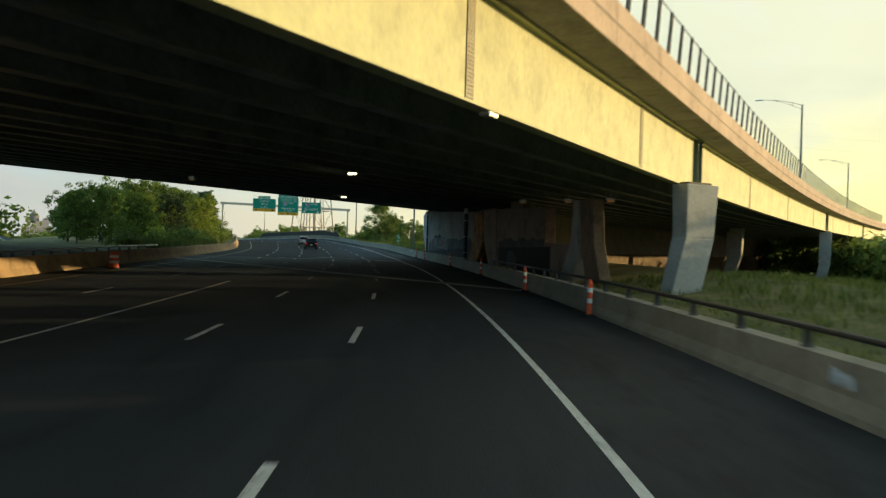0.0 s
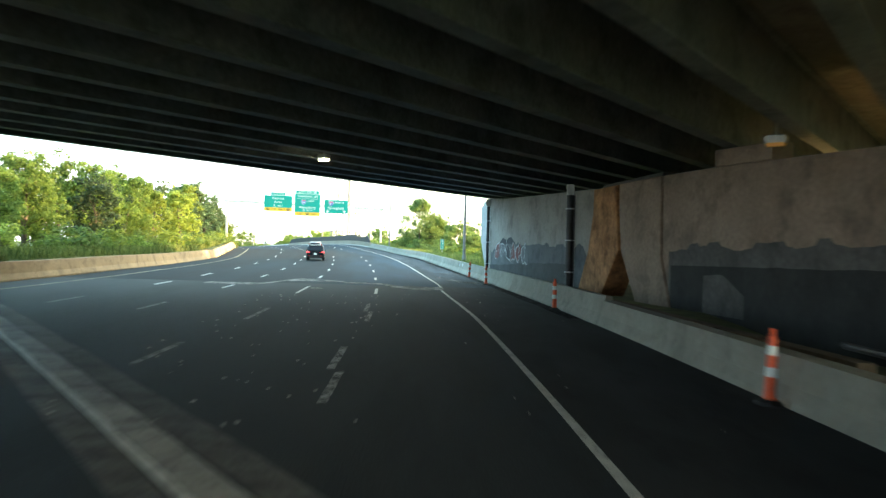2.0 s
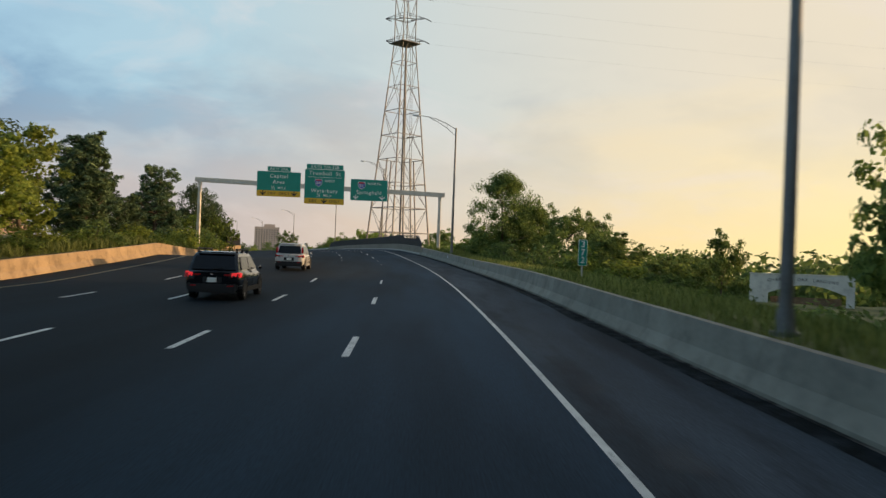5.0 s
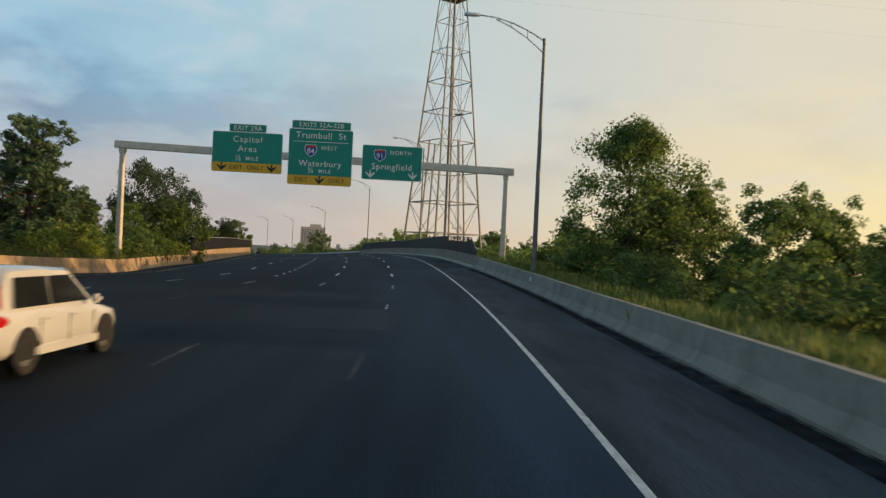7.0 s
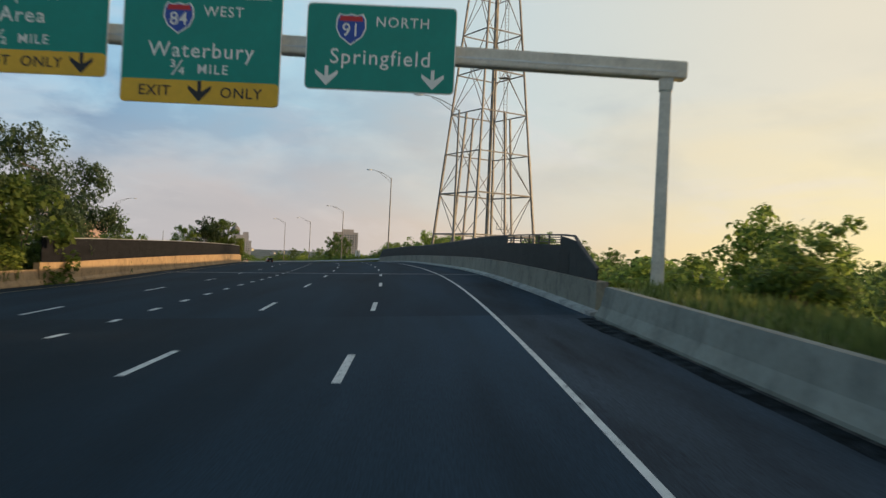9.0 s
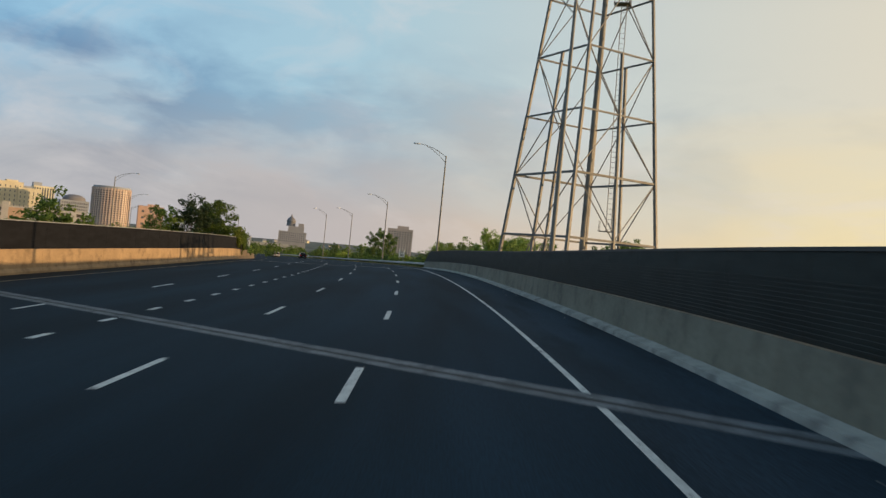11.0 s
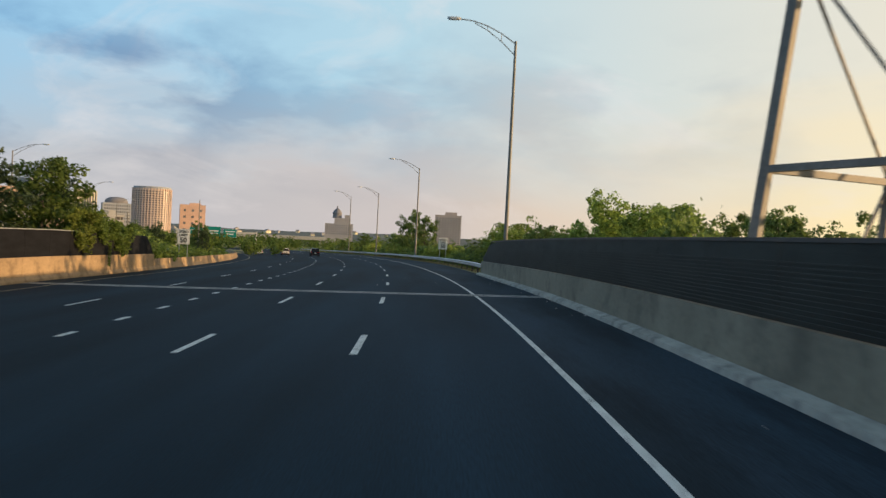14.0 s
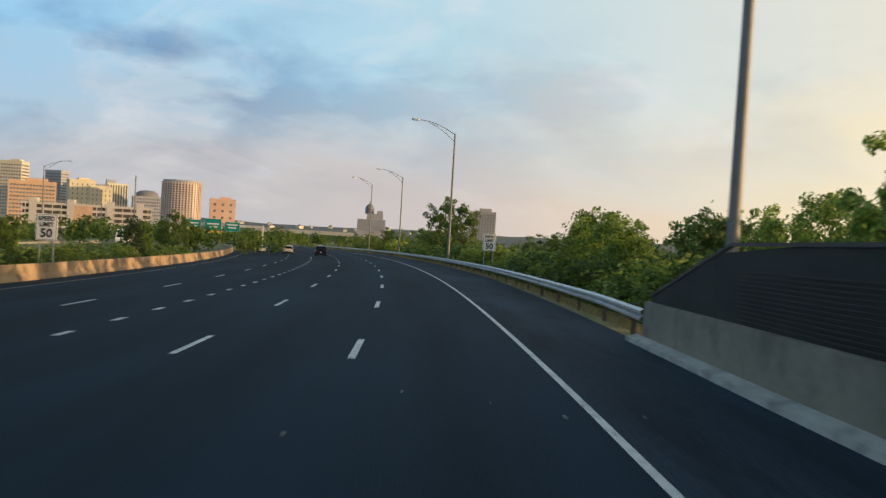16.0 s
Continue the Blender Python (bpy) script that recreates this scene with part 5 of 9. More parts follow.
# ---- writing ----
def text_mesh(text, size, mat, parent, m, name="letter", wide=1.0, depth=0.006, align="CENTER", heavy=0.004):
    cu = bpy.data.curves.new(name, "FONT")
    cu.body, cu.size, cu.extrude, cu.align_x, cu.align_y, cu.resolution_u = text, size, depth, align, "CENTER", 3
    cu.space_character, cu.offset = wide, size * heavy
    tmp = bpy.data.objects.new(name, cu)
    scene.collection.objects.link(tmp)
    bpy.context.view_layer.update()
    me = bpy.data.meshes.new_from_object(tmp.evaluated_get(bpy.context.evaluated_depsgraph_get()))
    bpy.data.objects.remove(tmp)
    bpy.data.curves.remove(cu)
    # one mesh a character: pieces whose spans along the line overlap belong together
    bm = bmesh.new()
    bm.from_mesh(me)
    bpy.data.meshes.remove(me)
    seen, pieces = set(), []
    for f in bm.faces:
        if f in seen:
            continue
        stack, got = [f], []
        seen.add(f)
        while stack:
            g = stack.pop()
            got.append(g)
            for e in g.edges:
                for o in e.link_faces:
                    if o not in seen:
                        seen.add(o)
                        stack.append(o)
        xs = [v.co.x for g in got for v in g.verts]
        pieces.append([min(xs), max(xs), got])
    pieces.sort(key=lambda q: q[0])
    glyphs = []
    for lo, hi, got in pieces:
        if glyphs and lo < glyphs[-1][1] - 0.02 * size:
            glyphs[-1][1] = max(glyphs[-1][1], hi)
            glyphs[-1][2] += got
        else:
            glyphs.append([lo, hi, got])
    for lo, hi, got in glyphs:
        index, verts = {}, []
        for f in got:
            for v in f.verts:
                if v not in index:
                    index[v] = len(verts)
                    verts.append(tuple(v.co))
        glyph = bpy.data.meshes.new(name)
        glyph.from_pydata(verts, [], [[index[v] for v in f.verts] for f in got])
        glyph.materials.append(mat)
        ob = new(name, glyph)
        ob.parent = parent
        ob.matrix_local = m
    bm.free()


FACE = pose(0, 0, 0, 90, 0, 0)     # text that lies in x, z and faces -y


def plate(bm, w, h, r=0.12, t=0.03, at=(0, 0, 0)):
    """A flat sheet with rounded corners, in x, z, centred."""
    pts = []
    for cx, cz, a0 in ((w / 2 - r, h / 2 - r, 0), (-w / 2 + r, h / 2 - r, 90), (-w / 2 + r, -h / 2 + r, 180), (w / 2 - r, -h / 2 + r, 270)):
        for k in range(5):
            a = radians(a0 + 22.5 * k)
            pts.append((cx + r * math.cos(a) + at[0], cz + r * math.sin(a) + at[2]))
    return loft(bm, [[(x, y + at[1], z) for x, z in pts] for y in (-t / 2, t / 2)])


def arrow(parent, x, z, mat, size=0.5, y=-0.03):
    bm = bmesh.new()
    k = size
    prof = [(-0.10 * k, 0.55 * k), (0.10 * k, 0.55 * k), (0.10 * k, -0.02 * k), (0.62 * k, 0.32 * k), (0.62 * k, 0.10 * k), (0, -0.55 * k), (-0.62 * k, 0.10 * k), (-0.62 * k, 0.32 * k), (-0.10 * k, -0.02 * k)]
    loft(bm, [[(x + a, yy, z + b) for a, b in prof] for yy in (y, y - 0.008)])
    return part("arrow", bm, mat, parent)


def shield(parent, x, z, size, number):
    def outline(k):
        pts = [(-0.50, 0.32), (-0.40, 0.50), (-0.20, 0.44), (0, 0.50), (0.20, 0.44), (0.40, 0.50), (0.50, 0.32), (0.52, 0.0), (0.38, -0.30), (0, -0.58), (-0.38, -0.30), (-0.52, 0.0)]
        return [(x + a * size * k, z + b * size * k) for a, b in pts]
    for k, y, mat, nm in ((1.0, -0.030, SIGN_WHITE, "shield_rim"), (0.9, -0.036, SIGN_BLUE, "shield")):
        bm = loft(bmesh.new(), [[(a, yy, b) for a, b in outline(k)] for yy in (y + 0.01, y)])
        part(nm, bm, mat, parent)
    bm = loft(bmesh.new(), [[(a, yy, b) for a, b in ((x - 0.40 * size, z + 0.24 * size), (x + 0.40 * size, z + 0.24 * size), (x + 0.36 * size, z + 0.41 * size), (x - 0.36 * size, z + 0.41 * size))] for yy in (-0.036, -0.042)])
    part("shield_top", bm, SIGN_RED, parent)
    text_mesh(number, 0.62 * size, SIGN_WHITE, parent, Matrix.Translation((x, -0.042, z - 0.08 * size)) @ FACE)


def bordered(parent, w, h, x, z, mat, name, rim=SIGN_WHITE, y=0.0, border=0.035, r=0.16):
    bm = plate(bmesh.new(), w, h, r, 0.03, (x, y, z))
    part(name, bm, rim, parent)
    bm = plate(bmesh.new(), w - 2 * border, h - 2 * border, r * 0.85, 0.012, (x, y - 0.018, z))
    part(name + "_face", bm, mat, parent)


# ---- sign gantry ----
GA, GB = Vector((-49.2, 176.9, 0)), Vector((-19.5, 183.2, 0))
gantry_turn = math.degrees(math.atan2(GB.y - GA.y, GB.x - GA.x))


def gantry_at(a, z, out=0.0):
    d = (GB - GA).normalized()
    p = GA + d * a + Vector((d.y, -d.x, 0)) * out
    return Matrix.Translation((p.x, p.y, z)) @ pose(0, 0, 0, 0, 0, gantry_turn)


gantry = thing("sign_gantry", "cream painted box-beam sign gantry across the motorway", "gantry")
LEN = (GB - GA).length


def beam_z(a):
    return 10.60 - 0.62 * a / LEN


bm = bmesh.new()
d = (GB - GA).normalized()
beam(bm, GA - d * 0.35 + Vector((0, 0, beam_z(0))), GB + d * 0.35 + Vector((0, 0, beam_z(LEN))), 0.52, 0.56)
bmesh.ops.bevel(bm, geom=bm.edges[:], offset=0.04, segments=2, affect="EDGES")
part("beam", bm, GANTRY_PAINT, gantry)
bm = bmesh.new()
beam(bm, GA + Vector((d.y, -d.x, 0)) * 0.262 + Vector((0, 0, beam_z(0) - 0.06)), GB + Vector((d.y, -d.x, 0)) * 0.262 + Vector((0, 0, beam_z(LEN) - 0.06)), 0.02, 0.05)
part("seam", bm, STEEL_GALV, gantry)
for a, base in ((0.25, 1.2), (LEN - 0.25, 1.3)):
    p = GA + d * a
    top = beam_z(a) - 0.27
    bm = bmesh.new()
    loft(bm, [[(p.x + sx * w, p.y + sy * w, z) for sx, sy in ((-1, -1), (1, -1), (1, 1), (-1, 1))] for z, w in ((base, 0.21), (top - 0.4, 0.17), (top - 0.35, 0.20), (top, 0.22))])
    bmesh.ops.bevel(bm, geom=[e for e in bm.edges if e.calc_length() > 2], offset=0.03, segments=2, affect="EDGES")
    part("post", bm, GANTRY_PAINT, gantry)
    bm = box(bmesh.new(), (0.8, 0.8, 0.25), (p.x, p.y, base + 0.05), bevel=0.03)
    part("base_plate", bm, CONCRETE, gantry)
for a in (8.2, 11.6, 14.0, 17.0, 19.6, 22.6):
    bm = box(bmesh.new(), (0.12, 0.14, 2.2), (0, 0, 0))
    part("sign_bracket", bm, STEEL_GALV, gantry).matrix_local = gantry_at(a, beam_z(a) - 0.1, 0.335)

sign = thing("overhead_sign", "green exit sign for Capitol Area with a yellow exit-only strip", "road sign", "signs on the gantry", at=gantry_at(9.9, 10.43, 0.46))
bordered(sign, 5.4, 3.12, 0, 0, SIGN_GREEN, "panel")
bordered(sign, 2.86, 0.62, -0.02, 1.87, SIGN_GREEN, "exit_tab", r=0.08)
bm = plate(bmesh.new(), 5.34, 0.72, 0.12, 0.014, (0, -0.028, -1.19))
part("exit_only_strip", bm, SIGN_YELLOW, sign, "yellow exit-only strip")
text_mesh("EXIT 29A", 0.50, SIGN_WHITE, sign, Matrix.Translation((-0.02, -0.03, 1.86)) @ FACE, wide=1.1)
text_mesh("Capitol", 0.66, SIGN_WHITE, sign, Matrix.Translation((0, -0.03, 0.98)) @ FACE, wide=1.15)
text_mesh("Area", 0.66, SIGN_WHITE, sign, Matrix.Translation((0, -0.03, 0.25)) @ FACE, wide=1.15)
text_mesh("½", 0.66, SIGN_WHITE, sign, Matrix.Translation((-0.66, -0.03, -0.47)) @ FACE)
text_mesh("MILE", 0.42, SIGN_WHITE, sign, Matrix.Translation((0.38, -0.03, -0.49)) @ FACE, wide=1.2)
text_mesh("EXIT  ONLY", 0.46, SIGN_BLACK, sign, Matrix.Translation((0, -0.04, -1.19)) @ FACE, wide=1.1)
arrow(sign, -1.92, -1.16, SIGN_BLACK, 0.58, -0.037)
arrow(sign, 1.92, -1.16, SIGN_BLACK, 0.58, -0.037)

sign = thing("overhead_sign", "green exit sign for Trumbull St and Waterbury with a yellow strip", "road sign", "signs on the gantry", at=gantry_at(15.53, 10.33, 0.46))
bordered(sign, 4.96, 4.34, 0, 0, SIGN_GREEN, "panel")
bordered(sign, 4.56, 0.64, 0, 2.49, SIGN_GREEN, "exit_tab", r=0.08)
bm = plate(bmesh.new(), 4.9, 0.72, 0.12, 0.014, (0, -0.028, -1.80))
part("exit_only_strip", bm, SIGN_YELLOW, sign, "yellow exit-only strip")
text_mesh("EXITS 32A-32B", 0.50, SIGN_WHITE, sign, Matrix.Translation((0, -0.03, 2.48)) @ FACE, wide=1.1)
text_mesh("Trumbull  St", 0.68, SIGN_WHITE, sign, Matrix.Translation((0, -0.03, 1.66)) @ FACE, wide=1.12)
bm = box(bmesh.new(), (4.2, 0.008, 0.04), (0, -0.03, 1.18))
part("rule", bm, SIGN_WHITE, sign)
shield(sign, -0.75, 0.52, 0.92, "84")
text_mesh("WEST", 0.44, SIGN_WHITE, sign, Matrix.Translation((0.65, -0.03, 0.72)) @ FACE, wide=1.15)
text_mesh("Waterbury", 0.66, SIGN_WHITE, sign, Matrix.Translation((0, -0.03, -0.52)) @ FACE, wide=1.12)
text_mesh("¾", 0.66, SIGN_WHITE, sign, Matrix.Translation((-0.70, -0.03, -1.07)) @ FACE)
text_mesh("MILE", 0.42, SIGN_WHITE, sign, Matrix.Translation((0.38, -0.03, -1.09)) @ FACE, wide=1.2)
text_mesh("EXIT", 0.46, SIGN_BLACK, sign, Matrix.Translation((-1.4, -0.04, -1.80)) @ FACE, wide=1.1)
text_mesh("ONLY", 0.46, SIGN_BLACK, sign, Matrix.Translation((1.3, -0.04, -1.80)) @ FACE, wide=1.1)
arrow(sign, 0, -1.77, SIGN_BLACK, 0.58, -0.037)

sign = thing("overhead_sign", "green sign for route 91 north to Springfield with two arrows", "road sign", "signs on the gantry", at=gantry_at(21.1, 10.16, 0.46))
bordered(sign, 4.66, 2.70, 0, 0, SIGN_GREEN, "panel")
shield(sign, -0.95, 0.58, 0.92, "91")
text_mesh("NORTH", 0.44, SIGN_WHITE, sign, Matrix.Translation((0.65, -0.03, 0.80)) @ FACE, wide=1.15)
text_mesh("Springfield", 0.66, SIGN_WHITE, sign, Matrix.Translation((0, -0.03, -0.32)) @ FACE, wide=1.12)
arrow(sign, -1.65, -0.92, SIGN_WHITE, 0.56, -0.027)
arrow(sign, 1.65, -0.92, SIGN_WHITE, 0.56, -0.027)

# ---- street lamps ----
def lamp_post(height, arm, lift):
    ob = thing("street_lamp", "tall aluminium street lamp with a trussed arm, unlit", "street lamp", "street lamps along the motorway")
    bm = bmesh.new()
    rod(bm, (0, 0, 0), (0, 0, height), 0.145, 0.085, 14)
    smooth(part("pole", bm, LAMP_POLE, ob))
    bm = bmesh.new()
    rod(bm, (0, 0, 0), (0, 0, 0.10), 0.28, 0.28, 14)
    rod(bm, (0, 0, 0.10), (0, 0, 0.55), 0.21, 0.16, 14)
    smooth(part("base", bm, LAMP_POLE, ob))
    bm = bmesh.new()
    pts_u = [(-arm * k, height - 0.15 + lift * (1 - (1 - k) ** 2)) for k in (0, 0.25, 0.5, 0.75, 1.0)]
    pts_l = [(-arm * k, height - 0.85 + (lift + 0.70) * (1 - (1 - k) ** 1.8)) for k in (0, 0.25, 0.5, 0.72)]
    for a, b in zip(pts_u, pts_u[1:]):
        rod(bm, (a[0], 0, a[1]), (b[0], 0, b[1]), 0.034, sides=6)
    part("arm", bm, LAMP_POLE, ob)
    bm = bmesh.new()
    for a, b in zip(pts_l, pts_l[1:]):
        rod(bm, (a[0], 0, a[1]), (b[0], 0, b[1]), 0.028, sides=6)
    part("lower_arm", bm, LAMP_POLE, ob)
    for k in (1, 2):
        part("strut", rod(bmesh.new(), (pts_u[k][0], 0, pts_u[k][1]), (pts_l[k][0], 0, pts_l[k][1]), 0.02, sides=6), LAMP_POLE, ob)
    bm = bmesh.new()
    z = pts_u[-1][1]
    loft(bm, [[(x, sy * w, z + dz) for sy, dz in ((-1, -0.07), (1, -0.07), (0.8, 0.07), (-0.8, 0.07))] for x, w in ((-arm + 0.15, 0.06), (-arm - 0.1, 0.15), (-arm - 0.55, 0.16), (-arm - 0.75, 0.08))])
    head = part("lantern", bm, STEEL_GALV, ob)
    bm = box(bmesh.new(), (0.42, 0.2, 0.03), (-arm - 0.33, 0, z - 0.085), bevel=0.01)
    part("lens", bm, SIGN_WHITE, head)
    return ob


lamp = lamp_post(13.6, 3.9, 1.25)
LAMPS = [(98.6, 5.2, 0.6, 1.0), (166.6, 4.47, 0.4, 1.0), (239.0, 4.35, 0.3, 1.13), (307.2, 4.3, 0.3, 1.13), (373.9, 4.3, -0.6, 1.06), (429.0, 4.75, -0.6, 1.05), (474.0, 4.9, -0.6, 1.19)]
for k, (s, l, h, tall) in enumerate(LAMPS):
    m = along(s, l, h) @ Matrix.Diagonal((1, 1, tall, 1))
    if k == 0:
        lamp.matrix_world = m
    else:
        copy_thing(lamp, m)
for s, l, turn in ((372, -52.0, 180), (440, -56.0, 180), (510, -58.0, 180), (250, -60.0, 180)):
    g = R(s, l)
    copy_thing(lamp, Matrix.Translation((g.x, g.y, ground_height(g.x, g.y))) @ pose(0, 0, 0, 0, 0, math.degrees(heading(s)) + turn))
# lamps on the overpass parapet
for u in (46.0, 108.0):
    m = girder_frame(0, u, 1.33, DEPTH + 0.9)
    copy_thing(lamp, m @ pose(0, 0, 0, 0, 0, -90) @ Matrix.Diagonal((1.0, 0.8, 0.62, 1)))
# bare masts beyond the median
for s, l, h in ((371.5, -27.0, 8.6), (355.0, -33.0, 6.2), (330.0, -38.0, 6.5)):
    mast = thing("bare_mast", "slim bare steel mast beyond the median", "mast", "bare masts")
    g = R(s, l)
    gz = ground_height(g.x, g.y)
    bm = rod(bmesh.new(), (g.x, g.y, gz - 0.2), (g.x, g.y, g.z + h), 0.11, 0.05, 10)
    smooth(part("shaft", bm, LAMP_POLE, mast))
    bm = rod(bmesh.new(), (g.x, g.y, gz - 0.1), (g.x, g.y, gz + 0.15), 0.25, 0.25, 10)
    part("foot", bm, CONCRETE, mast)


# ---- small signs ----
def post_sign(name, label, category, m, legs, parts_fn):
    ob = thing(name, label, category, at=m)
    for x, top in legs:
        bm = bmesh.new()
        beam(bm, (x, 0.04, -1.2), (x, 0.04, top), 0.07, 0.05, up=(0, 1, 0))
        part("post", bm, STEEL_GALV, ob)
    parts_fn(ob)
    return ob


def speed_sign(ob):
    bordered(ob, 1.28, 1.62, 0, 2.65, SIGN_WHITE, "panel", SIGN_WHITE, -0.02, 0.02, 0.1)
    bm = plate(bmesh.new(), 1.20, 1.54, 0.09, 0.010, (0, -0.044, 2.65))
    part("border", bm, SIGN_BLACK, ob)
    bm = plate(bmesh.new(), 1.15, 1.49, 0.08, 0.010, (0, -0.050, 2.65))
    part("face", bm, SIGN_WHITE, ob)
    text_mesh("SPEED", 0.36, SIGN_BLACK, ob, Matrix.Translation((0, -0.06, 3.16)) @ FACE, heavy=0.03)
    text_mesh("LIMIT", 0.36, SIGN_BLACK, ob, Matrix.Translation((0, -0.06, 2.80)) @ FACE, heavy=0.03)
    text_mesh("50", 0.72, SIGN_BLACK, ob, Matrix.Translation((0, -0.06, 2.27)) @ FACE, heavy=0.03)


post_sign("speed_limit_sign", "white speed limit 50 sign on two steel posts behind the guardrail", "road sign", along(365.0, 7.0, -0.25), ((-0.42, 3.4), (0.42, 3.4)), speed_sign)
post_sign("speed_limit_sign", "white speed limit 50 sign on two posts behind the median barrier", "road sign", along(340.65, -23.85, 0.35), ((-0.42, 3.4), (0.42, 3.4)), speed_sign)


def marker(ob):
    bordered(ob, 0.42, 1.22, 0, 1.95, SIGN_GREEN, "panel", SIGN_WHITE, -0.02, 0.02, 0.06)
    for k, c in enumerate("372"):
        text_mesh(c, 0.42, SIGN_WHITE, ob, Matrix.Translation((0, -0.05, 2.33 - 0.37 * k)) @ FACE)


post_sign("distance_marker", "narrow green distance marker 372 on a post in the grass", "road sign", along(119.8, 5.9, -0.15), ((0.0, 2.5),), marker)

# ---- traffic posts on the shoulder ----
def traffic_post():
    ob = thing("channelizer_post", "orange and white striped plastic traffic post on a rubber base", "traffic post", "traffic posts along the shoulder")
    bm = bmesh.new()
    rod(bm, (0, 0, 0), (0, 0, 0.05), 0.22, 0.20, 8)
    rod(bm, (0, 0, 0.05), (0, 0, 0.09), 0.16, 0.12, 8)
    part("base", bm, RUBBER, ob)
    bm = bmesh.new()
    r = lambda z: 0.088 - 0.020 * z
    loft(bm, [[(r(z) * k * math.cos(a * math.pi / 7), r(z) * k * math.sin(a * math.pi / 7), z) for a in range(14)] for z, k in ((0.06, 1.25), (0.12, 1.0), (1.02, 1.0), (1.03, 0.7), (1.09, 0.55), (1.12, 0.75), (1.14, 0.3))])
    smooth(part("tube", bm, ORANGE_PLASTIC, ob))
    for z0 in (0.42, 0.74):
        bm = loft(bmesh.new(), [[((r(z) + 0.004) * math.cos(a * math.pi / 7), (r(z) + 0.004) * math.sin(a * math.pi / 7), z) for a in range(14)] for z in (z0, z0 + 0.14)])
        smooth(part("band", bm, WHITE_PLASTIC, ob, "white reflective band"))
    return ob


tp = traffic_post()
for k, (s, l, tilt) in enumerate(((8.8, 3.15, 1), (20.0, 3.1, -2), (36.2, 3.25, 2), (53.5, 3.3, -1), (71.3, 3.0, 1), (80.7, 3.15, -3))):
    m = along(s, l, 0.0) @ pose(0, 0, 0, tilt, tilt * 0.7, 40 * k)
    if k == 0:
        tp.matrix_world = m
    else:
        copy_thing(tp, m)

# ---- a drum by the median barrier under the overpass ----
drum = thing("traffic_drum", "orange traffic drum with white bands beside the median barrier", "traffic drum", at=along(33.5, left_edge(33.5) + 1.6, 0.0))
for name, z0, z1, r0, r1, mat in (("base", 0.0, 0.10, 0.34, 0.33, RUBBER), ("lower_ring", 0.10, 0.34, 0.29, 0.28, ORANGE_PLASTIC), ("white_band", 0.34, 0.48, 0.275, 0.27, WHITE_PLASTIC), ("middle_ring", 0.48, 0.66, 0.265, 0.255, ORANGE_PLASTIC),
                                  ("white_band", 0.66, 0.80, 0.25, 0.245, WHITE_PLASTIC), ("top", 0.80, 0.98, 0.24, 0.21, ORANGE_PLASTIC), ("handle", 0.98, 1.06, 0.06, 0.05, ORANGE_PLASTIC)):
    smooth(part(name, rod(bmesh.new(), (0, 0, z0), (0, 0, z1), r0, r1, 16), mat, drum), 40)

# ---- guardrail past the bridge ----
guard = thing("guardrail", "galvanised steel w-beam guardrail on short posts", "guardrail", kind="structure")


def rail_line(s):
    return float(np.interp(s, [308, 309, 315, 340, 700], [2.98, 3.0, 3.36, 3.68, 3.78]))


def w_beam(s):
    b = rail_line(s)
    shape = [(0.0, 0.42), (0.08, 0.47), (0.08, 0.53), (0.0, 0.58), (0.08, 0.63), (0.08, 0.69), (0.0, 0.74)]
    return [(b - x, z) for x, z in shape] + [(b - x + 0.012, z) for x, z in shape[::-1]]


s = 308.9
while s < 560:
    bm = sweep(bmesh.new(), w_beam, s, s + 3.78, 1.9)
    part("rail_length", bm, STEEL_GALV, guard)
    s += 3.81
POST_DARK = material("weathered_post", (0.10, 0.085, 0.07), 0.85, vary=0.25, scale=2, fine=14, bump=0.2)
gm = None
s = 310.4
while s < 560:
    m = along(s, rail_line(s) + 0.14, 0)
    if gm is None:
        bm = bmesh.new()
        box(bm, (0.012, 0.10, 1.5), (0.0, 0, 0.0))
        box(bm, (0.10, 0.012, 1.5), (0.0, 0.05, 0.0))
        box(bm, (0.10, 0.012, 1.5), (0.0, -0.05, 0.0))
        box(bm, (0.14, 0.12, 0.34), (-0.09, 0, 0.57))
        ob = part("rail_post", bm, POST_DARK, guard)
        ob.matrix_local, gm = m, ob.data
    else:
        share("rail_post", gm, guard, m)
    s += 3.81

# ---- power line tower ----
tower = thing("lattice_tower", "tall rusty-grey steel lattice power line tower", "pylon")
TC, TG = Vector((-40.12, 271.9, 0)), -6.0
CORNER = [(-1, 0), (0, -1), (1, 0), (0, 1)]


def half(z):
    return 6.75 - 0.1037 * (z - 12.85) if z < 53 else 2.55


def knot(i, z):
    return TC + Vector((CORNER[i % 4][0] * half(z), CORNER[i % 4][1] * half(z), z))


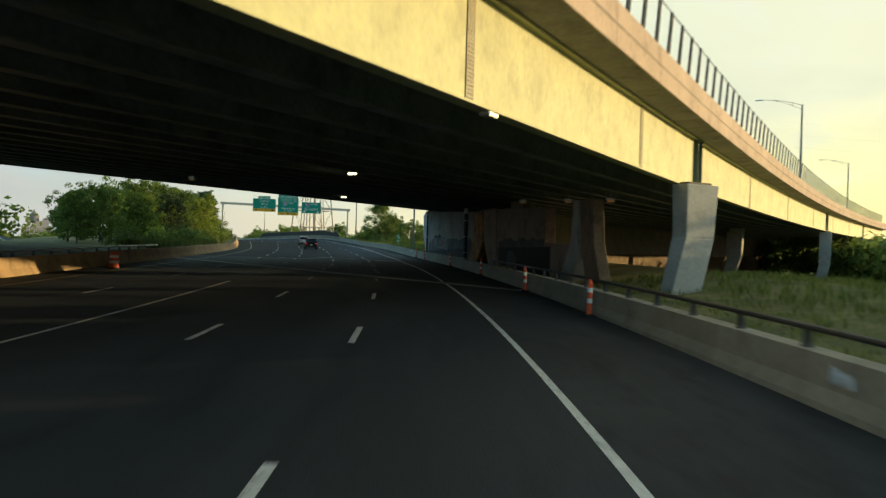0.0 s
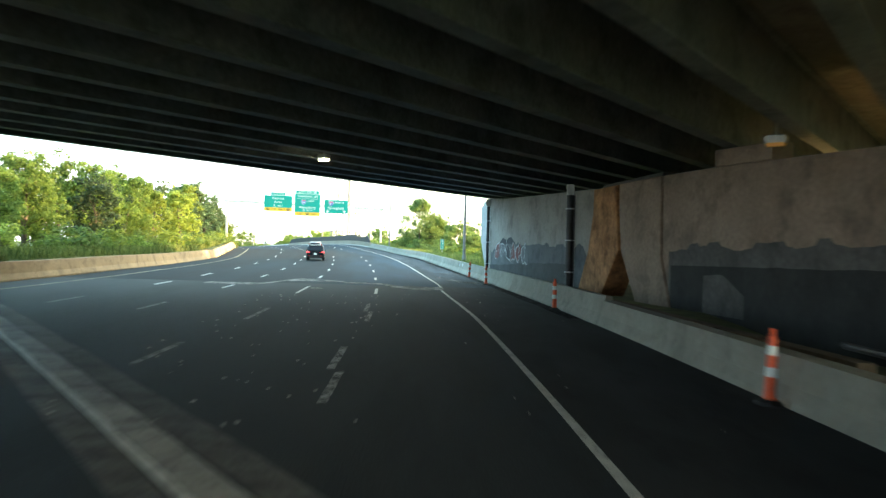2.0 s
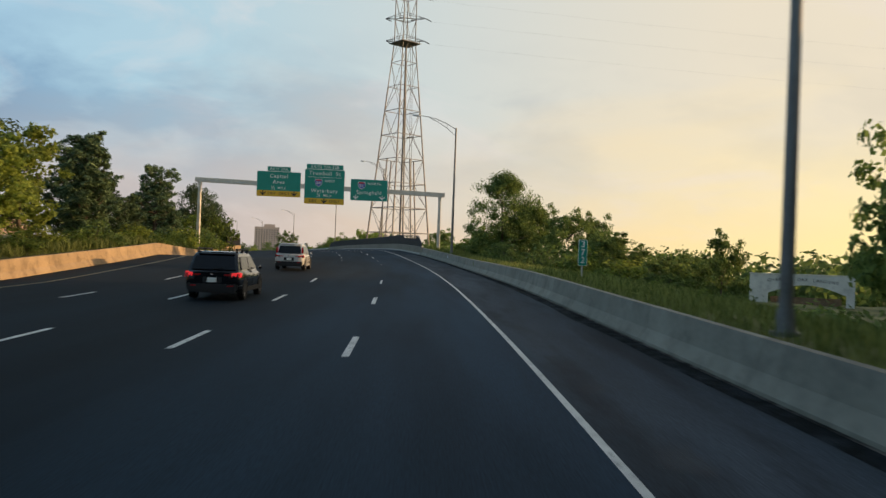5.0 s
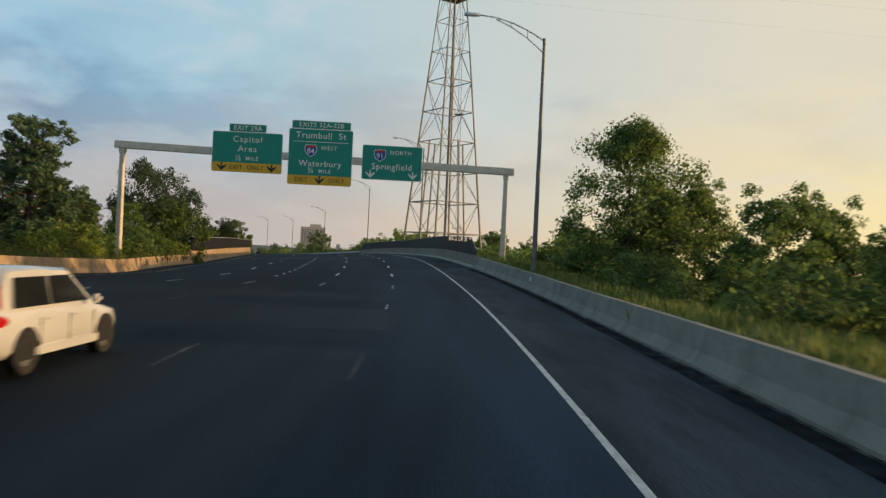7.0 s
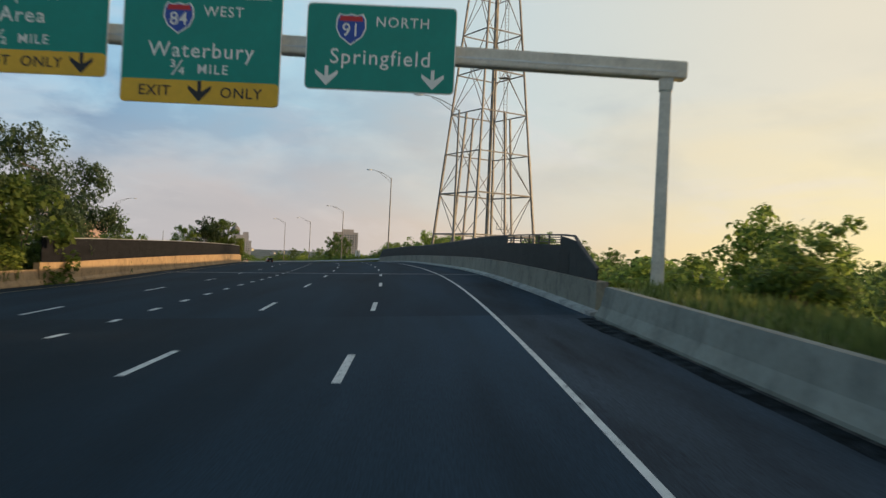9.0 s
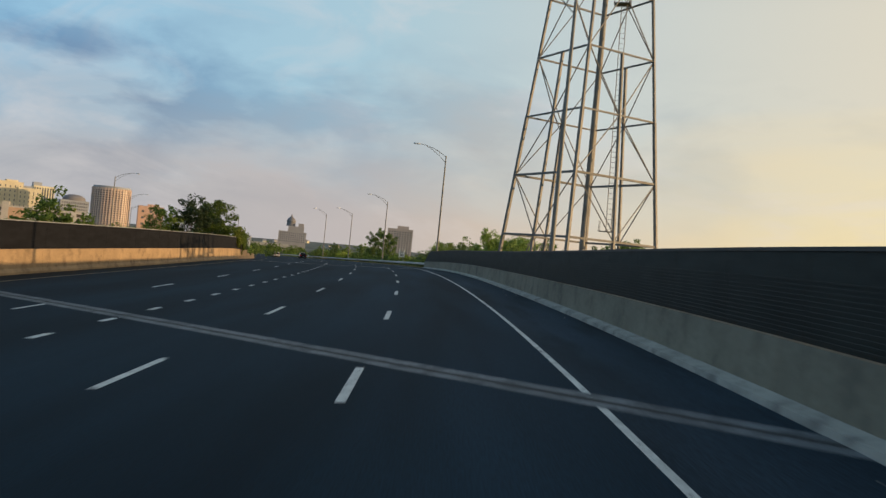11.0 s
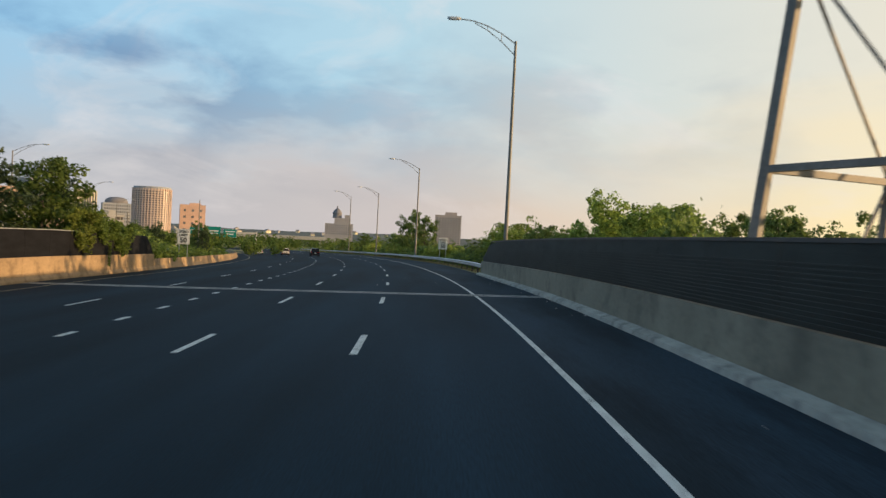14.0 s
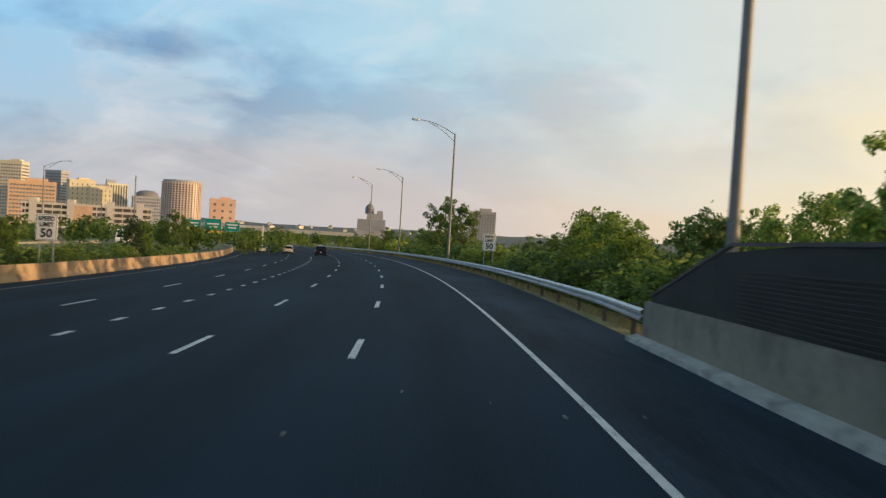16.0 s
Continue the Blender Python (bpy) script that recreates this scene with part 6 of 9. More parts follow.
LEVELS = [TG, 6.95] + [12.85 + 5.85 * k for k in range(0, 7)] + [53.0, 58.4, 63.6, 66.5]
for i in range(4):
    for a, b in zip(LEVELS, LEVELS[1:]):
        r = 0.27 if a < 13 else 0.22 if a < 40 else 0.15
        part("leg_section", beam(bmesh.new(), knot(i, a), knot(i, b), r * 1.05, r * 1.05, up=(0.5, 0.87, 0)), STEEL_TOWER, tower)
    bm = box(bmesh.new(), (1.2, 1.2, 0.8), knot(i, TG) + Vector((0, 0, 0.1)), bevel=0.08)
    part("footing", bm, CONCRETE, tower)
for n, z in enumerate(LEVELS[1:]):
    for i in range(4):
        t = 0.20 if z < 14 else 0.15 if z < 40 else 0.11
        bm = beam(bmesh.new(), knot(i, z), knot(i + 1, z), t, t)
        part("ring_bar", bm, STEEL_TOWER, tower)
for n, (a, b) in enumerate(zip(LEVELS, LEVELS[1:])):
    for i in range(4):
        bm = bmesh.new()
        t = 0.08 if a < 40 else 0.065
        mid = (knot(i, b) + knot(i + 1, b)) / 2
        if n % 2 == 0 and a < 50:
            beam(bm, knot(i, a), mid, t, t)
            beam(bm, knot(i + 1, a), mid, t, t)
        else:
            low = (knot(i, a) + knot(i + 1, a)) / 2
            beam(bm, knot(i, b), low, t, t)
            beam(bm, knot(i + 1, b), low, t, t)
        part("brace", bm, STEEL_TOWER, tower)
# posts in the middle of each side below, and the ladder
for i in range(4):
    a, b = (knot(i, TG) + knot(i + 1, TG)) / 2, (knot(i, 24.55) + knot(i + 1, 24.55)) / 2
    bm = beam(bmesh.new(), a, b, 0.24, 0.24, up=(0.5, 0.87, 0))
    part("side_post", bm, STEEL_TOWER, tower)
bm = bmesh.new()
rod(bm, TC + Vector((0.5, 0.3, TG)), TC + Vector((0.3, 0.2, 53)), 0.30, 0.20, 10)
smooth(part("riser_pipe", bm, STEEL_TOWER, tower))
bm = bmesh.new()
for x in (2.6, 3.1):
    rod(bm, TC + Vector((x, 0, 8.0)), TC + Vector((x - 1.2, 0, 53)), 0.04, sides=5)
for k in range(90):
    z = 8.2 + k * 0.5
    x = 2.6 - 1.2 * (z - 8) / 45
    rod(bm, TC + Vector((x, 0, z)), TC + Vector((x + 0.5, 0, z)), 0.02, sides=4)
part("ladder", bm, STEEL_TOWER, tower)
for z in (8.0, 30.0):
    bm = bmesh.new()
    box(bm, (1.6, 1.2, 0.06), TC + Vector((2.7 - 0.6 * (z - 8) / 22, 0, z)))
    for x in (-0.75, 0.75):
        for y in (-0.55, 0.55):
            rod(bm, TC + Vector((2.7 - 0.6 * (z - 8) / 22 + x, y, z)), TC + Vector((2.7 - 0.6 * (z - 8) / 22 + x, y, z + 1.0)), 0.025, sides=4)
    part("landing", bm, STEEL_TOWER, tower)
for z, reach in ((53.0, 4.6), (58.4, 4.9), (63.6, 4.6)):
    bm = bmesh.new()
    for sx in (-1, 1):
        for y in (-1.2, 1.2):
            beam(bm, TC + Vector((0, y, z)), TC + Vector((sx * reach, 0, z + 0.3)), 0.10, 0.10)
            beam(bm, TC + Vector((0, y, z + 1.6)), TC + Vector((sx * reach, 0, z + 0.35)), 0.08, 0.08)
    arm_ob = part("cross_arm", bm, STEEL_TOWER, tower)
    for sx in (-1, 1):
        bm = bmesh.new()
        p = TC + Vector((sx * reach, 0, z + 0.3))
        for k in range(9):
            rod(bm, p + Vector((0.14 * k, 0.10 * k, -0.05 * k)), p + Vector((0.14 * k + 0.05, 0.10 * k + 0.04, -0.05 * k - 0.02)), 0.14, sides=8)
        rod(bm, p, p + Vector((1.3, 0.9, -0.5)), 0.03, sides=5)
        part("insulator", bm, STEEL_DARK, arm_ob)
bm = bmesh.new()
box(bm, (5.6, 5.6, 0.12), TC + Vector((0, 0, 52.6)), Matrix.Rotation(radians(45), 3, "Z"))
for k in range(16):
    a = k * math.pi / 8
    rod(bm, TC + Vector((3.6 * math.cos(a), 3.6 * math.sin(a), 52.6)), TC + Vector((3.6 * math.cos(a), 3.6 * math.sin(a), 53.8)), 0.03, sides=4)
part("platform", bm, STEEL_TOWER, tower)
# wires go off to the right
for k, (z, reach) in enumerate(((53.0, 4.6), (58.4, 4.9), (63.6, 4.6))):
    wire = thing("power_line", "thin black power line sagging from the tower", "cable", "power lines")
    bm = bmesh.new()
    p = TC + Vector((reach + 1.2, 0.9, z - 0.2))
    q = Vector((260.0, 330.0, 46 + 5 * k))
    pts = [p.lerp(q, t / 12) - Vector((0, 0, 9 * (t / 12) * (1 - t / 12))) for t in range(13)]
    for a, b in zip(pts, pts[1:]):
        rod(bm, a, b, 0.007, sides=4)
    part("wire", bm, STEEL_DARK, wire)


# ---- plants ----
def leaf_material(name, base, tint, through=0.4):
    m = bpy.data.materials.new(name)
    m.use_nodes = True
    nd, ln = m.node_tree.nodes, m.node_tree.links.new
    b = nd["Principled BSDF"]
    out = nd["Material Output"]
    geo, oi = nd.new("ShaderNodeNewGeometry"), nd.new("ShaderNodeObjectInfo")
    r = nd.new("ShaderNodeValToRGB")
    r.color_ramp.elements[0].color, r.color_ramp.elements[1].color = (*[c * 0.55 for c in base], 1), (*tint, 1)
    ln(geo.outputs["Random Per Island"], r.inputs["Fac"])
    mr = nd.new("ShaderNodeMapRange")
    mr.inputs["To Min"].default_value, mr.inputs["To Max"].default_value = 0.75, 1.25
    ln(oi.outputs["Random"], mr.inputs["Value"])
    mx = nd.new("ShaderNodeMix")
    mx.data_type, mx.blend_type = "RGBA", "MULTIPLY"
    mx.inputs["Factor"].default_value = 1.0
    ln(r.outputs["Color"], mx.inputs[6])
    ln(mr.outputs["Result"], mx.inputs[7])
    ln(mx.outputs[2], b.inputs["Base Color"])
    b.inputs["Roughness"].default_value = 0.6
    b.inputs["Specular IOR Level"].default_value = 0.25
    tr = nd.new("ShaderNodeBsdfTranslucent")
    ln(mx.outputs[2], tr.inputs["Color"])
    ms = nd.new("ShaderNodeMixShader")
    ms.inputs["Fac"].default_value = through
    ln(b.outputs[0], ms.inputs[1])
    ln(tr.outputs[0], ms.inputs[2])
    ln(ms.outputs[0], out.inputs["Surface"])
    return m


LEAF_GREEN = leaf_material("leaf_green", (0.115, 0.195, 0.045), (0.215, 0.300, 0.065), 0.55)
# Lighter green for the right-hand trees: backlight and haze put into the colour.
LEAF_BACKLIT = leaf_material("leaf_backlit", (0.180, 0.290, 0.070), (0.330, 0.440, 0.105), 0.62)
LEAF_DARK = leaf_material("leaf_dark", (0.120, 0.205, 0.062), (0.215, 0.300, 0.085), 0.58)
LEAF_DEEP = leaf_material("leaf_deep", (0.050, 0.090, 0.042), (0.095, 0.140, 0.062), 0.45)
LEAF_YELLOW = leaf_material("leaf_yellow", (0.215, 0.300, 0.058), (0.360, 0.430, 0.085), 0.55)
LEAF_BRONZE = leaf_material("leaf_bronze", (0.115, 0.200, 0.070), (0.240, 0.330, 0.100), 0.66)
NEEDLE = leaf_material("pine_needle", (0.085, 0.150, 0.080), (0.145, 0.215, 0.105), 0.3)
GRASS_BLADE = leaf_material("grass_blade", (0.12, 0.19, 0.045), (0.24, 0.28, 0.085), 0.45)
STRAW = leaf_material("dry_grass", (0.24, 0.20, 0.09), (0.42, 0.34, 0.17), 0.35)


def quads(name, centres, normals, spins, sizes, aspect, mat):
    """Many small leaves, each bent along its middle."""
    n = len(centres)
    ref = np.where(np.abs(normals[:, 2:3]) < 0.9, np.array([[0, 0, 1.0]]), np.array([[1.0, 0, 0]]))
    a = np.cross(normals, ref)
    a /= np.linalg.norm(a, axis=1, keepdims=True) + 1e-9
    b = np.cross(normals, a)
    c, s = np.cos(spins)[:, None], np.sin(spins)[:, None]
    x, y = (a * c + b * s) * sizes[:, None], (b * c - a * s) * sizes[:, None] * aspect
    v = np.stack([centres - x, centres - y * 0.9 + normals * sizes[:, None] * 0.12, centres + x * 1.1, centres + y], 1).reshape(-1, 3)
    me = bpy.data.meshes.new(name)
    me.vertices.add(4 * n)
    me.vertices.foreach_set("co", v.astype(np.float32).ravel())
    me.loops.add(4 * n)
    me.loops.foreach_set("vertex_index", np.arange(4 * n, dtype=np.int32))
    me.polygons.add(n)
    me.polygons.foreach_set("loop_start", np.arange(0, 4 * n, 4, dtype=np.int32))
    me.update(calc_edges=True)
    me.materials.append(mat)
    return me


def limb(bm, pts, radii, sides=7):
    rings = []
    for i, p in enumerate(pts):
        d = (pts[min(i + 1, len(pts) - 1)] - pts[max(i - 1, 0)]).normalized()
        q = d.to_track_quat("Z", "Y")
        rings.append([p + q @ Vector((radii[i] * math.cos(2 * math.pi * k / sides), radii[i] * math.sin(2 * math.pi * k / sides), 0)) for k in range(sides)])
    loft(bm, rings)


def broad_tree(seed, height, spread, mat, label, bare=0.22, clumps=70, per=70, leaf=0.182, gaps=0.1, taper=0.0):
    """Trunk, limbs and a crown of leaf clumps at the limbs' ends, with an uneven outline."""
    rng, rs = random.Random(seed), np.random.RandomState(seed)
    ob = thing("tree", label, "tree", "trees beside the motorway")
    bm = bmesh.new()
    top = height * 0.72
    pts = [Vector((0, 0, -0.4))]
    for k in range(1, 7):
        pts.append(Vector((rng.uniform(-1, 1) * 0.05 * height * k / 6, rng.uniform(-1, 1) * 0.05 * height * k / 6, top * k / 6)))
    r0 = 0.020 * height + 0.06
    limb(bm, pts, [r0 * (1.35 if k == 0 else 1 - 0.13 * k) for k in range(7)], 9)
    ends = []
    for k in range(11):
        f = bare + (1 - bare) * (k + 0.5) / 11
        i = min(5, int(f * 6))
        a = pts[i].lerp(pts[i + 1], f * 6 - i)
        az = k * 2.4 + rng.uniform(-0.4, 0.4)
        reach = spread * (0.95 - 0.55 * f) * rng.uniform(0.75, 1.15) * (1 + taper * (0.4 - f))
        rise = height * (0.10 + 0.20 * f) * rng.uniform(0.7, 1.2)
        b = a + Vector((math.cos(az) * reach * 0.5, math.sin(az) * reach * 0.5, rise * 0.62))
        c = a + Vector((math.cos(az + 0.2) * reach, math.sin(az + 0.2) * reach, rise))
        limb(bm, [a, b, c], [r0 * 0.42 * (1.1 - f), r0 * 0.26 * (1.1 - f), 0.02], 6)
        ends += [(b, 0.5), (c, 0.8)]
        for j in range(2):
            e = b.lerp(c, rng.uniform(0.2, 0.9)) + Vector((rng.uniform(-1, 1), rng.uniform(-1, 1), rng.uniform(-0.2, 0.8))) * spread * 0.3
            limb(bm, [b.lerp(c, 0.3), e], [0.035, 0.012], 5)
            ends.append((e, 0.8))
    smooth(part("trunk", bm, BARK, ob))
    cen, nor, siz = [], [], []
    crown = Vector((0, 0, height * (0.5 + bare * 0.45)))
    rz = height * (0.52 - bare * 0.40)
    for k in range(clumps):
        if k < len(ends):
            p = ends[k][0]
        else:
            az, u = rng.uniform(0, 6.283), rng.uniform(-0.75, 1)
            w = math.sqrt(max(0, 1 - u * u)) * rng.uniform(0.62, 1.06)
            bump = 1 + 0.55 * noise.noise((math.cos(az) * 1.6 + seed, math.sin(az) * 1.6, u * 1.8))
            p = crown + Vector((math.cos(az) * w * spread * bump, math.sin(az) * w * spread * bump, u * rz * bump))
            side = 1 + taper * (0.5 - p.z / height)
            p = Vector((p.x * side, p.y * side, p.z))
        r = spread * rng.uniform(0.16, 0.30)
        n = int(per * rng.uniform(0.5, 1.3))
        d = rs.normal(size=(n, 3))
        d /= np.linalg.norm(d, axis=1, keepdims=True)
        rad = r * rs.uniform(0.25, 1.05, n) ** 0.7
        cen.append(np.array(p) + d * rad[:, None] * np.array([1, 1, 0.68]))
        nn = d + rs.normal(scale=0.6, size=(n, 3)) + np.array([0, 0, 0.35])
        nor.append(nn / np.linalg.norm(nn, axis=1, keepdims=True))
        siz.append(leaf * rs.uniform(0.6, 1.35, n))
    cen, nor, siz = np.concatenate(cen), np.concatenate(nor), np.concatenate(siz)
    keep = np.array([noise.noise((p[0] * 0.55 + seed, p[1] * 0.55, p[2] * 0.55)) > -0.42 + gaps * 0.5 for p in cen])
    cen, nor, siz = cen[keep], nor[keep], siz[keep]
    me = quads("crown", cen, nor, rs.uniform(0, 6.28, len(cen)), siz, 0.62, mat)
    leaves = new("crown", me)
    leaves.parent = ob
    return ob


def pine_tree(seed, height, spread, label):
    """Irregular upswept branches with needle tufts along their outer halves; lobes and gaps between them."""
    rng, rs = random.Random(seed), np.random.RandomState(seed)
    ob = thing("pine_tree", label, "tree", "pines beside the motorway")
    bm = bmesh.new()
    r0 = 0.018 * height + 0.05
    limb(bm, [Vector((0, 0, -0.4)), Vector((0.05, 0, height * 0.5)), Vector((0, 0.05, height * 0.96))], [r0 * 1.3, r0 * 0.7, 0.02], 8)
    cen, nor, siz = [], [], []

    def tuft(p, r, n):
        d = rs.normal(size=(n, 3))
        d /= np.linalg.norm(d, axis=1, keepdims=True)
        cen.append(np.array(p) + d * (r * rs.uniform(0.2, 1.0, n))[:, None] * np.array([1, 1, 0.75]))
        nn = d * 0.6 + rs.normal(scale=0.7, size=(n, 3)) + np.array([0, 0, 0.5])
        nor.append(nn / np.linalg.norm(nn, axis=1, keepdims=True))
        siz.append(0.19 * rs.uniform(0.6, 1.3, n))

    z = height * 0.06
    while z < height * 0.95:
        f = (z - height * 0.06) / (height * 0.92)
        for k in range(6 if f < 0.7 else 4):
            az = rng.uniform(0, 6.28)
            lobe = 0.80 + 0.55 * noise.noise((math.cos(az) * 1.1 + seed, math.sin(az) * 1.1, z * 0.30))
            reach = spread * (0.30 + 0.80 * (1 - f) ** 0.8) * min(1.0, 0.55 + 2.2 * f) * lobe * rng.uniform(0.65, 1.15)
            a = Vector((0, 0, z))
            out = Vector((math.cos(az), math.sin(az), 0))
            b = a + out * reach * 0.6 + Vector((0, 0, reach * 0.10))
            c = a + out * reach + Vector((0, 0, reach * rng.uniform(0.25, 0.55) + 0.25))
            limb(bm, [a, b, c], [r0 * 0.26 * (1 - f) + 0.014, r0 * 0.14 * (1 - f) + 0.010, 0.006], 5)
            tuft(c, 0.34, 30)
            for j in range(3):
                q = b.lerp(c, rng.uniform(-0.5, 0.9)) + Vector((rng.uniform(-0.35, 0.35), rng.uniform(-0.35, 0.35), rng.uniform(-0.1, 0.3)))
                tuft(q, 0.40, 26)
        z += height * rng.uniform(0.030, 0.048)
    tuft((0, 0.05, height * 0.95), 0.25, 26)
    smooth(part("trunk", bm, BARK, ob))
    cen, nor, siz = np.concatenate(cen), np.concatenate(nor), np.concatenate(siz)
    leaves = new("crown", quads("crown", cen, nor, rs.uniform(0, 6.28, len(cen)), siz, 0.34, NEEDLE))
    leaves.parent = ob
    return ob


def bush(seed, height, spread, mat, label, name="bush"):
    rng, rs = random.Random(seed), np.random.RandomState(seed)
    ob = thing(name, label, "bush", "bushes beside the motorway")
    bm = bmesh.new()
    cen, nor, siz = [], [], []
    for k in range(16):
        az, w = rng.uniform(0, 6.28), rng.uniform(0.1, 0.9)
        c = Vector((math.cos(az) * spread * w, math.sin(az) * spread * w, height * rng.uniform(0.35, 0.95) * (1.1 - 0.5 * w)))
        limb(bm, [Vector((c.x * 0.2, c.y * 0.2, -0.3)), c * 0.6, c], [0.035, 0.022, 0.008], 5)
        n = int(72 * rng.uniform(0.6, 1.3))
        d = rs.normal(size=(n, 3))
        d /= np.linalg.norm(d, axis=1, keepdims=True)
        r = 0.34 * spread * rng.uniform(0.7, 1.2)
        p = np.array(c) + d * (r * rs.uniform(0.3, 1.05, n))[:, None] * np.array([1, 1, 0.85])
        p[:, 2] = np.maximum(p[:, 2], 0.02)
        cen.append(p)
        nn = d + rs.normal(scale=0.6, size=(n, 3)) + np.array([0, 0, 0.4])
        nor.append(nn / np.linalg.norm(nn, axis=1, keepdims=True))
        siz.append(0.112 * rs.uniform(0.6, 1.4, n))
    smooth(part("stem", bm, BARK, ob))
    cen, nor, siz = np.concatenate(cen), np.concatenate(nor), np.concatenate(siz)
    leaves = new("crown", quads("crown", cen, nor, rs.uniform(0, 6.28, len(cen)), siz, 0.6, mat))
    leaves.parent = ob
    return ob


TREES = {
    "g1": (broad_tree(11, 10, 3.6, LEAF_GREEN, "leafy green roadside tree with an uneven crown", bare=0.06, clumps=120, gaps=-0.2), 10),
    "g2": (broad_tree(23, 10, 3.3, LEAF_DEEP, "dark green roadside tree with an open crown", bare=0.16, clumps=110, gaps=0.3), 10),
    "g3": (broad_tree(37, 10, 4.2, LEAF_GREEN, "broad leafy green roadside tree", bare=0.05, clumps=130, gaps=-0.2), 10),
    "y1": (broad_tree(41, 10, 3.2, LEAF_YELLOW, "young yellow-green roadside tree", bare=0.12, clumps=100), 10),
    "d1": (broad_tree(47, 10, 3.4, LEAF_DEEP, "tall dark tree with fine open foliage on the median", bare=0.30, clumps=150, per=140, leaf=0.105, gaps=0.38), 10),
    "r1": (broad_tree(13, 10, 3.6, LEAF_BACKLIT, "leafy green tree with an uneven crown behind the guardrail, coloured as if backlit", bare=0.06, clumps=120, per=74, leaf=0.170, gaps=-0.1), 10),
    "r2": (broad_tree(29, 10, 3.5, LEAF_DARK, "green tree with an open crown behind the shoulder", bare=0.12, clumps=110, gaps=0.2), 10),
    "r3": (broad_tree(31, 10, 4.2, LEAF_BACKLIT, "broad green tree behind the shoulder, coloured as if backlit", bare=0.05, clumps=130, per=74, leaf=0.170, gaps=-0.1), 10),
    "f1": (broad_tree(83, 10, 4.0, LEAF_GREEN, "full green tree farther off beside the motorway", bare=0.06, clumps=90, per=56, leaf=0.22, gaps=-0.1), 10),
    "f2": (broad_tree(89, 10, 4.2, LEAF_DARK, "dark green tree farther off beside the motorway", bare=0.08, clumps=90, per=56, leaf=0.22, gaps=0.0), 10),
    "b1": (broad_tree(53, 10, 4.0, LEAF_BRONZE, "olive-green tree with loose foliage in the low sun", bare=0.05, clumps=150, per=120, leaf=0.135, gaps=0.1), 10),
    "a1": (broad_tree(59, 10, 3.9, LEAF_BRONZE, "tall airy tree with thin olive foliage against the light", bare=0.12, clumps=190, per=165, leaf=0.095, gaps=0.30, taper=0.55), 10),
    "p1": (pine_tree(61, 10, 2.9, "dark blue-green pine tree with upswept branches"), 10),
    "p2": (pine_tree(67, 10, 3.3, "dark bushy pine tree on the median"), 10),
    "u1": (bush(71, 2.2, 1.7, LEAF_GREEN, "leafy green roadside bush"), 2.2),
    "u2": (bush(73, 2.2, 2.0, LEAF_YELLOW, "yellow-green roadside bush in the sun"), 2.2),
    "u3": (bush(79, 2.2, 1.9, LEAF_DARK, "dark green roadside bush"), 2.2),
}
placed = set()


def plant(kind, s, l, top, turn=0.0, wide=1.0, rel=True):
    """top: metres above the road's surface beside it (rel), or the plant's own height."""
    ob, h0 = TREES[kind]
    g = R(s, l)
    z = ground_height(g.x, g.y)
    h = (R(s, max(-23, min(3, l))).z + top - z) if rel else top
    k = max(0.15, h / h0)
    m = Matrix.Translation((g.x, g.y, z)) @ pose(0, 0, 0, 0, 0, turn) @ Matrix.Diagonal((k * wide, k * wide, k, 1))
    if kind in placed:
        copy_thing(ob, m @ Matrix.Diagonal([1 / v for v in ob.scale] + [1]))
    else:
        ob.matrix_world = m
        placed.add(kind)


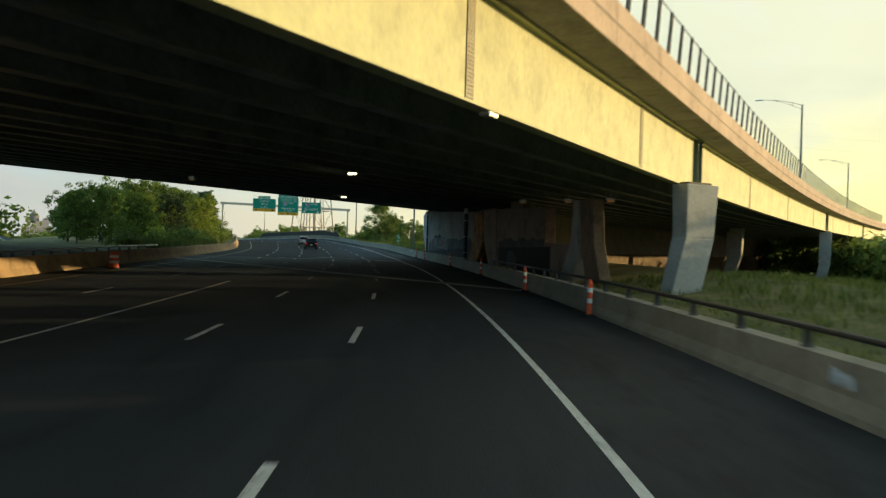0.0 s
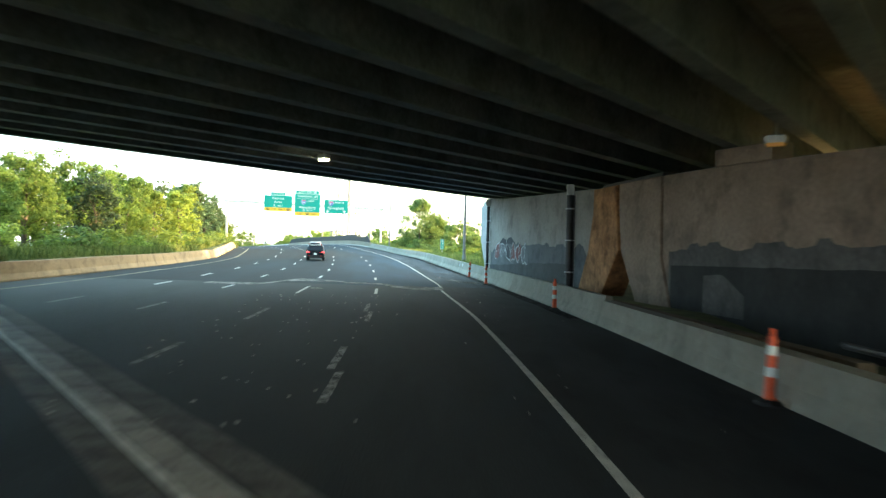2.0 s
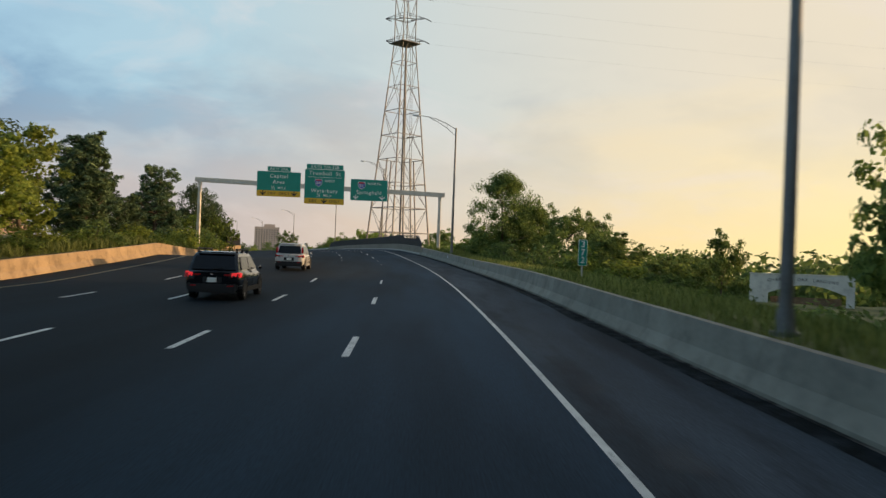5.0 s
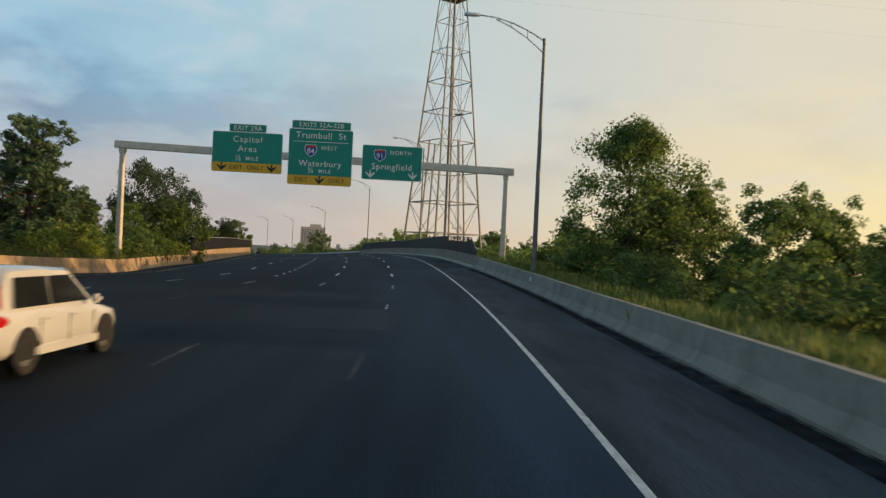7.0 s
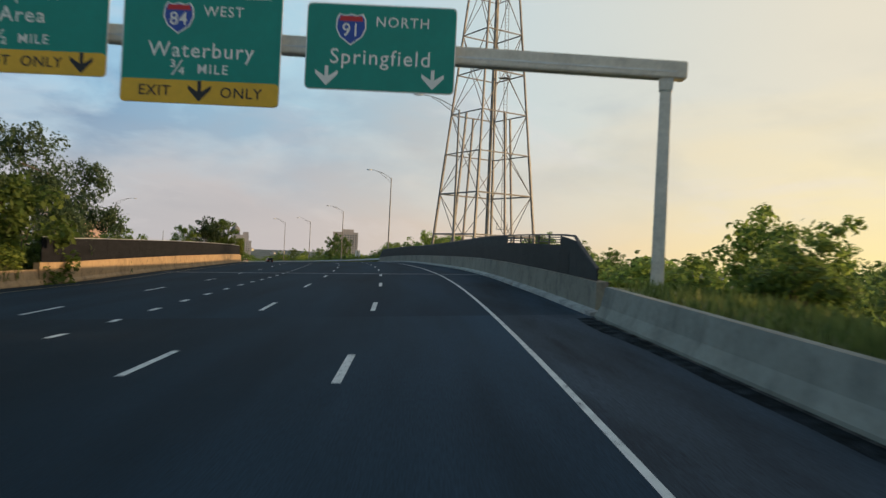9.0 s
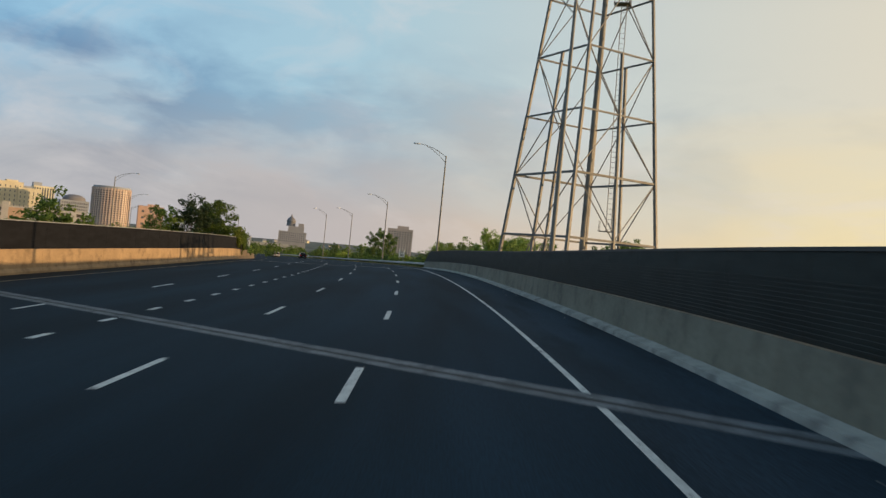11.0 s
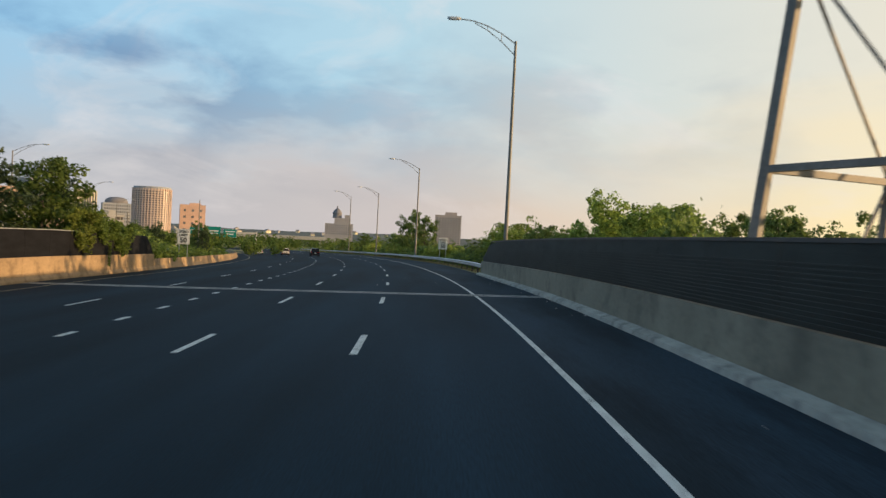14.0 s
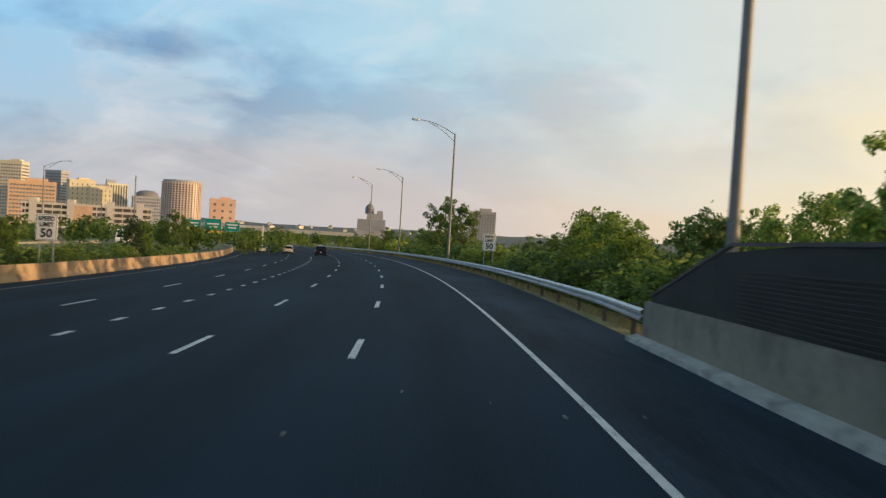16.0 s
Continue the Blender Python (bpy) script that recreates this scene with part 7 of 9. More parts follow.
# median side
for row in (("g1", 60, -29.5, 5.4, 10, 1.0), ("g3", 69, -30, 6.3, 80, 0.9), ("g1", 79, -28.5, 6.2, 150, 1.0), ("g3", 91, -31, 8.2, 40, 0.9), ("g2", 99, -28, 7.4, 20, 1.1), ("g1", 106, -30, 8.6, 200, 0.95),
            ("g3", 114, -29, 8.4, 120, 0.85), ("y1", 121, -27.8, 7.2, 0, 1.0), ("g1", 128, -31, 8.6, 260, 0.9), ("y1", 137.5, -27.4, 8.6, 60, 0.95), ("p1", 151, -27.9, 9.7, 30, 1.3), ("f2", 145, -35, 7.6, 10, 0.9),
            ("f2", 163, -37, 7.0, 100, 0.9), ("p2", 178, -28.2, 10.3, 70, 1.25), ("p2", 168, -31, 8.2, 200, 1.0), ("g2", 189, -29, 6.0, 140, 0.9), ("d1", 204, -27.8, 8.8, 90, 0.55), ("d1", 214.5, -27.6, 8.9, 190, 0.68), ("d1", 224, -26.6, 7.5, 40, 0.6), ("g3", 192, -30, 6.2, 30, 0.9), ("p2", 191, -31.5, 7.2, 120, 1.2), ("g1", 197, -32, 5.8, 240, 1.0),
            ("g3", 64, -31.5, 4.8, 200, 0.9), ("f1", 76, -35, 6.2, 20, 0.95), ("f1", 87, -36.5, 6.8, 70, 1.1), ("f1", 100, -36, 7.8, 220, 0.9), ("f1", 112, -37, 8.0, 130, 1.1), ("f1", 124, -37, 8.4, 300, 0.9), ("f1", 137, -38, 8.2, 50, 1.0),
            ("g1", 197, -27, 5.2, 20, 1.0), ("g1", 207, -25.9, 5.4, 70, 0.95), 
            ("g2", 302, -27.6, 7.1, 15, 0.95), ("g1", 308, -25.9, 7.0, 75, 1.0), ("g2", 314, -27.5, 6.8, 200, 0.9), ("g3", 301, -31, 5.4, 60, 0.8), ("g1", 317, -25.8, 4.2, 33, 0.8), ("g1", 312.5, -25.2, 3.8, 133, 0.6), ("f1", 283, -38, 4.4, 240, 0.9), ("f2", 268, -42, 3.8, 30, 0.9),
            ("g1", 329, -28.5, 3.6, 40, 0.9), ("g1", 338.5, -28.2, 3.7, 100, 0.7), ("g3", 347, -30.5, 3.8, 140, 0.7), ("g1", 369.5, -25.6, 3.0, 90, 0.8),
            ("g2", 366, -25.6, 4.2, 40, 0.75), ("g2", 372, -26.2, 3.3, 130, 0.7), ("f2", 430, -32.5, 6.2, 20, 0.8), ("f2", 411, -31.4, 4.8, 100, 0.7), ("f1", 441, -31.5, 5.2, 200, 0.8), ("g2", 337, -25.8, 4.1, 260, 0.6), ("g1", 341, -26.6, 3.2, 20, 0.7)):
    plant(*row)
for k, (s, l, h) in enumerate(((58, -24.8, 2.2), (63, -25.6, 2.6), (68, -24.4, 2.2), (73, -25.4, 2.8), (78, -24.2, 2.2), (83, -25.2, 2.8), (88, -24, 2.1), (93, -25, 2.8), (98, -24, 2.3), (103, -24.6, 2.8), (108, -23.6, 2.0), (113, -24.6, 2.9), (118, -23.6, 2.0), (123, -24.5, 2.7), (128, -23.6, 2.1), (133, -24.4, 2.4), (138, -23.6, 1.9), (143, -24.4, 2.5), (149, -23.8, 1.8), (154, -24.6, 2.5), (159, -24.1, 2.1), (164, -24.6, 2.4), (170, -24.4, 2.6), (176, -25, 3.2), (182, -25, 3.1), (189, -25.3, 3.4), (196, -25, 3.2), (179, -24.2, 2.2), (186, -24.3, 2.3), (193, -24.3, 2.4), (200, -24.4, 2.6), (203.5, -24.2, 2.2),
                               (322, -25.4, 3.0), (325, -26.4, 3.4), (328, -25.2, 2.8), (331, -26.6, 3.2), (334.5, -25.3, 2.4), (337.5, -27.0, 2.7), (340.5, -25.8, 1.8), (343, -27.2, 2.0))):
    plant(("u1", "u3", "u1", "u2")[k % 4], s, l, h, 53 * k, 1.1 + 0.2 * (k % 3))
# a second rank closes the gaps behind the first
for row in (("f1", 108, -34, 9.2, 15, 1.0), ("f1", 119, -33, 8.8, 95, 1.05), ("f1", 129, -34, 9.3, 170, 0.95), ("g2", 142, -31.5, 9.0, 250, 1.0), ("p2", 158, -31, 9.6, 15, 1.4), ("p2", 171, -29.5, 6.4, 290, 1.3), ("f2", 184, -33, 5.8, 35, 1.0), ("g2", 199, -31.5, 6.0, 140, 0.9),
            ("f1", 84, -33.5, 7.4, 260, 1.0), ("f1", 96, -33, 8.0, 330, 1.0), ("y1", 131, -26.6, 7.6, 200, 1.1)):
    plant(*row)
# a low thicket fills the median beyond the sign
for k in range(26):
    plant(("u1", "u3", "u1", "u1", "u2")[k % 5], 346 + 1.9 * k, left_edge(346 + 1.9 * k) - (2.6, 4.6, 6.8)[k % 3] - 0.3 * (k % 4), 0.95 + 0.22 * ((k * 7) % 5), 61 * k, 1.9 + 0.3 * (k % 3))
# shoulder side
for row in (("r2", 226, 12.2, 0.9, 40, 1.6), ("r2", 215, 13, 0.7, 120, 1.6), ("r3", 206, 13.5, 0.4, 220, 1.6), ("r1", 199, 15, 0.8, 10, 1.4), ("r1", 233, 15.5, 0.9, 75, 1.5), ("r2", 170, 8.6, 3.4, 260, 1), ("r2", 141, 13.8, 3, 15, 1.3),
            ("r1", 180, 16, 4.2, 60, 0.9), ("r1", 192, 13.5, 3.3, 300, 1), ("r2", 186, 11.5, 2.6, 30, 1.1), ("r2", 174, 11, 3, 200, 1.3), ("r2", 161, 13, 2.6, 110, 1.2), ("r2", 156, 11.6, 2.2, 310, 1.2), ("r2", 160, 19, 3.2, 60, 1),
            ("f2", 121, 23.5, 9, 60, 0.62), ("f2", 398, 9.5, 7.4, 30, 0.8), ("f2", 408, 9, 8.2, 130, 0.8), ("f1", 424, 11, 4.6, 60, 0.9), ("f2", 447, 12, 5.2, 250, 1), ("f1", 466, 11, 4.6, 10, 1), ("f2", 487, 12, 5.4, 100, 1),
            ("f1", 508, 11, 4.4, 200, 1), ("a1", 166, 9.9, 9.4, 200, 1.0), ("b1", 167.5, 10.9, 5.0, 20, 0.85), ("a1", 174, 14.2, 6.5, 130, 1.04), ("b1", 158, 14.7, 5.2, 200, 0.91), ("b1", 160, 17.6, 4.9, 40, 0.77), ("b1", 151, 16, 3.3, 310, 1.07), ("b1", 166, 13.6, 6, 70, 0.82),
            ("f2", 150, 18.6, 2, 120, 0.99), ("b1", 169, 8.8, 2.6, 250, 1.49), ("f2", 155, 28.6, 3.3, 300, 0.65), ("r2", 141, 18, 1.6, 95, 1.29), ("r2", 143, 20.6, 1.3, 145, 0.92), ("r2", 138, 16.2, 1.4, 20, 1.21),
            ("r1", 313.5, 12.8, 6, 70, 0.9), ("r1", 309, 14.6, 4.8, 10, 0.79), ("r3", 304, 13.2, 4.1, 130, 0.79), ("r2", 298, 13, 3.9, 200, 0.66), ("r1", 317.5, 14.6, 4.4, 45, 0.72), ("r3", 315, 18.8, 4.9, 80, 0.79),
            ("r1", 322, 19.2, 5.6, 240, 0.92), ("r2", 306, 19, 4.3, 45, 0.73), ("f2", 299, 25, 3.4, 60, 0.59), ("f1", 329, 26.5, 5.1, 330, 0.78), ("f1", 338, 25.5, 5.2, 10, 0.81), ("r3", 330, 19, 4.8, 200, 0.82), ("f2", 312, 27.5, 4, 20, 0.59),
            ("r2", 323.5, 10.4, 3.8, 60, 0.91), ("r1", 335.5, 10.2, 3.9, 15, 1.01), ("r2", 331, 13.8, 3.8, 115, 0.99), ("r2", 336.5, 15, 4, 140, 0.86), ("r1", 325.5, 14.2, 4.1, 290, 0.77), ("r2", 343, 19.6, 4.2, 205, 0.88),
            ("f2", 349, 26, 4.9, 20, 0.72), ("r3", 351.5, 13.2, 4.6, 95, 1.18), ("r1", 345, 10.6, 4.1, 290, 1.17), ("r2", 357, 10.6, 3.1, 150, 1.25), ("r2", 363, 15.6, 4.2, 200, 1.1), ("r1", 360.5, 19, 3.9, 30, 0.9),
            ("f2", 377, 25, 4.4, 5, 1.12), ("f1", 414, 35, 7.6, 130, 1.05), ("f2", 421, 41, 6.8, 215, 0.82), ("f2", 369, 60, 9.3, 240, 0.95), ("f2", 359, 56, 7.9, 25, 0.82), ("f2", 380, 62, 8.8, 165, 0.82), ("f1", 382, 80, 7.8, 310, 1.03),
            ("f2", 408, 108, 7.9, 75, 1.04), ("f1", 424, 62, 8.4, 20, 0.77), ("f1", 362, 40, 5.8, 60, 0.75)):
    plant(*row)
for k, (s, l, h) in enumerate(((113, 9, 0.7), (121, 10, 0.7), (126, 12, 0.8), (130, 9.6, 1.0), (134, 12, 1.4), (138, 9.8, 1.6), (142, 11.5, 2.2), (145, 8.6, 1.6), (149, 11, 2.2), (153, 8.2, 1.6), (157, 8.6, 2.0), (160, 9.4, 2.2), (164, 8.4, 1.8), (168, 8.6, 2.1), (172, 9.4, 2.6), (176, 8.5, 2.0), (182, 8.6, 2.2),
                               (312, 6.8, 0.5), (316, 8.0, 0.9), (320, 6.8, 0.5), (324, 8.4, 1.2), (328, 7.0, 0.7), (333, 8.2, 1.6), (337, 7, 0.9), (341, 8.6, 2.0), (345, 7.4, 0.9), (350, 8.8, 1.2), (354, 8.0, 0.8), (358, 9, 1.2), (363, 9.4, 1.2), (369, 8.4, 2.0), (376, 8, 1.7), (383, 8.4, 2.3), (391, 8, 2.4), (400, 8, 2.2), (410, 8.2, 2.6), (420, 8, 2.4), (431, 8.3, 2.8), (443, 8.2, 2.4), (455, 8.4, 3.0), (468, 8.2, 2.6), (482, 8.4, 3.2), (497, 8.4, 3.0))):
    plant("u3" if 144 < s < 180 else ("u1", "u1", "u3", "u1", "u2")[k % 5], s, l, h, 37 * k, 1.1 + 0.25 * (k % 3))


for k, (s, l, h) in enumerate(((128, 13.6, 0.1), (126, 15.4, -0.3), (124, 17.4, -0.6), (123, 12.2, -0.1), (121.5, 19.6, -0.8), (127, 20.5, -0.9), (131, 18.6, -0.5), (118, 17.0, -0.9), (119, 22.5, -1.0), (130, 24, -1.2), (116, 20, -1.0), (113, 15.5, -0.9))):
    plant(("u3", "u3", "u1")[k % 3], s, l, h, 71 * k, 1.5 + 0.3 * (k % 3))
for k in range(34):
    plant(("u1", "u2", "u1", "u2", "u3")[k % 5], 313 + 2.4 * k, (9.6, 11.4, 8.4)[k % 3], 1.1 + 0.35 * ((k * 5) % 4) + 0.01 * k, 47 * k, 1.3 + 0.2 * (k % 3))


def screen_vine(s0, s1, low, high, mat, label, seed, strand=None):
    """Growth that leans over the median screen from behind it and hangs down its face."""
    rng, rs = random.Random(seed), np.random.RandomState(seed)
    ob = thing("climbing_vine", label, "vine", "growth over the median screen")
    bm = bmesh.new()
    cen, nor, siz = [], [], []

    def clump(s, l, h, r, n):
        d = rs.normal(size=(n, 3))
        d /= np.linalg.norm(d, axis=1, keepdims=True)
        cen.append(np.array(R(s, l, h)) + d * (r * rs.uniform(0.2, 1.0, n))[:, None])
        nn = d + rs.normal(scale=0.6, size=(n, 3)) + np.array([0, 0, 0.3])
        nor.append(nn / np.linalg.norm(nn, axis=1, keepdims=True))
        siz.append(0.095 * rs.uniform(0.6, 1.4, n))

    for k in range(int((s1 - s0) * 9)):
        s = rng.uniform(s0, s1)
        bulge = 1 - abs(2 * (s - s0) / (s1 - s0) - 1) ** 2.2
        h = rng.uniform(high - (high - low) * bulge, high)
        l = left_edge(s) - (0.05 if h < 2.75 else rng.uniform(-0.1, 1.0))
        if k % 3 == 0:
            root = R(s + rng.uniform(-0.3, 0.3), left_edge(s) - 0.9, 0.6)
            limb(bm, [root, R(s, left_edge(s) - 0.6, 2.9), R(s, l, h)], [0.035, 0.022, 0.008], 5)
        clump(s, l, h, rng.uniform(0.28, 0.46), 55)
    if strand:
        for j in range(7):
            clump(strand + 0.06 * math.sin(j), left_edge(strand) + 0.06, 2.0 - 0.22 * j, 0.16 - 0.012 * j, 16)
        limb(bm, [R(strand, left_edge(strand) - 0.1, 2.4), R(strand, left_edge(strand) + 0.06, 1.3), R(strand + 0.1, left_edge(strand) + 0.10, 0.55)], [0.02, 0.015, 0.01], 5)
    smooth(part("stem", bm, BARK, ob))
    cen, nor, siz = np.concatenate(cen), np.concatenate(nor), np.concatenate(siz)
    leaves = new("leaves", quads("leaves", cen, nor, rs.uniform(0, 6.28, len(cen)), siz, 0.6, mat))
    leaves.parent = ob


screen_vine(302.0, 306.6, 1.5, 4.0, LEAF_YELLOW, "yellow-green climber leaning over the dark screen", 301)
screen_vine(306.8, 310.0, 1.7, 3.6, LEAF_GREEN, "green climber hanging over the screen onto the parapet", 302, 308.9)
screen_vine(309.6, 314.8, 1.4, 3.5, LEAF_GREEN, "leafy green climber covering the dark screen", 303)


# ---- rough grass: blades in tufts along both verges, one stuff object a verge ----
def verge_grass(name, spans, seed, label):
    rs = np.random.RandomState(seed)
    cen, nor, siz = [], [], []
    for s0, s1, l0, l1, n, h in spans:
        for _ in range(n):
            s, l = rs.uniform(s0, s1), l0 + (l1 - l0) * rs.uniform(0, 1) ** 1.6
            g = R(s, l)
            z = ground_height(g.x, g.y)
            k = 7
            p = np.array([[g.x, g.y, z]]) + rs.normal(scale=[0.16, 0.16, 0.0], size=(k, 3))
            hh = h * rs.uniform(0.5, 1.4, k)
            p[:, 2] += hh * 0.5
            cen.append(p)
            nn = rs.normal(size=(k, 3)) * np.array([1, 1, 0.15])
            nor.append(nn / np.linalg.norm(nn, axis=1, keepdims=True))
            siz.append(hh * 0.5)
    cen, nor, siz = np.concatenate(cen), np.concatenate(nor), np.concatenate(siz)
    # blades stand upright: spun so that their long side points up
    me = quads(name, cen, nor, np.full(len(cen), math.pi / 2) + rs.normal(scale=0.25, size=len(cen)), siz, 0.055 if name == "bank_grass" else 0.10, STRAW if name == "bank_grass" else GRASS_BLADE)
    return tagged(new(name, me), label, "grass", kind="stuff")


verge_grass("verge_grass", [(85, 183, 4.0, 9.5, 2600, 0.40), (92, 142, 9.5, 28, 2600, 0.55), (-45, 32, 4.6, 12, 2200, 0.30), (-20, 32, 12, 26, 1500, 0.40)], 3, "uneven dry green grass behind the roadside barrier")
verge_grass("median_grass", [(58, 205, -22.8, -27.0, 3000, 0.65)], 5, "tall rough grass and weeds behind the median barrier")
verge_grass("bank_grass", [(310, 420, 3.7, 6.4, 3600, 0.20)], 7, "dry straw-coloured grass under the guardrail")


# ---- far woods ----
def far_woods(name, rows, seed, label, mat, least=0.6):
    """Distant tree crowns as loose clumps of large leaves."""
    rs = np.random.RandomState(seed)
    cen, nor, siz = [], [], []
    for x0, y0, x1, y1, n, h, depth in rows:
        for k in range(n):
            t = rs.uniform(0, 1)
            x, y = x0 + (x1 - x0) * t + rs.normal(scale=depth), y0 + (y1 - y0) * t + rs.normal(scale=depth)
            z = ground_height(x, y)
            hh = h * rs.uniform(least, 1.15 if least < 0.8 else 1.0)
            m = 165
            d = rs.normal(size=(m, 3))
            d /= np.linalg.norm(d, axis=1, keepdims=True)
            r = hh * rs.uniform(0.42, 0.6)
            lump = 1 + 0.35 * np.sin(d[:, 0] * 5 + k) * np.cos(d[:, 1] * 4 + 2 * k)
            p = np.array([[x, y, z + hh * 0.52]]) + d * (r * rs.uniform(0.55, 1.0, m) * lump)[:, None] * np.array([1, 1, 0.85])
            p[:, 2] = np.maximum(p[:, 2], z)
            cen.append(p)
            nn = d + rs.normal(scale=0.5, size=(m, 3)) + np.array([0, 0, 0.3])
            nor.append(nn / np.linalg.norm(nn, axis=1, keepdims=True))
            siz.append(hh * 0.065 * rs.uniform(0.6, 1.4, m))
    cen, nor, siz = np.concatenate(cen), np.concatenate(nor), np.concatenate(siz)
    me = quads(name, cen, nor, rs.uniform(0, 6.28, len(cen)), siz, 0.7, mat)
    return tagged(new(name, me), label, "woods", kind="stuff")


far_woods("far_woods", [(75, 150, 140, 330, 80, 12, 9), (40, 215, 70, 330, 40, 11, 6), (10, 300, 70, 420, 60, 10, 8), (-50, 410, -10, 520, 60, 10, 8), (-150, 560, -40, 640, 90, 11, 12)], 9, "distant belt of green trees under the evening sky", LEAF_DARK)
far_woods("far_woods", [(-330, 560, -160, 640, 70, 8, 14), (-420, 640, -250, 800, 70, 8, 16), (-190, 330, -150, 420, 40, 5, 7), (-170, 260, -150, 330, 40, 5, 7), (-110, 120, -95, 250, 60, 9, 6), (-330, 420, -240, 520, 50, 6, 10), (-520, 860, -260, 960, 110, 10, 25)], 13, "distant belt of green trees beyond the median", LEAF_GREEN)
# Rows beside the overpass are added out of view to block the low sun.
far_woods("far_woods", [(44, -75, 50, 20, 90, 10.2, 3), (50, 20, 84, 130, 150, 10.2, 3), (84, 130, 150, 240, 110, 10.2, 4), (8, 250, 78, 268, 80, 8.4, 4)], 21, "close belt of trees east of the overpass, partly added unseen to block the sun", LEAF_DARK, 0.88)


# ---- far buildings ----
FACADE = {}


def facade(key, base, lit=0.1):
    if key not in FACADE:
        FACADE[key] = material("facade_" + key, base, 0.8, vary=lit, scale=0.05, fine=0.6, bump=0.0)
    return FACADE[key]


WINDOW_FAR = material("far_window", (0.16, 0.17, 0.20), 0.25, vary=0.3, scale=0.1, fine=1.0, bump=0.0, spec=0.6, per_piece=0.3)


def block(bm, w, d, z0, z1, x=0.0, y=0.0):
    box(bm, (w, d, z1 - z0), (x, y, (z0 + z1) / 2))
    return bm


def window_rows(parent, w, y, z0, z1, floors, bays, fill=0.6, tall=0.55, x=0.0):
    """One window band a floor, cut into bays, standing 0.1 m off the face at y."""
    dz = (z1 - z0) / floors
    dx = w / bays
    first = part("window", box(bmesh.new(), (dx * fill, 0.25, dz * tall), (0, 0, 0)), WINDOW_FAR, parent)
    for k in range(floors):
        for i in range(bays):
            m = Matrix.Translation((x - w / 2 + dx * (i + 0.5), y, z0 + dz * (k + 0.5)))
            if k == 0 and i == 0:
                first.matrix_local = m
            else:
                share("window", first.data, parent, m)


def building(name, label, x, y, turn, parts_fn):
    ob = thing(name, label, "building", "buildings of the skyline", at=Matrix.Translation((x, y, 0)) @ pose(0, 0, 0, 0, 0, turn))
    parts_fn(ob)
    return ob


BASE = -34.0


def simple(w, d, top, key, base, floors, bays, fill=0.6, tall=0.55, crown=0.0, side=True):
    def fn(ob):
        part("wall", block(bmesh.new(), w, d, BASE, top), facade(key, base), ob)
        window_rows(ob, w * 0.94, -d / 2 - 0.05, BASE + 20, top - 3, floors, bays, fill, tall)
        if side:
            dz = (top - 3 - BASE - 20) / floors
            for k in range(floors):
                part("window_band", box(bmesh.new(), (0.25, d * 0.9, dz * tall), (w / 2 + 0.05, 0, BASE + 20 + dz * (k + 0.5))), WINDOW_FAR, ob)
        bm = block(bmesh.new(), w * 1.01, d * 1.01, top, top + 1.2)
        part("roof_edge", bm, facade(key, base), ob)
        if crown:
            part("plant_room", block(bmesh.new(), w * 0.45, d * 0.5, top + 1.2, top + 1.2 + crown, w * 0.1), facade(key, base), ob)
    return fn


building("office_tower", "tall tan office tower with a sunlit side, far off", -1220, 1234, 28, simple(34, 30, 74, "tan", (0.62, 0.55, 0.43), 16, 8, 0.55, 0.5, 3))
building("office_block", "long orange brick office block with window bands, far off", -1051, 1125, 52, simple(62, 26, 38, "orange", (0.50, 0.34, 0.24), 9, 14, 0.8, 0.45, 4))
building("office_tower", "blue-grey glass office tower with a sunlit tan side, far off", -1216, 1316, 15, simple(30, 24, 66, "slate", (0.34, 0.37, 0.42), 16, 7, 0.7, 0.5))
building("office_block", "cream office block with few windows, far off", -1081, 1241, 56, simple(38, 30, 48, "cream", (0.62, 0.56, 0.42), 8, 5, 0.2, 0.5, 3))
building("office_block", "lower cream office wing, far off", -1062, 1262, 56, simple(34, 26, 40, "cream", (0.62, 0.56, 0.42), 7, 5, 0.2, 0.5))


def striped(ob):
    part("wall", block(bmesh.new(), 34, 30, BASE, 50, 12), facade("white", (0.72, 0.66, 0.48)), ob)
    part("dark_wing", block(bmesh.new(), 26, 28, BASE, 47, -18), facade("slate", (0.34, 0.37, 0.42)), ob)
    part("plant_room", block(bmesh.new(), 14, 14, 50, 56, 2), facade("slate", (0.34, 0.37, 0.42)), ob)
    for k in range(8):
        bm = block(bmesh.new(), 1.9, 0.6, BASE + 10, 47, -3 + 4.2 * k, -15.1)
        part("window_strip", bm, WINDOW_FAR, ob)
    for k in range(7):
        bm = block(bmesh.new(), 0.6, 1.9, BASE + 10, 47, 29.1, -12 + 4.0 * k)
        part("window_strip", bm, WINDOW_FAR, ob)


building("office_block", "white office block with upright window strips and a dark wing", -1123, 1342, 52, striped)


def domed(ob):
    part("wall", block(bmesh.new(), 46, 30, BASE, 30), facade("slate", (0.34, 0.37, 0.42)), ob)
    window_rows(ob, 42, -15.1, -4, 28, 6, 12)
    bm = bmesh.new()
    loft(bm, [[(r * math.cos(a * math.pi / 8), r * math.sin(a * math.pi / 8) * 0.8, z) for a in range(16)] for z, r in ((30, 19), (34, 18.5), (37, 16), (39.5, 11), (40.5, 3))])
    smooth(part("vaulted_roof", bm, facade("lead", (0.20, 0.20, 0.22)), ob))


building("office_block", "dark office block with a low vaulted roof, far off", -1044, 1348, 48, domed)


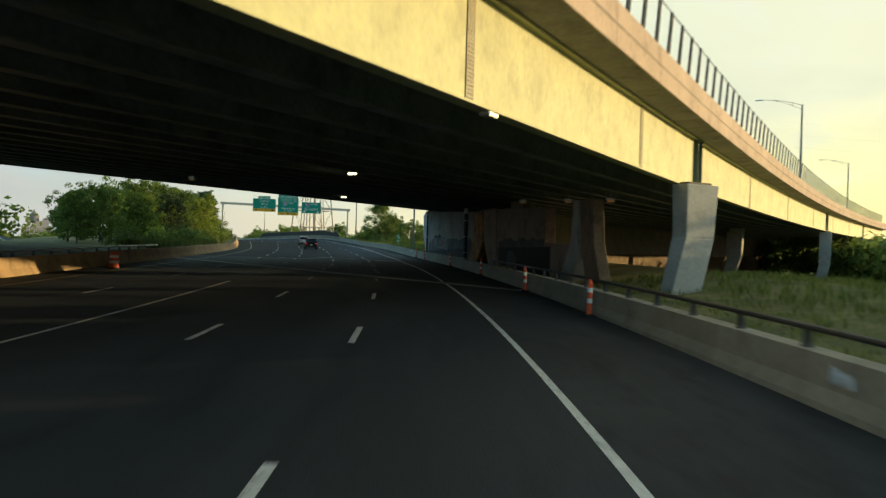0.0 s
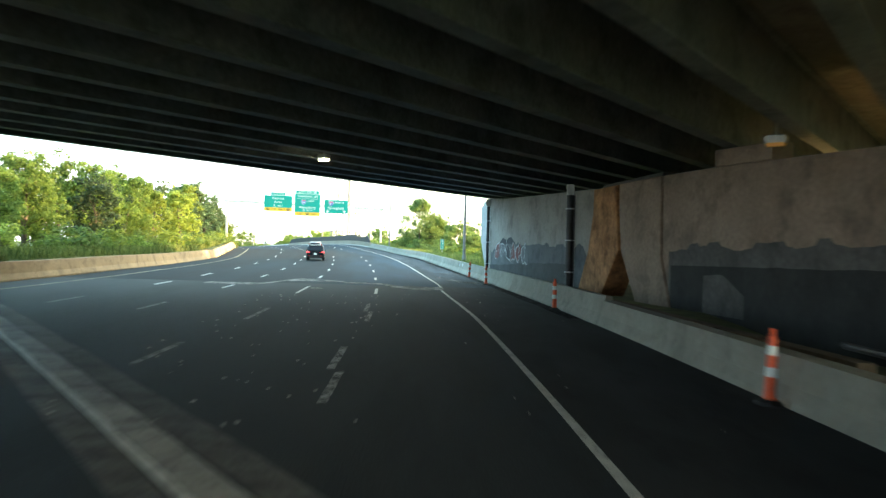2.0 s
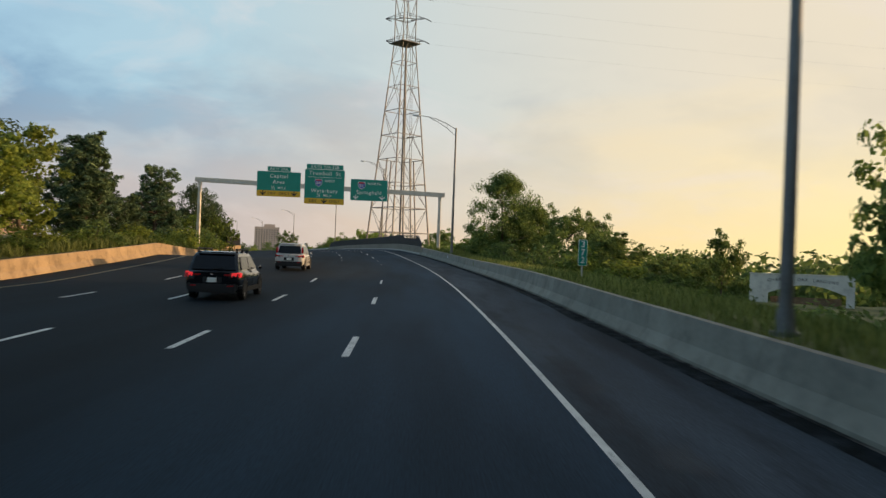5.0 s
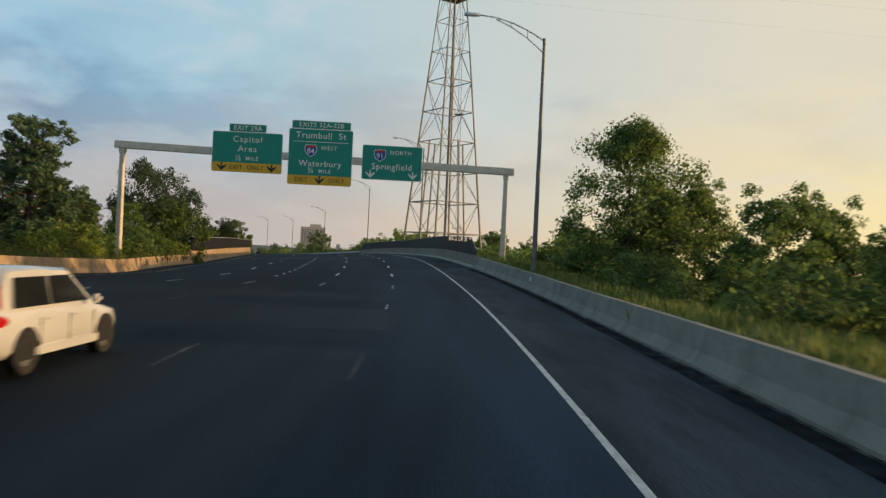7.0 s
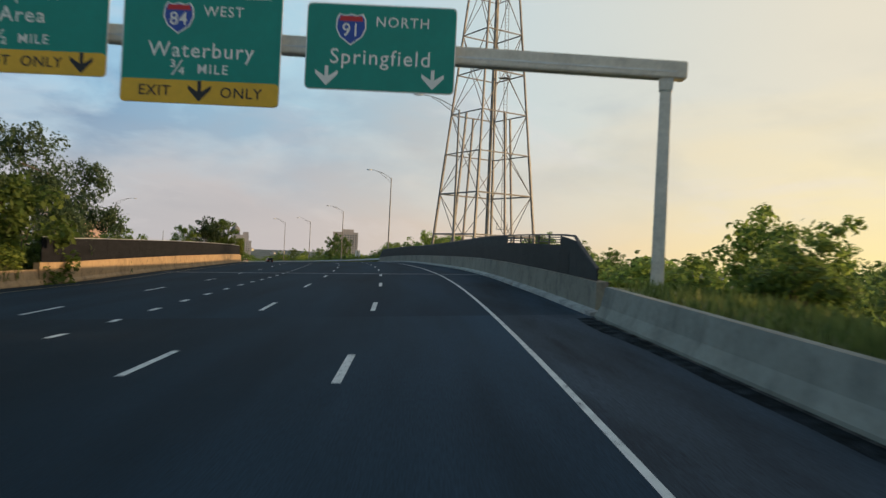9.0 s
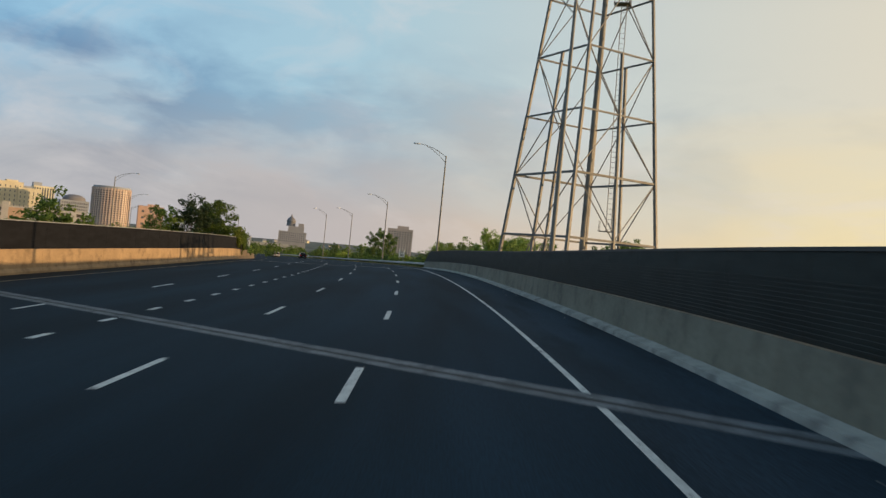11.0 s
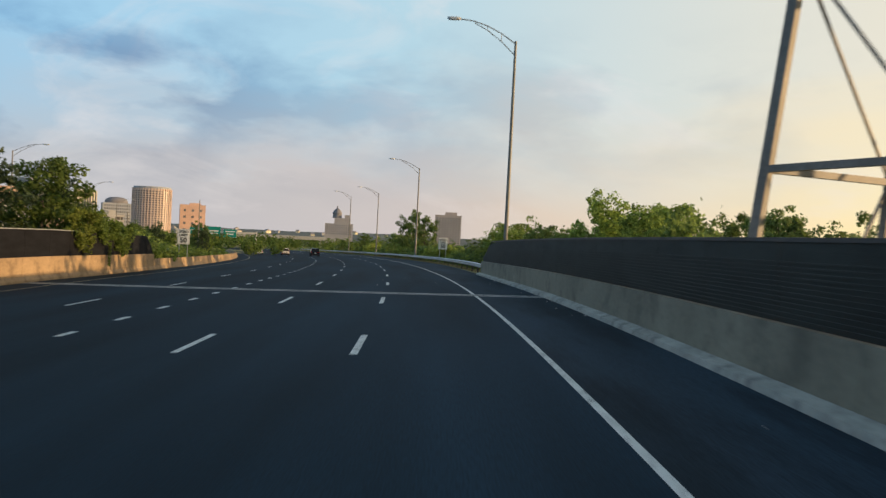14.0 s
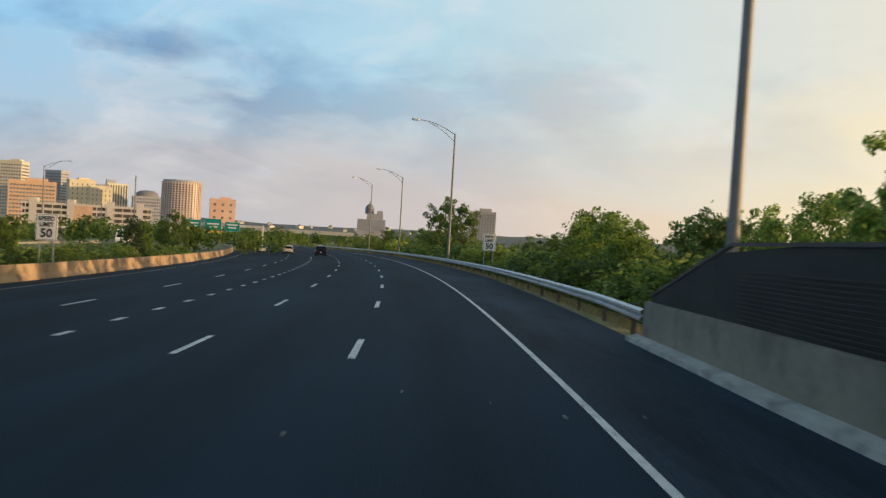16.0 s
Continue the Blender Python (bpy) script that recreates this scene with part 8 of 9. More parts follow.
def round_tower(ob):
    bm = bmesh.new()
    ring = [(29 * math.cos(a * 2 * math.pi / 20), 20 * math.sin(a * 2 * math.pi / 20)) for a in range(20)]
    loft(bm, [[(x, y, z) for x, y in ring] for z in (BASE, 53)])
    part("wall", bm, facade("rose", (0.56, 0.44, 0.39)), ob)
    bm = loft(bmesh.new(), [[(x * 0.96, y * 0.96, z) for x, y in ring] for z in (53, 56)])
    part("parapet", bm, facade("slate", (0.34, 0.37, 0.42)), ob)
    pier_mesh = None
    for a in range(40):                     # pale uprights between the windows
        t = a * 2 * math.pi / 40
        m = Matrix.Translation((29.3 * math.cos(t), 20.2 * math.sin(t), 9.5)) @ Matrix.Rotation(math.atan2(20 * math.cos(t), -29 * math.sin(t)), 4, "Z")
        if pier_mesh is None:
            up = part("upright", box(bmesh.new(), (1.7, 0.9, 87), (0, 0, 0)), facade("rose", (0.56, 0.44, 0.39)), ob)
            up.matrix_local, pier_mesh = m, up.data
        else:
            share("upright", pier_mesh, ob, m)
    bm = loft(bmesh.new(), [[(px * 1.006, py * 1.006, z) for px, py in ring] for z in (-0.95, 0.95)])
    first = part("window_band", bm, WINDOW_FAR, ob)
    for k in range(20):
        m = Matrix.Translation((0, 0, -18 + 3.5 * k))
        if k == 0:
            first.matrix_local = m
        else:
            share("window_band", first.data, ob, m)


building("round_tower", "rounded rose-brown apartment tower with a grid of windows", -905, 1271, 38, round_tower)
building("office_block", "pink-orange block with a square top, lit by the sun", -888, 1350, 40, simple(40, 26, 31, "pink", (0.62, 0.42, 0.34), 4, 3, 0.3, 0.35, 3))


def deck(ob):
    for k in range(5):
        part("deck_slab", block(bmesh.new(), 150, 30, -22 + 7 * k, -19 + 7 * k), facade("pale", (0.47, 0.45, 0.43)), ob)
    part("core", block(bmesh.new(), 146, 24, BASE, 9), facade("shade", (0.12, 0.11, 0.11)), ob)
    for x in (-62, -20, 25, 60):
        part("stair_tower", block(bmesh.new(), 8, 31, BASE, 14, x), facade("pale", (0.47, 0.45, 0.43)), ob)
    part("lit_bay", block(bmesh.new(), 26, 30.6, BASE, 7, -8), facade("orange", (0.50, 0.34, 0.24)), ob)
    for k in range(4):
        for x in range(-70, 72, 10):
            part("deck_post", block(bmesh.new(), 0.9, 0.9, -19 + 7 * k, -15 + 7 * k, x, -14.6), facade("pale", (0.47, 0.45, 0.43)), ob)
    part("roof_rail", block(bmesh.new(), 150, 0.4, 10.4, 10.9, 0, -14.8), facade("weathered", (0.42, 0.41, 0.39)), ob)


building("parking_deck", "long pale parking deck with open storeys below the towers", -855, 1043, 42, deck)
building("office_tower", "pale brown office tower with a raised middle, far ahead", -560, 1696, 20, simple(50, 30, 40, "tower_b", (0.50, 0.42, 0.38), 12, 9, 0.55, 0.5, 6))


def dome_house(ob):
    part("wall", block(bmesh.new(), 70, 34, BASE, 18), facade("stone", (0.40, 0.38, 0.39)), ob)
    part("wall_upper", block(bmesh.new(), 40, 30, 18, 32, 8), facade("stone", (0.40, 0.38, 0.39)), ob)
    part("gable", block(bmesh.new(), 14, 26, 18, 40, 20), facade("stone", (0.40, 0.38, 0.39)), ob)
    bm = bmesh.new()
    loft(bm, [[(-6 + r * math.cos(a * math.pi / 6), r * math.sin(a * math.pi / 6), z) for a in range(12)] for z, r in ((32, 11.5), (42, 11), (43, 12), (45, 11.5), (50, 9.5), (54, 6), (56.5, 2.5), (57, 1.8), (61, 1.6), (63, 0.3))])
    smooth(part("dome", bm, facade("lead", (0.20, 0.20, 0.22)), ob), 30)
    window_rows(ob, 64, -17.1, -10, 16, 5, 12, 0.45)


building("domed_building", "grey stone building with a tall dome and stepped wings", -980, 2058, 26, dome_house)

# ---- hills ----
HILL_RINGS = ((0.60, -52.0), (0.74, -24.0), (0.88, -14.0), (1.0, -9.0), (1.08, -40.0))


def hill_point(t, k):
    """A point on the ridge: t along it, k from its foot (0.6) to its crest (1.0)."""
    x, y = -2900 + 3300 * t, 2500 + 1300 * math.sin(t * 2.2)
    z = float(np.interp(k, [r[0] for r in HILL_RINGS], [r[1] for r in HILL_RINGS]))
    return Vector((x * k, y * k, z + (k - 0.6) * (34 * noise.noise((t * 5, 0, 0)) + 14 * noise.noise((t * 22, 3, 0)))))


n = 90
bm = loft(bmesh.new(), [[hill_point(i / n, k) for k, _ in HILL_RINGS] for i in range(n + 1)], close=False)
HILL = material("far_hill", (0.10, 0.115, 0.10), 0.95, vary=0.35, scale=0.012, fine=0.10, bump=0.0)
tagged(smooth(part("far_hill", bm, HILL), 60), "low wooded ridge on the horizon", "hill", kind="structure")

# ---- pale overpass far ahead ----
far_bridge = thing("far_overpass", "pale concrete overpass on piers crossing far ahead", "bridge", at=Matrix.Translation((-345, 735, 0)) @ pose(0, 0, 0, 0, 0, 31))
part("deck", box(bmesh.new(), (64, 9, 1.3), (0, 0, -3.4), bevel=0.1), facade("weathered", (0.42, 0.41, 0.39)), far_bridge)
for y in (-4.4, 4.4):
    part("parapet", box(bmesh.new(), (64, 0.4, 1.0), (0, y, -2.25), bevel=0.05), facade("weathered", (0.42, 0.41, 0.39)), far_bridge)
for x in (-28, -10, 10, 28):
    part("pier", box(bmesh.new(), (1.6, 6.0, 12.0), (x, 0, -10.0), bevel=0.1), facade("weathered", (0.42, 0.41, 0.39)), far_bridge)

# ---- white arched wall beside the road ----
arch = thing("arched_gateway", "white rendered gateway wall with a wide low arch and dark lettering", "wall")
AW = Matrix.Translation((29.0, 196.4, 0)) @ pose(0, 0, 0, 0, 0, -18)
arch.matrix_world = AW
RENDER_WHITE = material("white_render", (0.62, 0.60, 0.54), 0.9, vary=0.1, scale=0.4, fine=5, bump=0.15, stains=0.2)
bm = bmesh.new()
top, half_w = 1.42, 6.6
pts = [(-half_w, -5.0), (-half_w, top - 0.1), (half_w, top), (half_w, -5.0), (half_w - 1.0, -5.0), (half_w - 1.0, -1.2)]
pts += [(half_w - 1.0 - (2 * half_w - 3.4) * k / 10, -1.2 + 1.25 * math.sin(math.pi * k / 10)) for k in range(1, 10)]
pts += [(-half_w + 2.4, -1.2), (-half_w + 2.4, -5.0)]
loft(bm, [[(x, y, z) for x, z in pts] for y in (0, 0.5)])
part("wall", bm, RENDER_WHITE, arch)
bm = box(bmesh.new(), (2 * half_w + 0.2, 0.7, 0.15), (0, 0.25, top + 0.05), Matrix.Rotation(-0.008, 3, "Y"), 0.02)
part("coping", bm, RENDER_WHITE, arch)
for k, c in enumerate("CHARTER OAK LANDING"):
    if c != " ":
        x = -4.1 + 0.475 * k
        text_mesh(c, 0.60, SIGN_BLACK, arch, Matrix.Translation((x, -0.02, 0.42 + 0.34 * math.cos(x * 0.30))) @ pose(0, 0, 0, 0, 3.0 * x, 0) @ FACE)
bm = box(bmesh.new(), (9.0, 0.2, 3.0), (0.6, 1.6, -3.2))
part("back_panel", bm, EARTH, arch)

# ---- far gantry ----
fg = thing("sign_gantry", "far cream sign gantry with green signs", "gantry")
FC = Vector((-191.5, 447.5, -0.85))
fm = Matrix.Translation(FC) @ pose(0, 0, 0, 0, 0, 27)
fg.matrix_world = fm
for x in (-11.5, 11.5):
    part("post", box(bmesh.new(), (0.4, 0.4, 12), (x, 0, -2.6)), GANTRY_PAINT, fg)
part("beam", box(bmesh.new(), (23.6, 0.5, 0.6), (0, 0, 2.9), bevel=0.04), GANTRY_PAINT, fg)
for x, w, h, yel in ((-5.8, 3.9, 2.7, 1), (-0.9, 4.2, 3.6, 1), (3.9, 3.8, 2.4, 0)):
    sg = thing("overhead_sign", "far green overhead sign with white writing bars", "road sign", "signs on the far gantry", at=fm @ Matrix.Translation((x, -0.5, 2.6)))
    bordered(sg, w, h, 0, 0, SIGN_GREEN, "panel")
    for k in range(2):
        part("writing_bar", box(bmesh.new(), (w * (0.7 - 0.15 * k), 0.01, 0.34), (0, -0.035, 0.5 - 0.75 * k)), SIGN_WHITE, sg)
    if yel:
        part("exit_only_strip", plate(bmesh.new(), w - 0.06, 0.6, 0.1, 0.014, (0, -0.03, -h / 2 + 0.33)), SIGN_YELLOW, sg)


# ---- small houses on the far ridge ----
def house(at, w, d, h, turn, wall):
    ob = thing("house", "small pale house on the far wooded ridge", "building", "houses on the far ridge", at=Matrix.Translation(at - Vector((0, 0, 1.0))) @ pose(0, 0, 0, 0, 0, turn))
    part("wall", box(bmesh.new(), (w, d, h), (0, 0, h / 2)), wall, ob)
    bm = bmesh.new()
    loft(bm, [[(-w / 2 - 0.4, y0, h), (w / 2 + 0.4, y0, h), (0, y0, h + w * 0.22)] for y0 in (-d / 2 - 0.3, d / 2 + 0.3)])
    part("roof", bm, facade("roof_grey", (0.30, 0.28, 0.28)), ob)
    for k in range(3):
        part("window", box(bmesh.new(), (w * 0.14, 0.1, h * 0.3), ((k - 1) * w * 0.3, -d / 2 - 0.03, h * 0.55)), WINDOW_FAR, ob)


for k in range(14):
    house(hill_point(0.20 + 0.0175 * k + 0.006 * math.sin(k * 2.7), 0.78 + 0.035 * ((k * 5) % 4)), 14 + 6 * (k % 3), 12, 7 + 2 * (k % 2), 20 + 13 * k, facade(("pale", "cream", "white")[k % 3], ((0.70, 0.68, 0.64), (0.74, 0.67, 0.52), (0.80, 0.75, 0.60))[k % 3]))


# ---- cars ----
CAR_GLASS = material("car_glass", (0.008, 0.009, 0.012), 0.06, vary=0.1, scale=1, fine=6, bump=0.0, spec=0.28)
TAIL_RED = material("tail_lamp", (0.45, 0.01, 0.01), 0.25, vary=0.1, scale=3, fine=20, bump=0.0, coat=0.5)
TAIL_LIT = glowing("tail_lamp_lit", (1.0, 0.035, 0.04), 0.6)
CHROME = material("chrome_trim", (0.6, 0.6, 0.6), 0.2, metal=0.9, vary=0.05, scale=3, fine=20, bump=0.0)
TRIM = material("black_trim", (0.012, 0.012, 0.013), 0.6, vary=0.15, scale=3, fine=20, bump=0.05)
ALLOY = material("alloy_rim", (0.42, 0.42, 0.43), 0.35, metal=0.8, vary=0.1, scale=3, fine=20, bump=0.0)


def car_paint(name, base):
    return material(name, base, 0.14, vary=0.05, scale=0.8, fine=60, bump=0.0, coat=0.5, spec=0.5)


def car(name, label, paint, m, length=4.55, width=1.82, height=1.68, lit=False, rails=False, low=False):
    """A car seen mainly from behind; it points along +y, its tail at -y."""
    ob = thing(name, label, "car", "cars on the motorway", at=m)
    L, W, Hh = length / 2, width / 2, height
    belt = Hh * 0.60
    # lower body: rings from tail to nose (y, half width, bottom, top)
    rows = [(-L, 0.80, 0.52, belt * 0.90), (-L + 0.06, 0.93, 0.40, belt * 0.97), (-L + 0.25, 0.99, 0.30, belt), (-L * 0.5, 1.0, 0.26, belt * 1.0), (0, 1.0, 0.26, belt * 0.98), (L * 0.42, 1.0, 0.26, belt * 0.95), (L * 0.55, 0.99, 0.27, belt * 0.93), (L - 0.35, 0.95, 0.30, belt * 0.80), (L - 0.05, 0.82, 0.40, belt * 0.66), (L, 0.70, 0.46, belt * 0.60)]
    bm = bmesh.new()
    rings = []
    for y, k, z0, z1 in rows:
        w = W * k
        zm = (z0 + z1) / 2
        rings.append([(-w * 0.86, y, z0), (w * 0.86, y, z0), (w * 0.985, y, z0 + 0.12), (w, y, zm), (w * 0.985, y, z1 - 0.10), (w * 0.93, y, z1), (-w * 0.93, y, z1), (-w * 0.985, y, z1 - 0.10), (-w, y, zm), (-w * 0.985, y, z0 + 0.12)])
    loft(bm, rings)
    smooth(part("body", bm, paint, ob), 50)
    # upper body
    tail = -L + (0.16 if not low else 0.75)
    top_tail, top_nose, foot_nose = tail + (0.38 if not low else 0.75), L * 0.12, L * 0.48
    bm = bmesh.new()
    rings = []
    for y, k, z in ((tail, 0.90, belt - 0.03), (tail + 0.05, 0.905, belt + 0.02), (top_tail - 0.05, 0.80, Hh - 0.10), (top_tail + 0.15, 0.775, Hh - 0.02), ((top_tail + top_nose) / 2, 0.775, Hh), (top_nose, 0.76, Hh - 0.05), (foot_nose, 0.88, belt - 0.02)):
        w = W * k
        wb = W * 0.93
        rings.append([(-wb, y, belt - 0.06), (wb, y, belt - 0.06), (w, y, z - (0.05 if z > belt + 0.1 else 0)), (w * 0.88, y, z), (-w * 0.88, y, z), (-w, y, z - (0.05 if z > belt + 0.1 else 0))])
    loft(bm, rings)
    smooth(part("cabin", bm, paint, ob), 45)

    def pane(name, pts, mat=CAR_GLASS):
        bm = bmesh.new()
        vs = [bm.verts.new(p) for p in pts]
        face = bm.faces.new(vs)
        bm.normal_update()
        shift = face.normal * 0.008
        ext = bmesh.ops.extrude_face_region(bm, geom=bm.faces[:])
        for v in ext["geom"]:
            if isinstance(v, bmesh.types.BMVert):
                v.co += shift
        bmesh.ops.recalc_face_normals(bm, faces=bm.faces[:])
        return part(name, bm, mat, ob)

    zt, zb = Hh - 0.16, belt + 0.05
    yb = tail + 0.02
    yt = top_tail - 0.10
    g = 0.02
    pane("rear_window", [(-W * 0.80, yb - g, zb), (W * 0.80, yb - g, zb), (W * 0.70, yt - g - 0.01, zt), (-W * 0.70, yt - g - 0.01, zt)])
    for sx in (-1, 1):
        y0, y1 = top_tail + 0.05, foot_nose - 0.30
        y2, y3 = top_nose - 0.08, top_tail + 0.18
        mid = (y0 + y1) / 2 - 0.1
        for a, b, c, e in ((y0, mid - 0.05, mid - 0.05, y3), (mid + 0.05, y1, y2, mid + 0.05)):
            pane("side_window", [(sx * (W * 0.925 + 0.012), a, zb), (sx * (W * 0.925 + 0.012), b, zb), (sx * (W * 0.80 + 0.02), c, zt), (sx * (W * 0.80 + 0.02), e, zt)])
        # lamps: one lens round the corner of the wing, one on the tailgate with a bright bar inboard of it
        zl = belt * 0.88
        bm = bmesh.new()
        loft(bm, [[(sx * x, y, zl - hh), (sx * x, y, zl + hh), (sx * x, y + 0.14, zl + hh), (sx * x, y + 0.14, zl - hh)] for x, y, hh in ((W * 0.70, -L - 0.015, 0.055), (W * 0.86, -L + 0.03, 0.075), (W * 0.965, -L + 0.12, 0.085))])
        loft(bm, [[(sx * x, y, zl - hh), (sx * x, y, zl + hh), (sx * (x - 0.08), y, zl + hh), (sx * (x - 0.08), y, zl - hh)] for x, y, hh in ((W * 0.975, -L + 0.11, 0.085), (W * 1.004, -L + 0.25, 0.07), (W * 1.004, -L + 0.36, 0.025))])
        lamp = part("tail_lamp", bm, TAIL_LIT if lit else TAIL_RED, ob, "red wrap-round tail lamp")
        part("lamp_surround", box(bmesh.new(), (W * 0.36, 0.03, 0.15), (sx * W * 0.78, -L + 0.03, zl - 0.03), Matrix.Rotation(radians(16 * sx), 3, "Z"), 0.012), TRIM, lamp)
        part("lens", box(bmesh.new(), (W * 0.24, 0.05, 0.075), (sx * W * 0.54, -L - 0.005, zl - 0.005), None, 0.015), TAIL_RED, lamp)
        if rails:
            part("bright_bar", box(bmesh.new(), (W * 0.22, 0.03, 0.03), (sx * W * 0.32, -L - 0.004, zl + 0.005), None, 0.008), CHROME, lamp)
        if not low and not rails:
            bm = box(bmesh.new(), (0.10, 0.10, 0.42), (sx * W * 0.86, tail + 0.08, belt + 0.22), Matrix.Rotation(radians(12), 3, "X"), 0.03)
            part("upper_lamp", bm, TAIL_RED, lamp)
        # doors: shut lines, handles and a lower cladding strip
        for y in (-L * 0.42, 0.0, L * 0.40):
            part("shut_line", box(bmesh.new(), (0.012, 0.014, belt * 0.62), (sx * (W * 0.997), y, belt * 0.56)), TRIM, ob)
        for y in (-L * 0.32, L * 0.10):
            part("door_handle", box(bmesh.new(), (0.035, 0.20, 0.035), (sx * (W + 0.005), y, belt * 0.83), None, 0.012), paint, ob)
        part("side_cladding", box(bmesh.new(), (0.05, length * 0.50, 0.17), (sx * (W * 0.985), 0, 0.36), None, 0.02), TRIM if rails else paint, ob)
        bm = box(bmesh.new(), (0.14, 0.26, 0.16), (sx * (W + 0.10), foot_nose - 0.35, belt + 0.08), None, 0.05)
        part("door_mirror", bm, paint, ob)
        for yw in (-L * 0.60, L * 0.62):
            wheel = new("wheel")
            wheel.parent = ob
            wheel.matrix_local = Matrix.Translation((sx * (W - 0.10), yw, 0.345))
            bm = bmesh.new()
            prof = [(0.20, -0.10), (0.32, -0.115), (0.345, -0.08), (0.345, 0.08), (0.32, 0.115), (0.20, 0.10)]
            loft(bm, [[(x, r * math.cos(a * math.pi / 10), r * math.sin(a * math.pi / 10)) for a in range(20)] for r, x in prof], cap=False)
            smooth(part("tyre", bm, RUBBER, wheel), 50)
            bm = rod(bmesh.new(), (-0.085, 0, 0), (0.085, 0, 0), 0.205, sides=20)
            for a in range(5):
                c, s_ = math.cos(a * 1.2566), math.sin(a * 1.2566)
                beam(bm, (sx * 0.092, 0, 0), (sx * 0.092, 0.2 * c, 0.2 * s_), 0.05, 0.02, up=(1, 0, 0))
            part("rim", bm, ALLOY, wheel)
            bm = bmesh.new()
            loft(bm, [[(sx * x, 0.395 * math.cos(a * math.pi / 12), 0.395 * math.sin(a * math.pi / 12) + 0.02) for a in range(-2, 15)] + [(sx * x, -0.3, -0.1), (sx * x, 0.3, -0.1)] for x in (-0.06, 0.105)])
            part("wheel_arch", bm, TRIM, wheel)
        if rails:
            bm = bmesh.new()
            rod(bm, (sx * W * 0.70, top_tail + 0.1, Hh + 0.085), (sx * W * 0.70, top_nose - 0.1, Hh + 0.075), 0.026, sides=6)
            for y in (top_tail + 0.2, (top_tail + top_nose) / 2, top_nose - 0.1):
                rod(bm, (sx * W * 0.70, y, Hh - 0.06), (sx * W * 0.70, y, Hh + 0.085), 0.04, sides=6)
            part("roof_rail", bm, TRIM, ob)
    bm = box(bmesh.new(), (width * 0.90, 0.16, 0.30), (0, -L + 0.05, 0.46), None, 0.05)
    part("bumper", bm, paint if low else TRIM, ob)
    bm = box(bmesh.new(), (width * 0.86, 0.12, 0.16), (0, -L + 0.04, 0.34), None, 0.04)
    part("bumper_skirt", bm, TRIM, ob)
    bm = box(bmesh.new(), (0.31, 0.015, 0.155), (0, -L - 0.022, belt * 0.70), None, 0.005)
    part("number_plate", bm, SIGN_WHITE, ob, "blank white number plate")
    gate = part("tailgate", box(bmesh.new(), (width * 0.66, 0.05, 0.42), (0, -L + 0.012, belt * 0.76), Matrix.Rotation(radians(4), 3, "X"), 0.02), paint, ob)
    part("plate_recess", box(bmesh.new(), (0.62, 0.012, 0.20), (0, -L - 0.012, belt * 0.70), None, 0.004), TRIM, gate)
    part("badge", box(bmesh.new(), (0.11, 0.016, 0.055), (0, -L - 0.016, belt * 0.885), None, 0.006), CHROME, gate)
    part("rear_wiper", beam(bmesh.new(), (0.0, yb - 0.035, zb + 0.02), (0.36, yb - 0.02, zb + 0.06), 0.02, 0.015), TRIM, ob)
    for sx in (-1, 1):
        part("reflector", box(bmesh.new(), (0.20, 0.02, 0.035), (sx * W * 0.66, -L - 0.035, 0.50), None, 0.006), TAIL_RED, ob, "small red reflector")
    pane("windscreen", [(-W * 0.80, foot_nose - 0.02, zb - 0.02), (W * 0.80, foot_nose - 0.02, zb - 0.02), (W * 0.68, top_nose + 0.06, zt + 0.04), (-W * 0.68, top_nose + 0.06, zt + 0.04)])
    if not low:
        bm = box(bmesh.new(), (width * 0.68, 0.16, 0.035), (0, top_tail - 0.05, Hh - 0.025), Matrix.Rotation(radians(8), 3, "X"), 0.012)
        part("spoiler", bm, paint, ob)
    return ob


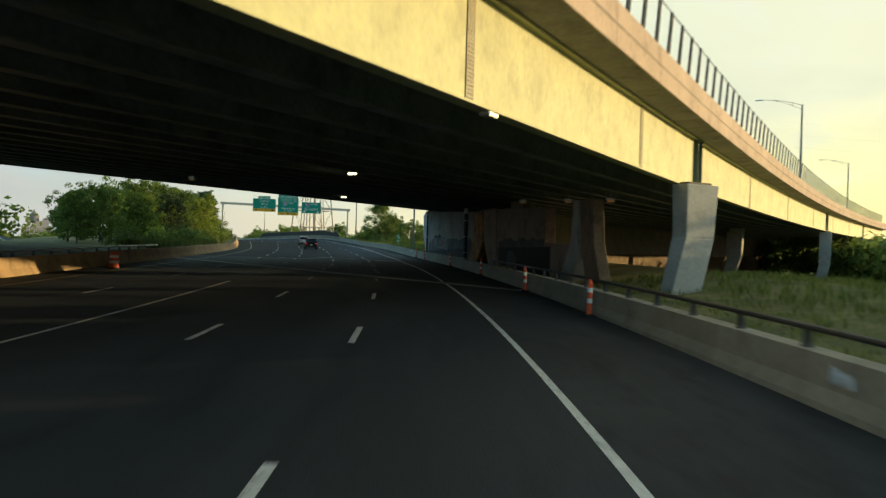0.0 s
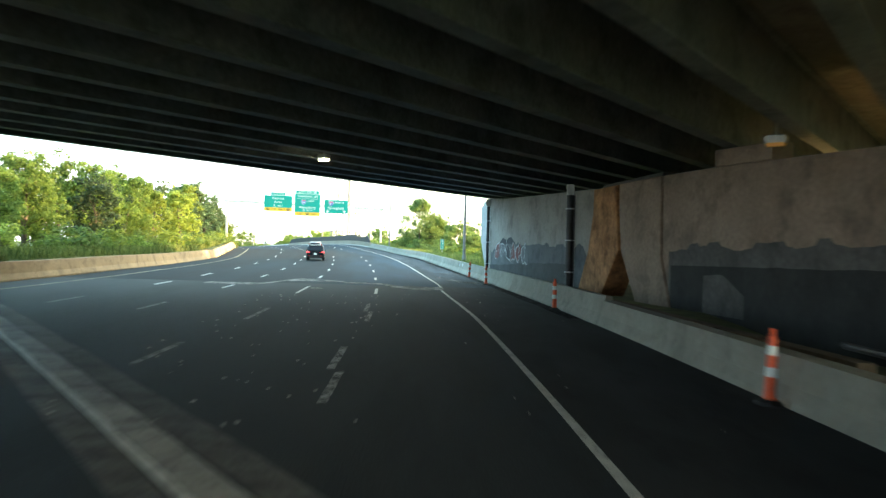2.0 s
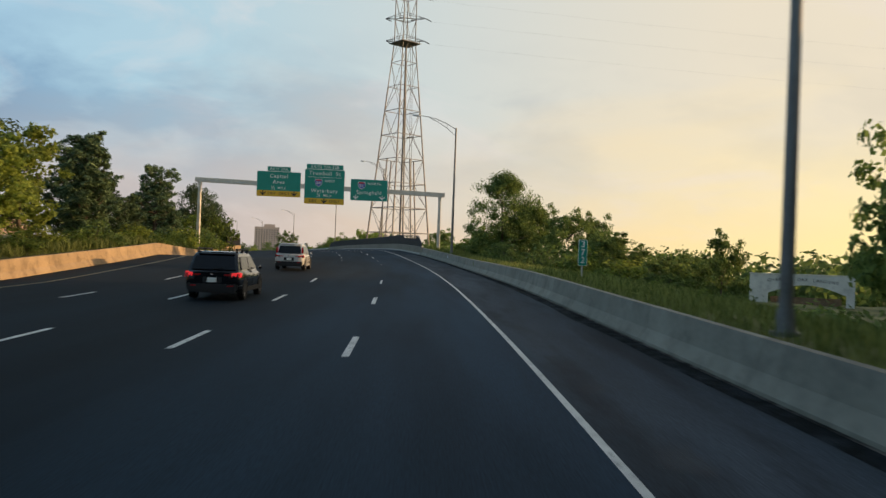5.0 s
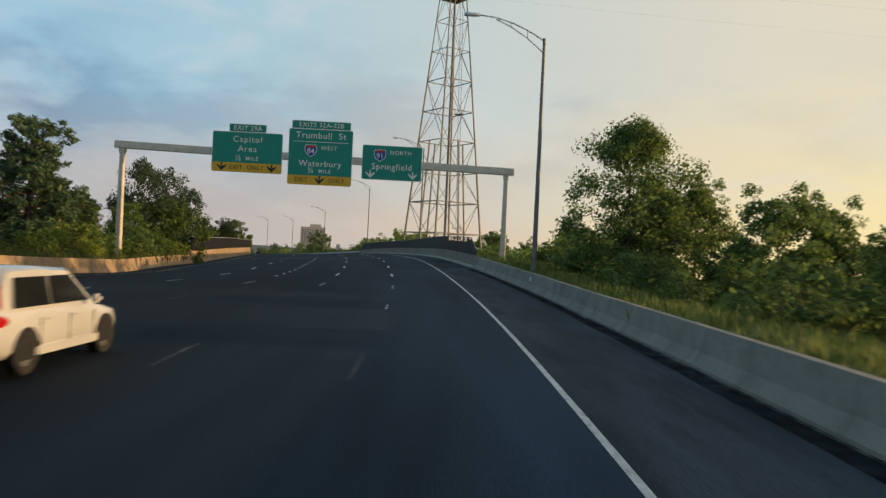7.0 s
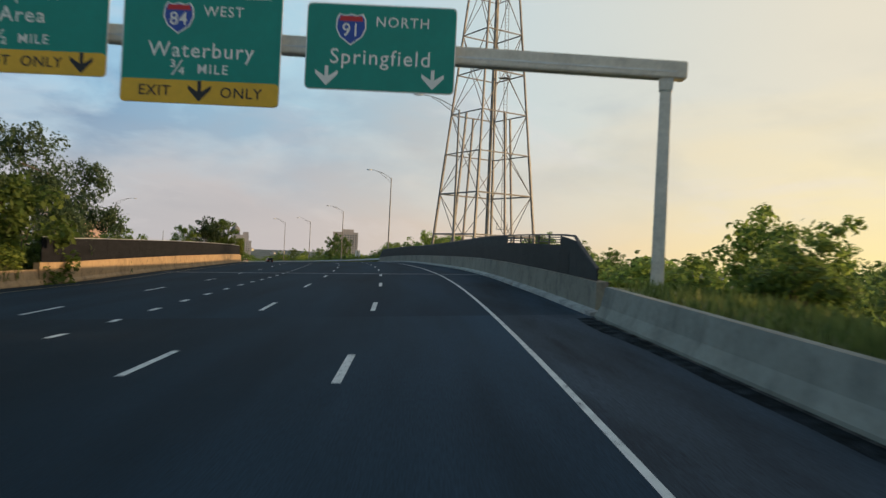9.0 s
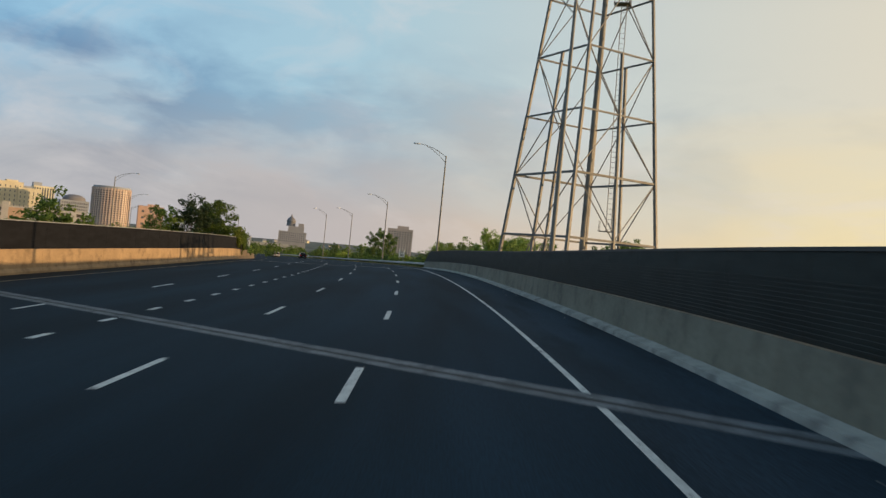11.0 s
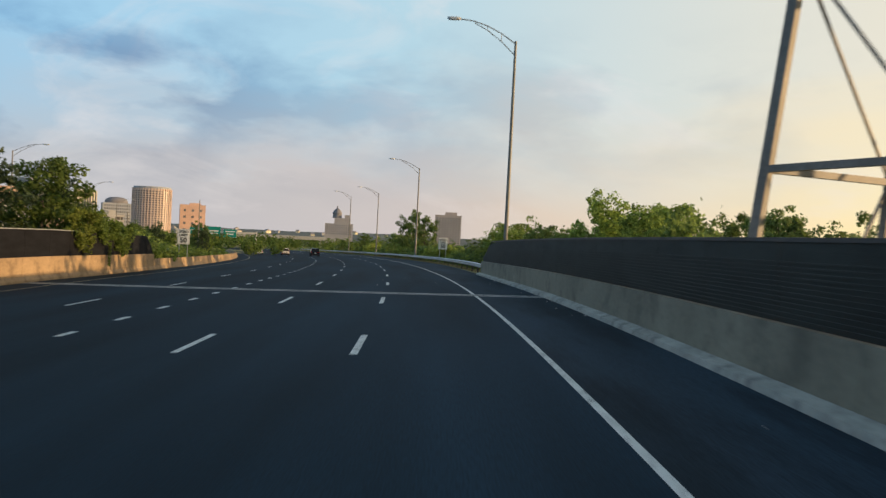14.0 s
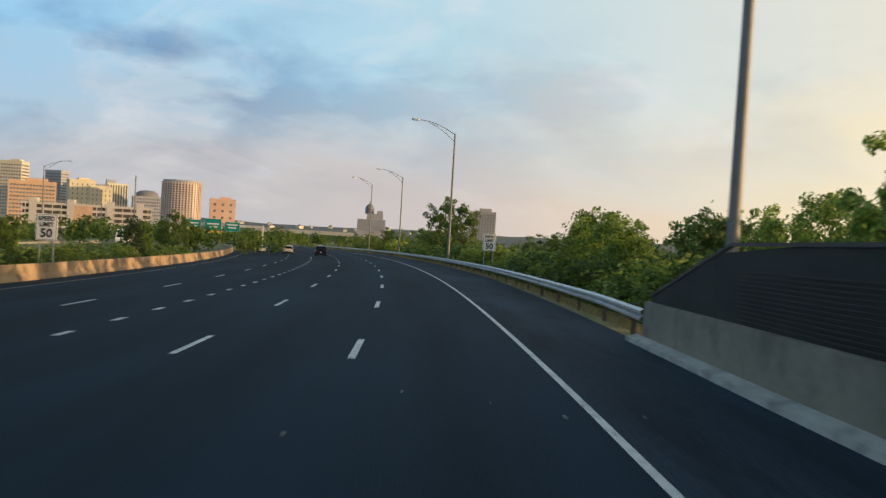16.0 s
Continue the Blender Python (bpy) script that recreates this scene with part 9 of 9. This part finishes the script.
car("car", "silver compact SUV with a tall rear window driving ahead", car_paint("paint_silver", (0.55, 0.55, 0.54)), along(135.4, -9.27, turn=-1.5))
car("car", "black estate SUV with roof rails and lit tail lamps", car_paint("paint_black", (0.005, 0.006, 0.008)), along(112.7, -8.93), 4.86, 1.86, 1.66, lit=True, rails=True)
car("car", "dark blue-black SUV far ahead on the motorway", car_paint("paint_night", (0.015, 0.016, 0.022)), along(425.0, -8.8), 4.8, 1.88, 1.72, rails=True)
car("car", "white SUV far ahead on the motorway", car_paint("paint_white", (0.68, 0.68, 0.66)), along(447.0, -14.0), 4.6, 1.84, 1.70)
car("car", "small white saloon car far ahead on the motorway", car_paint("paint_pearl", (0.62, 0.62, 0.62)), along(474.0, -19.0), 4.6, 1.80, 1.45, low=True)


def box_truck(label, m):
    """A lorry seen from the front, pointing along -y."""
    ob = thing("box_truck", label, "lorry", at=m)
    part("cargo_box", box(bmesh.new(), (2.5, 7.0, 2.7), (0, 1.8, 2.35), bevel=0.05), WHITE_PLASTIC, ob)
    bm = bmesh.new()
    loft(bm, [[(sx * w, y, z) for sx, z in ((-1, z0), (1, z0), (1, z1), (-1, z1))] for y, w, z0, z1 in ((-3.9, 1.05, 0.55, 1.7), (-3.75, 1.12, 0.5, 1.95), (-3.1, 1.14, 0.5, 2.75), (-1.8, 1.14, 0.5, 2.85))])
    part("cab", bm, WHITE_PLASTIC, ob)
    part("windscreen", box(bmesh.new(), (1.9, 0.04, 0.75), (0, -3.46, 2.34), Matrix.Rotation(radians(-39), 3, "X"), 0.01), CAR_GLASS, ob)
    part("grille", box(bmesh.new(), (1.3, 0.06, 0.5), (0, -3.92, 1.05), bevel=0.02), TRIM, ob)
    part("bumper", box(bmesh.new(), (2.2, 0.2, 0.3), (0, -3.9, 0.55), bevel=0.04), TRIM, ob)
    for sx in (-1, 1):
        part("headlight", box(bmesh.new(), (0.28, 0.08, 0.2), (sx * 0.85, -3.9, 0.95), bevel=0.03), CHROME, ob)
        for y in (-3.0, 3.2):
            smooth(part("wheel", rod(bmesh.new(), (sx * 0.85, y, 0.48), (sx * 1.15, y, 0.48), 0.48, sides=18), RUBBER, ob), 50)
    return ob


p_tr = R(478, -48.5)
box_truck("white box lorry coming the other way beyond the median", Matrix.Translation((p_tr.x, p_tr.y, R(478, -22).z - 0.22)) @ pose(0, 0, 0, 0, 0, math.degrees(heading(478))))
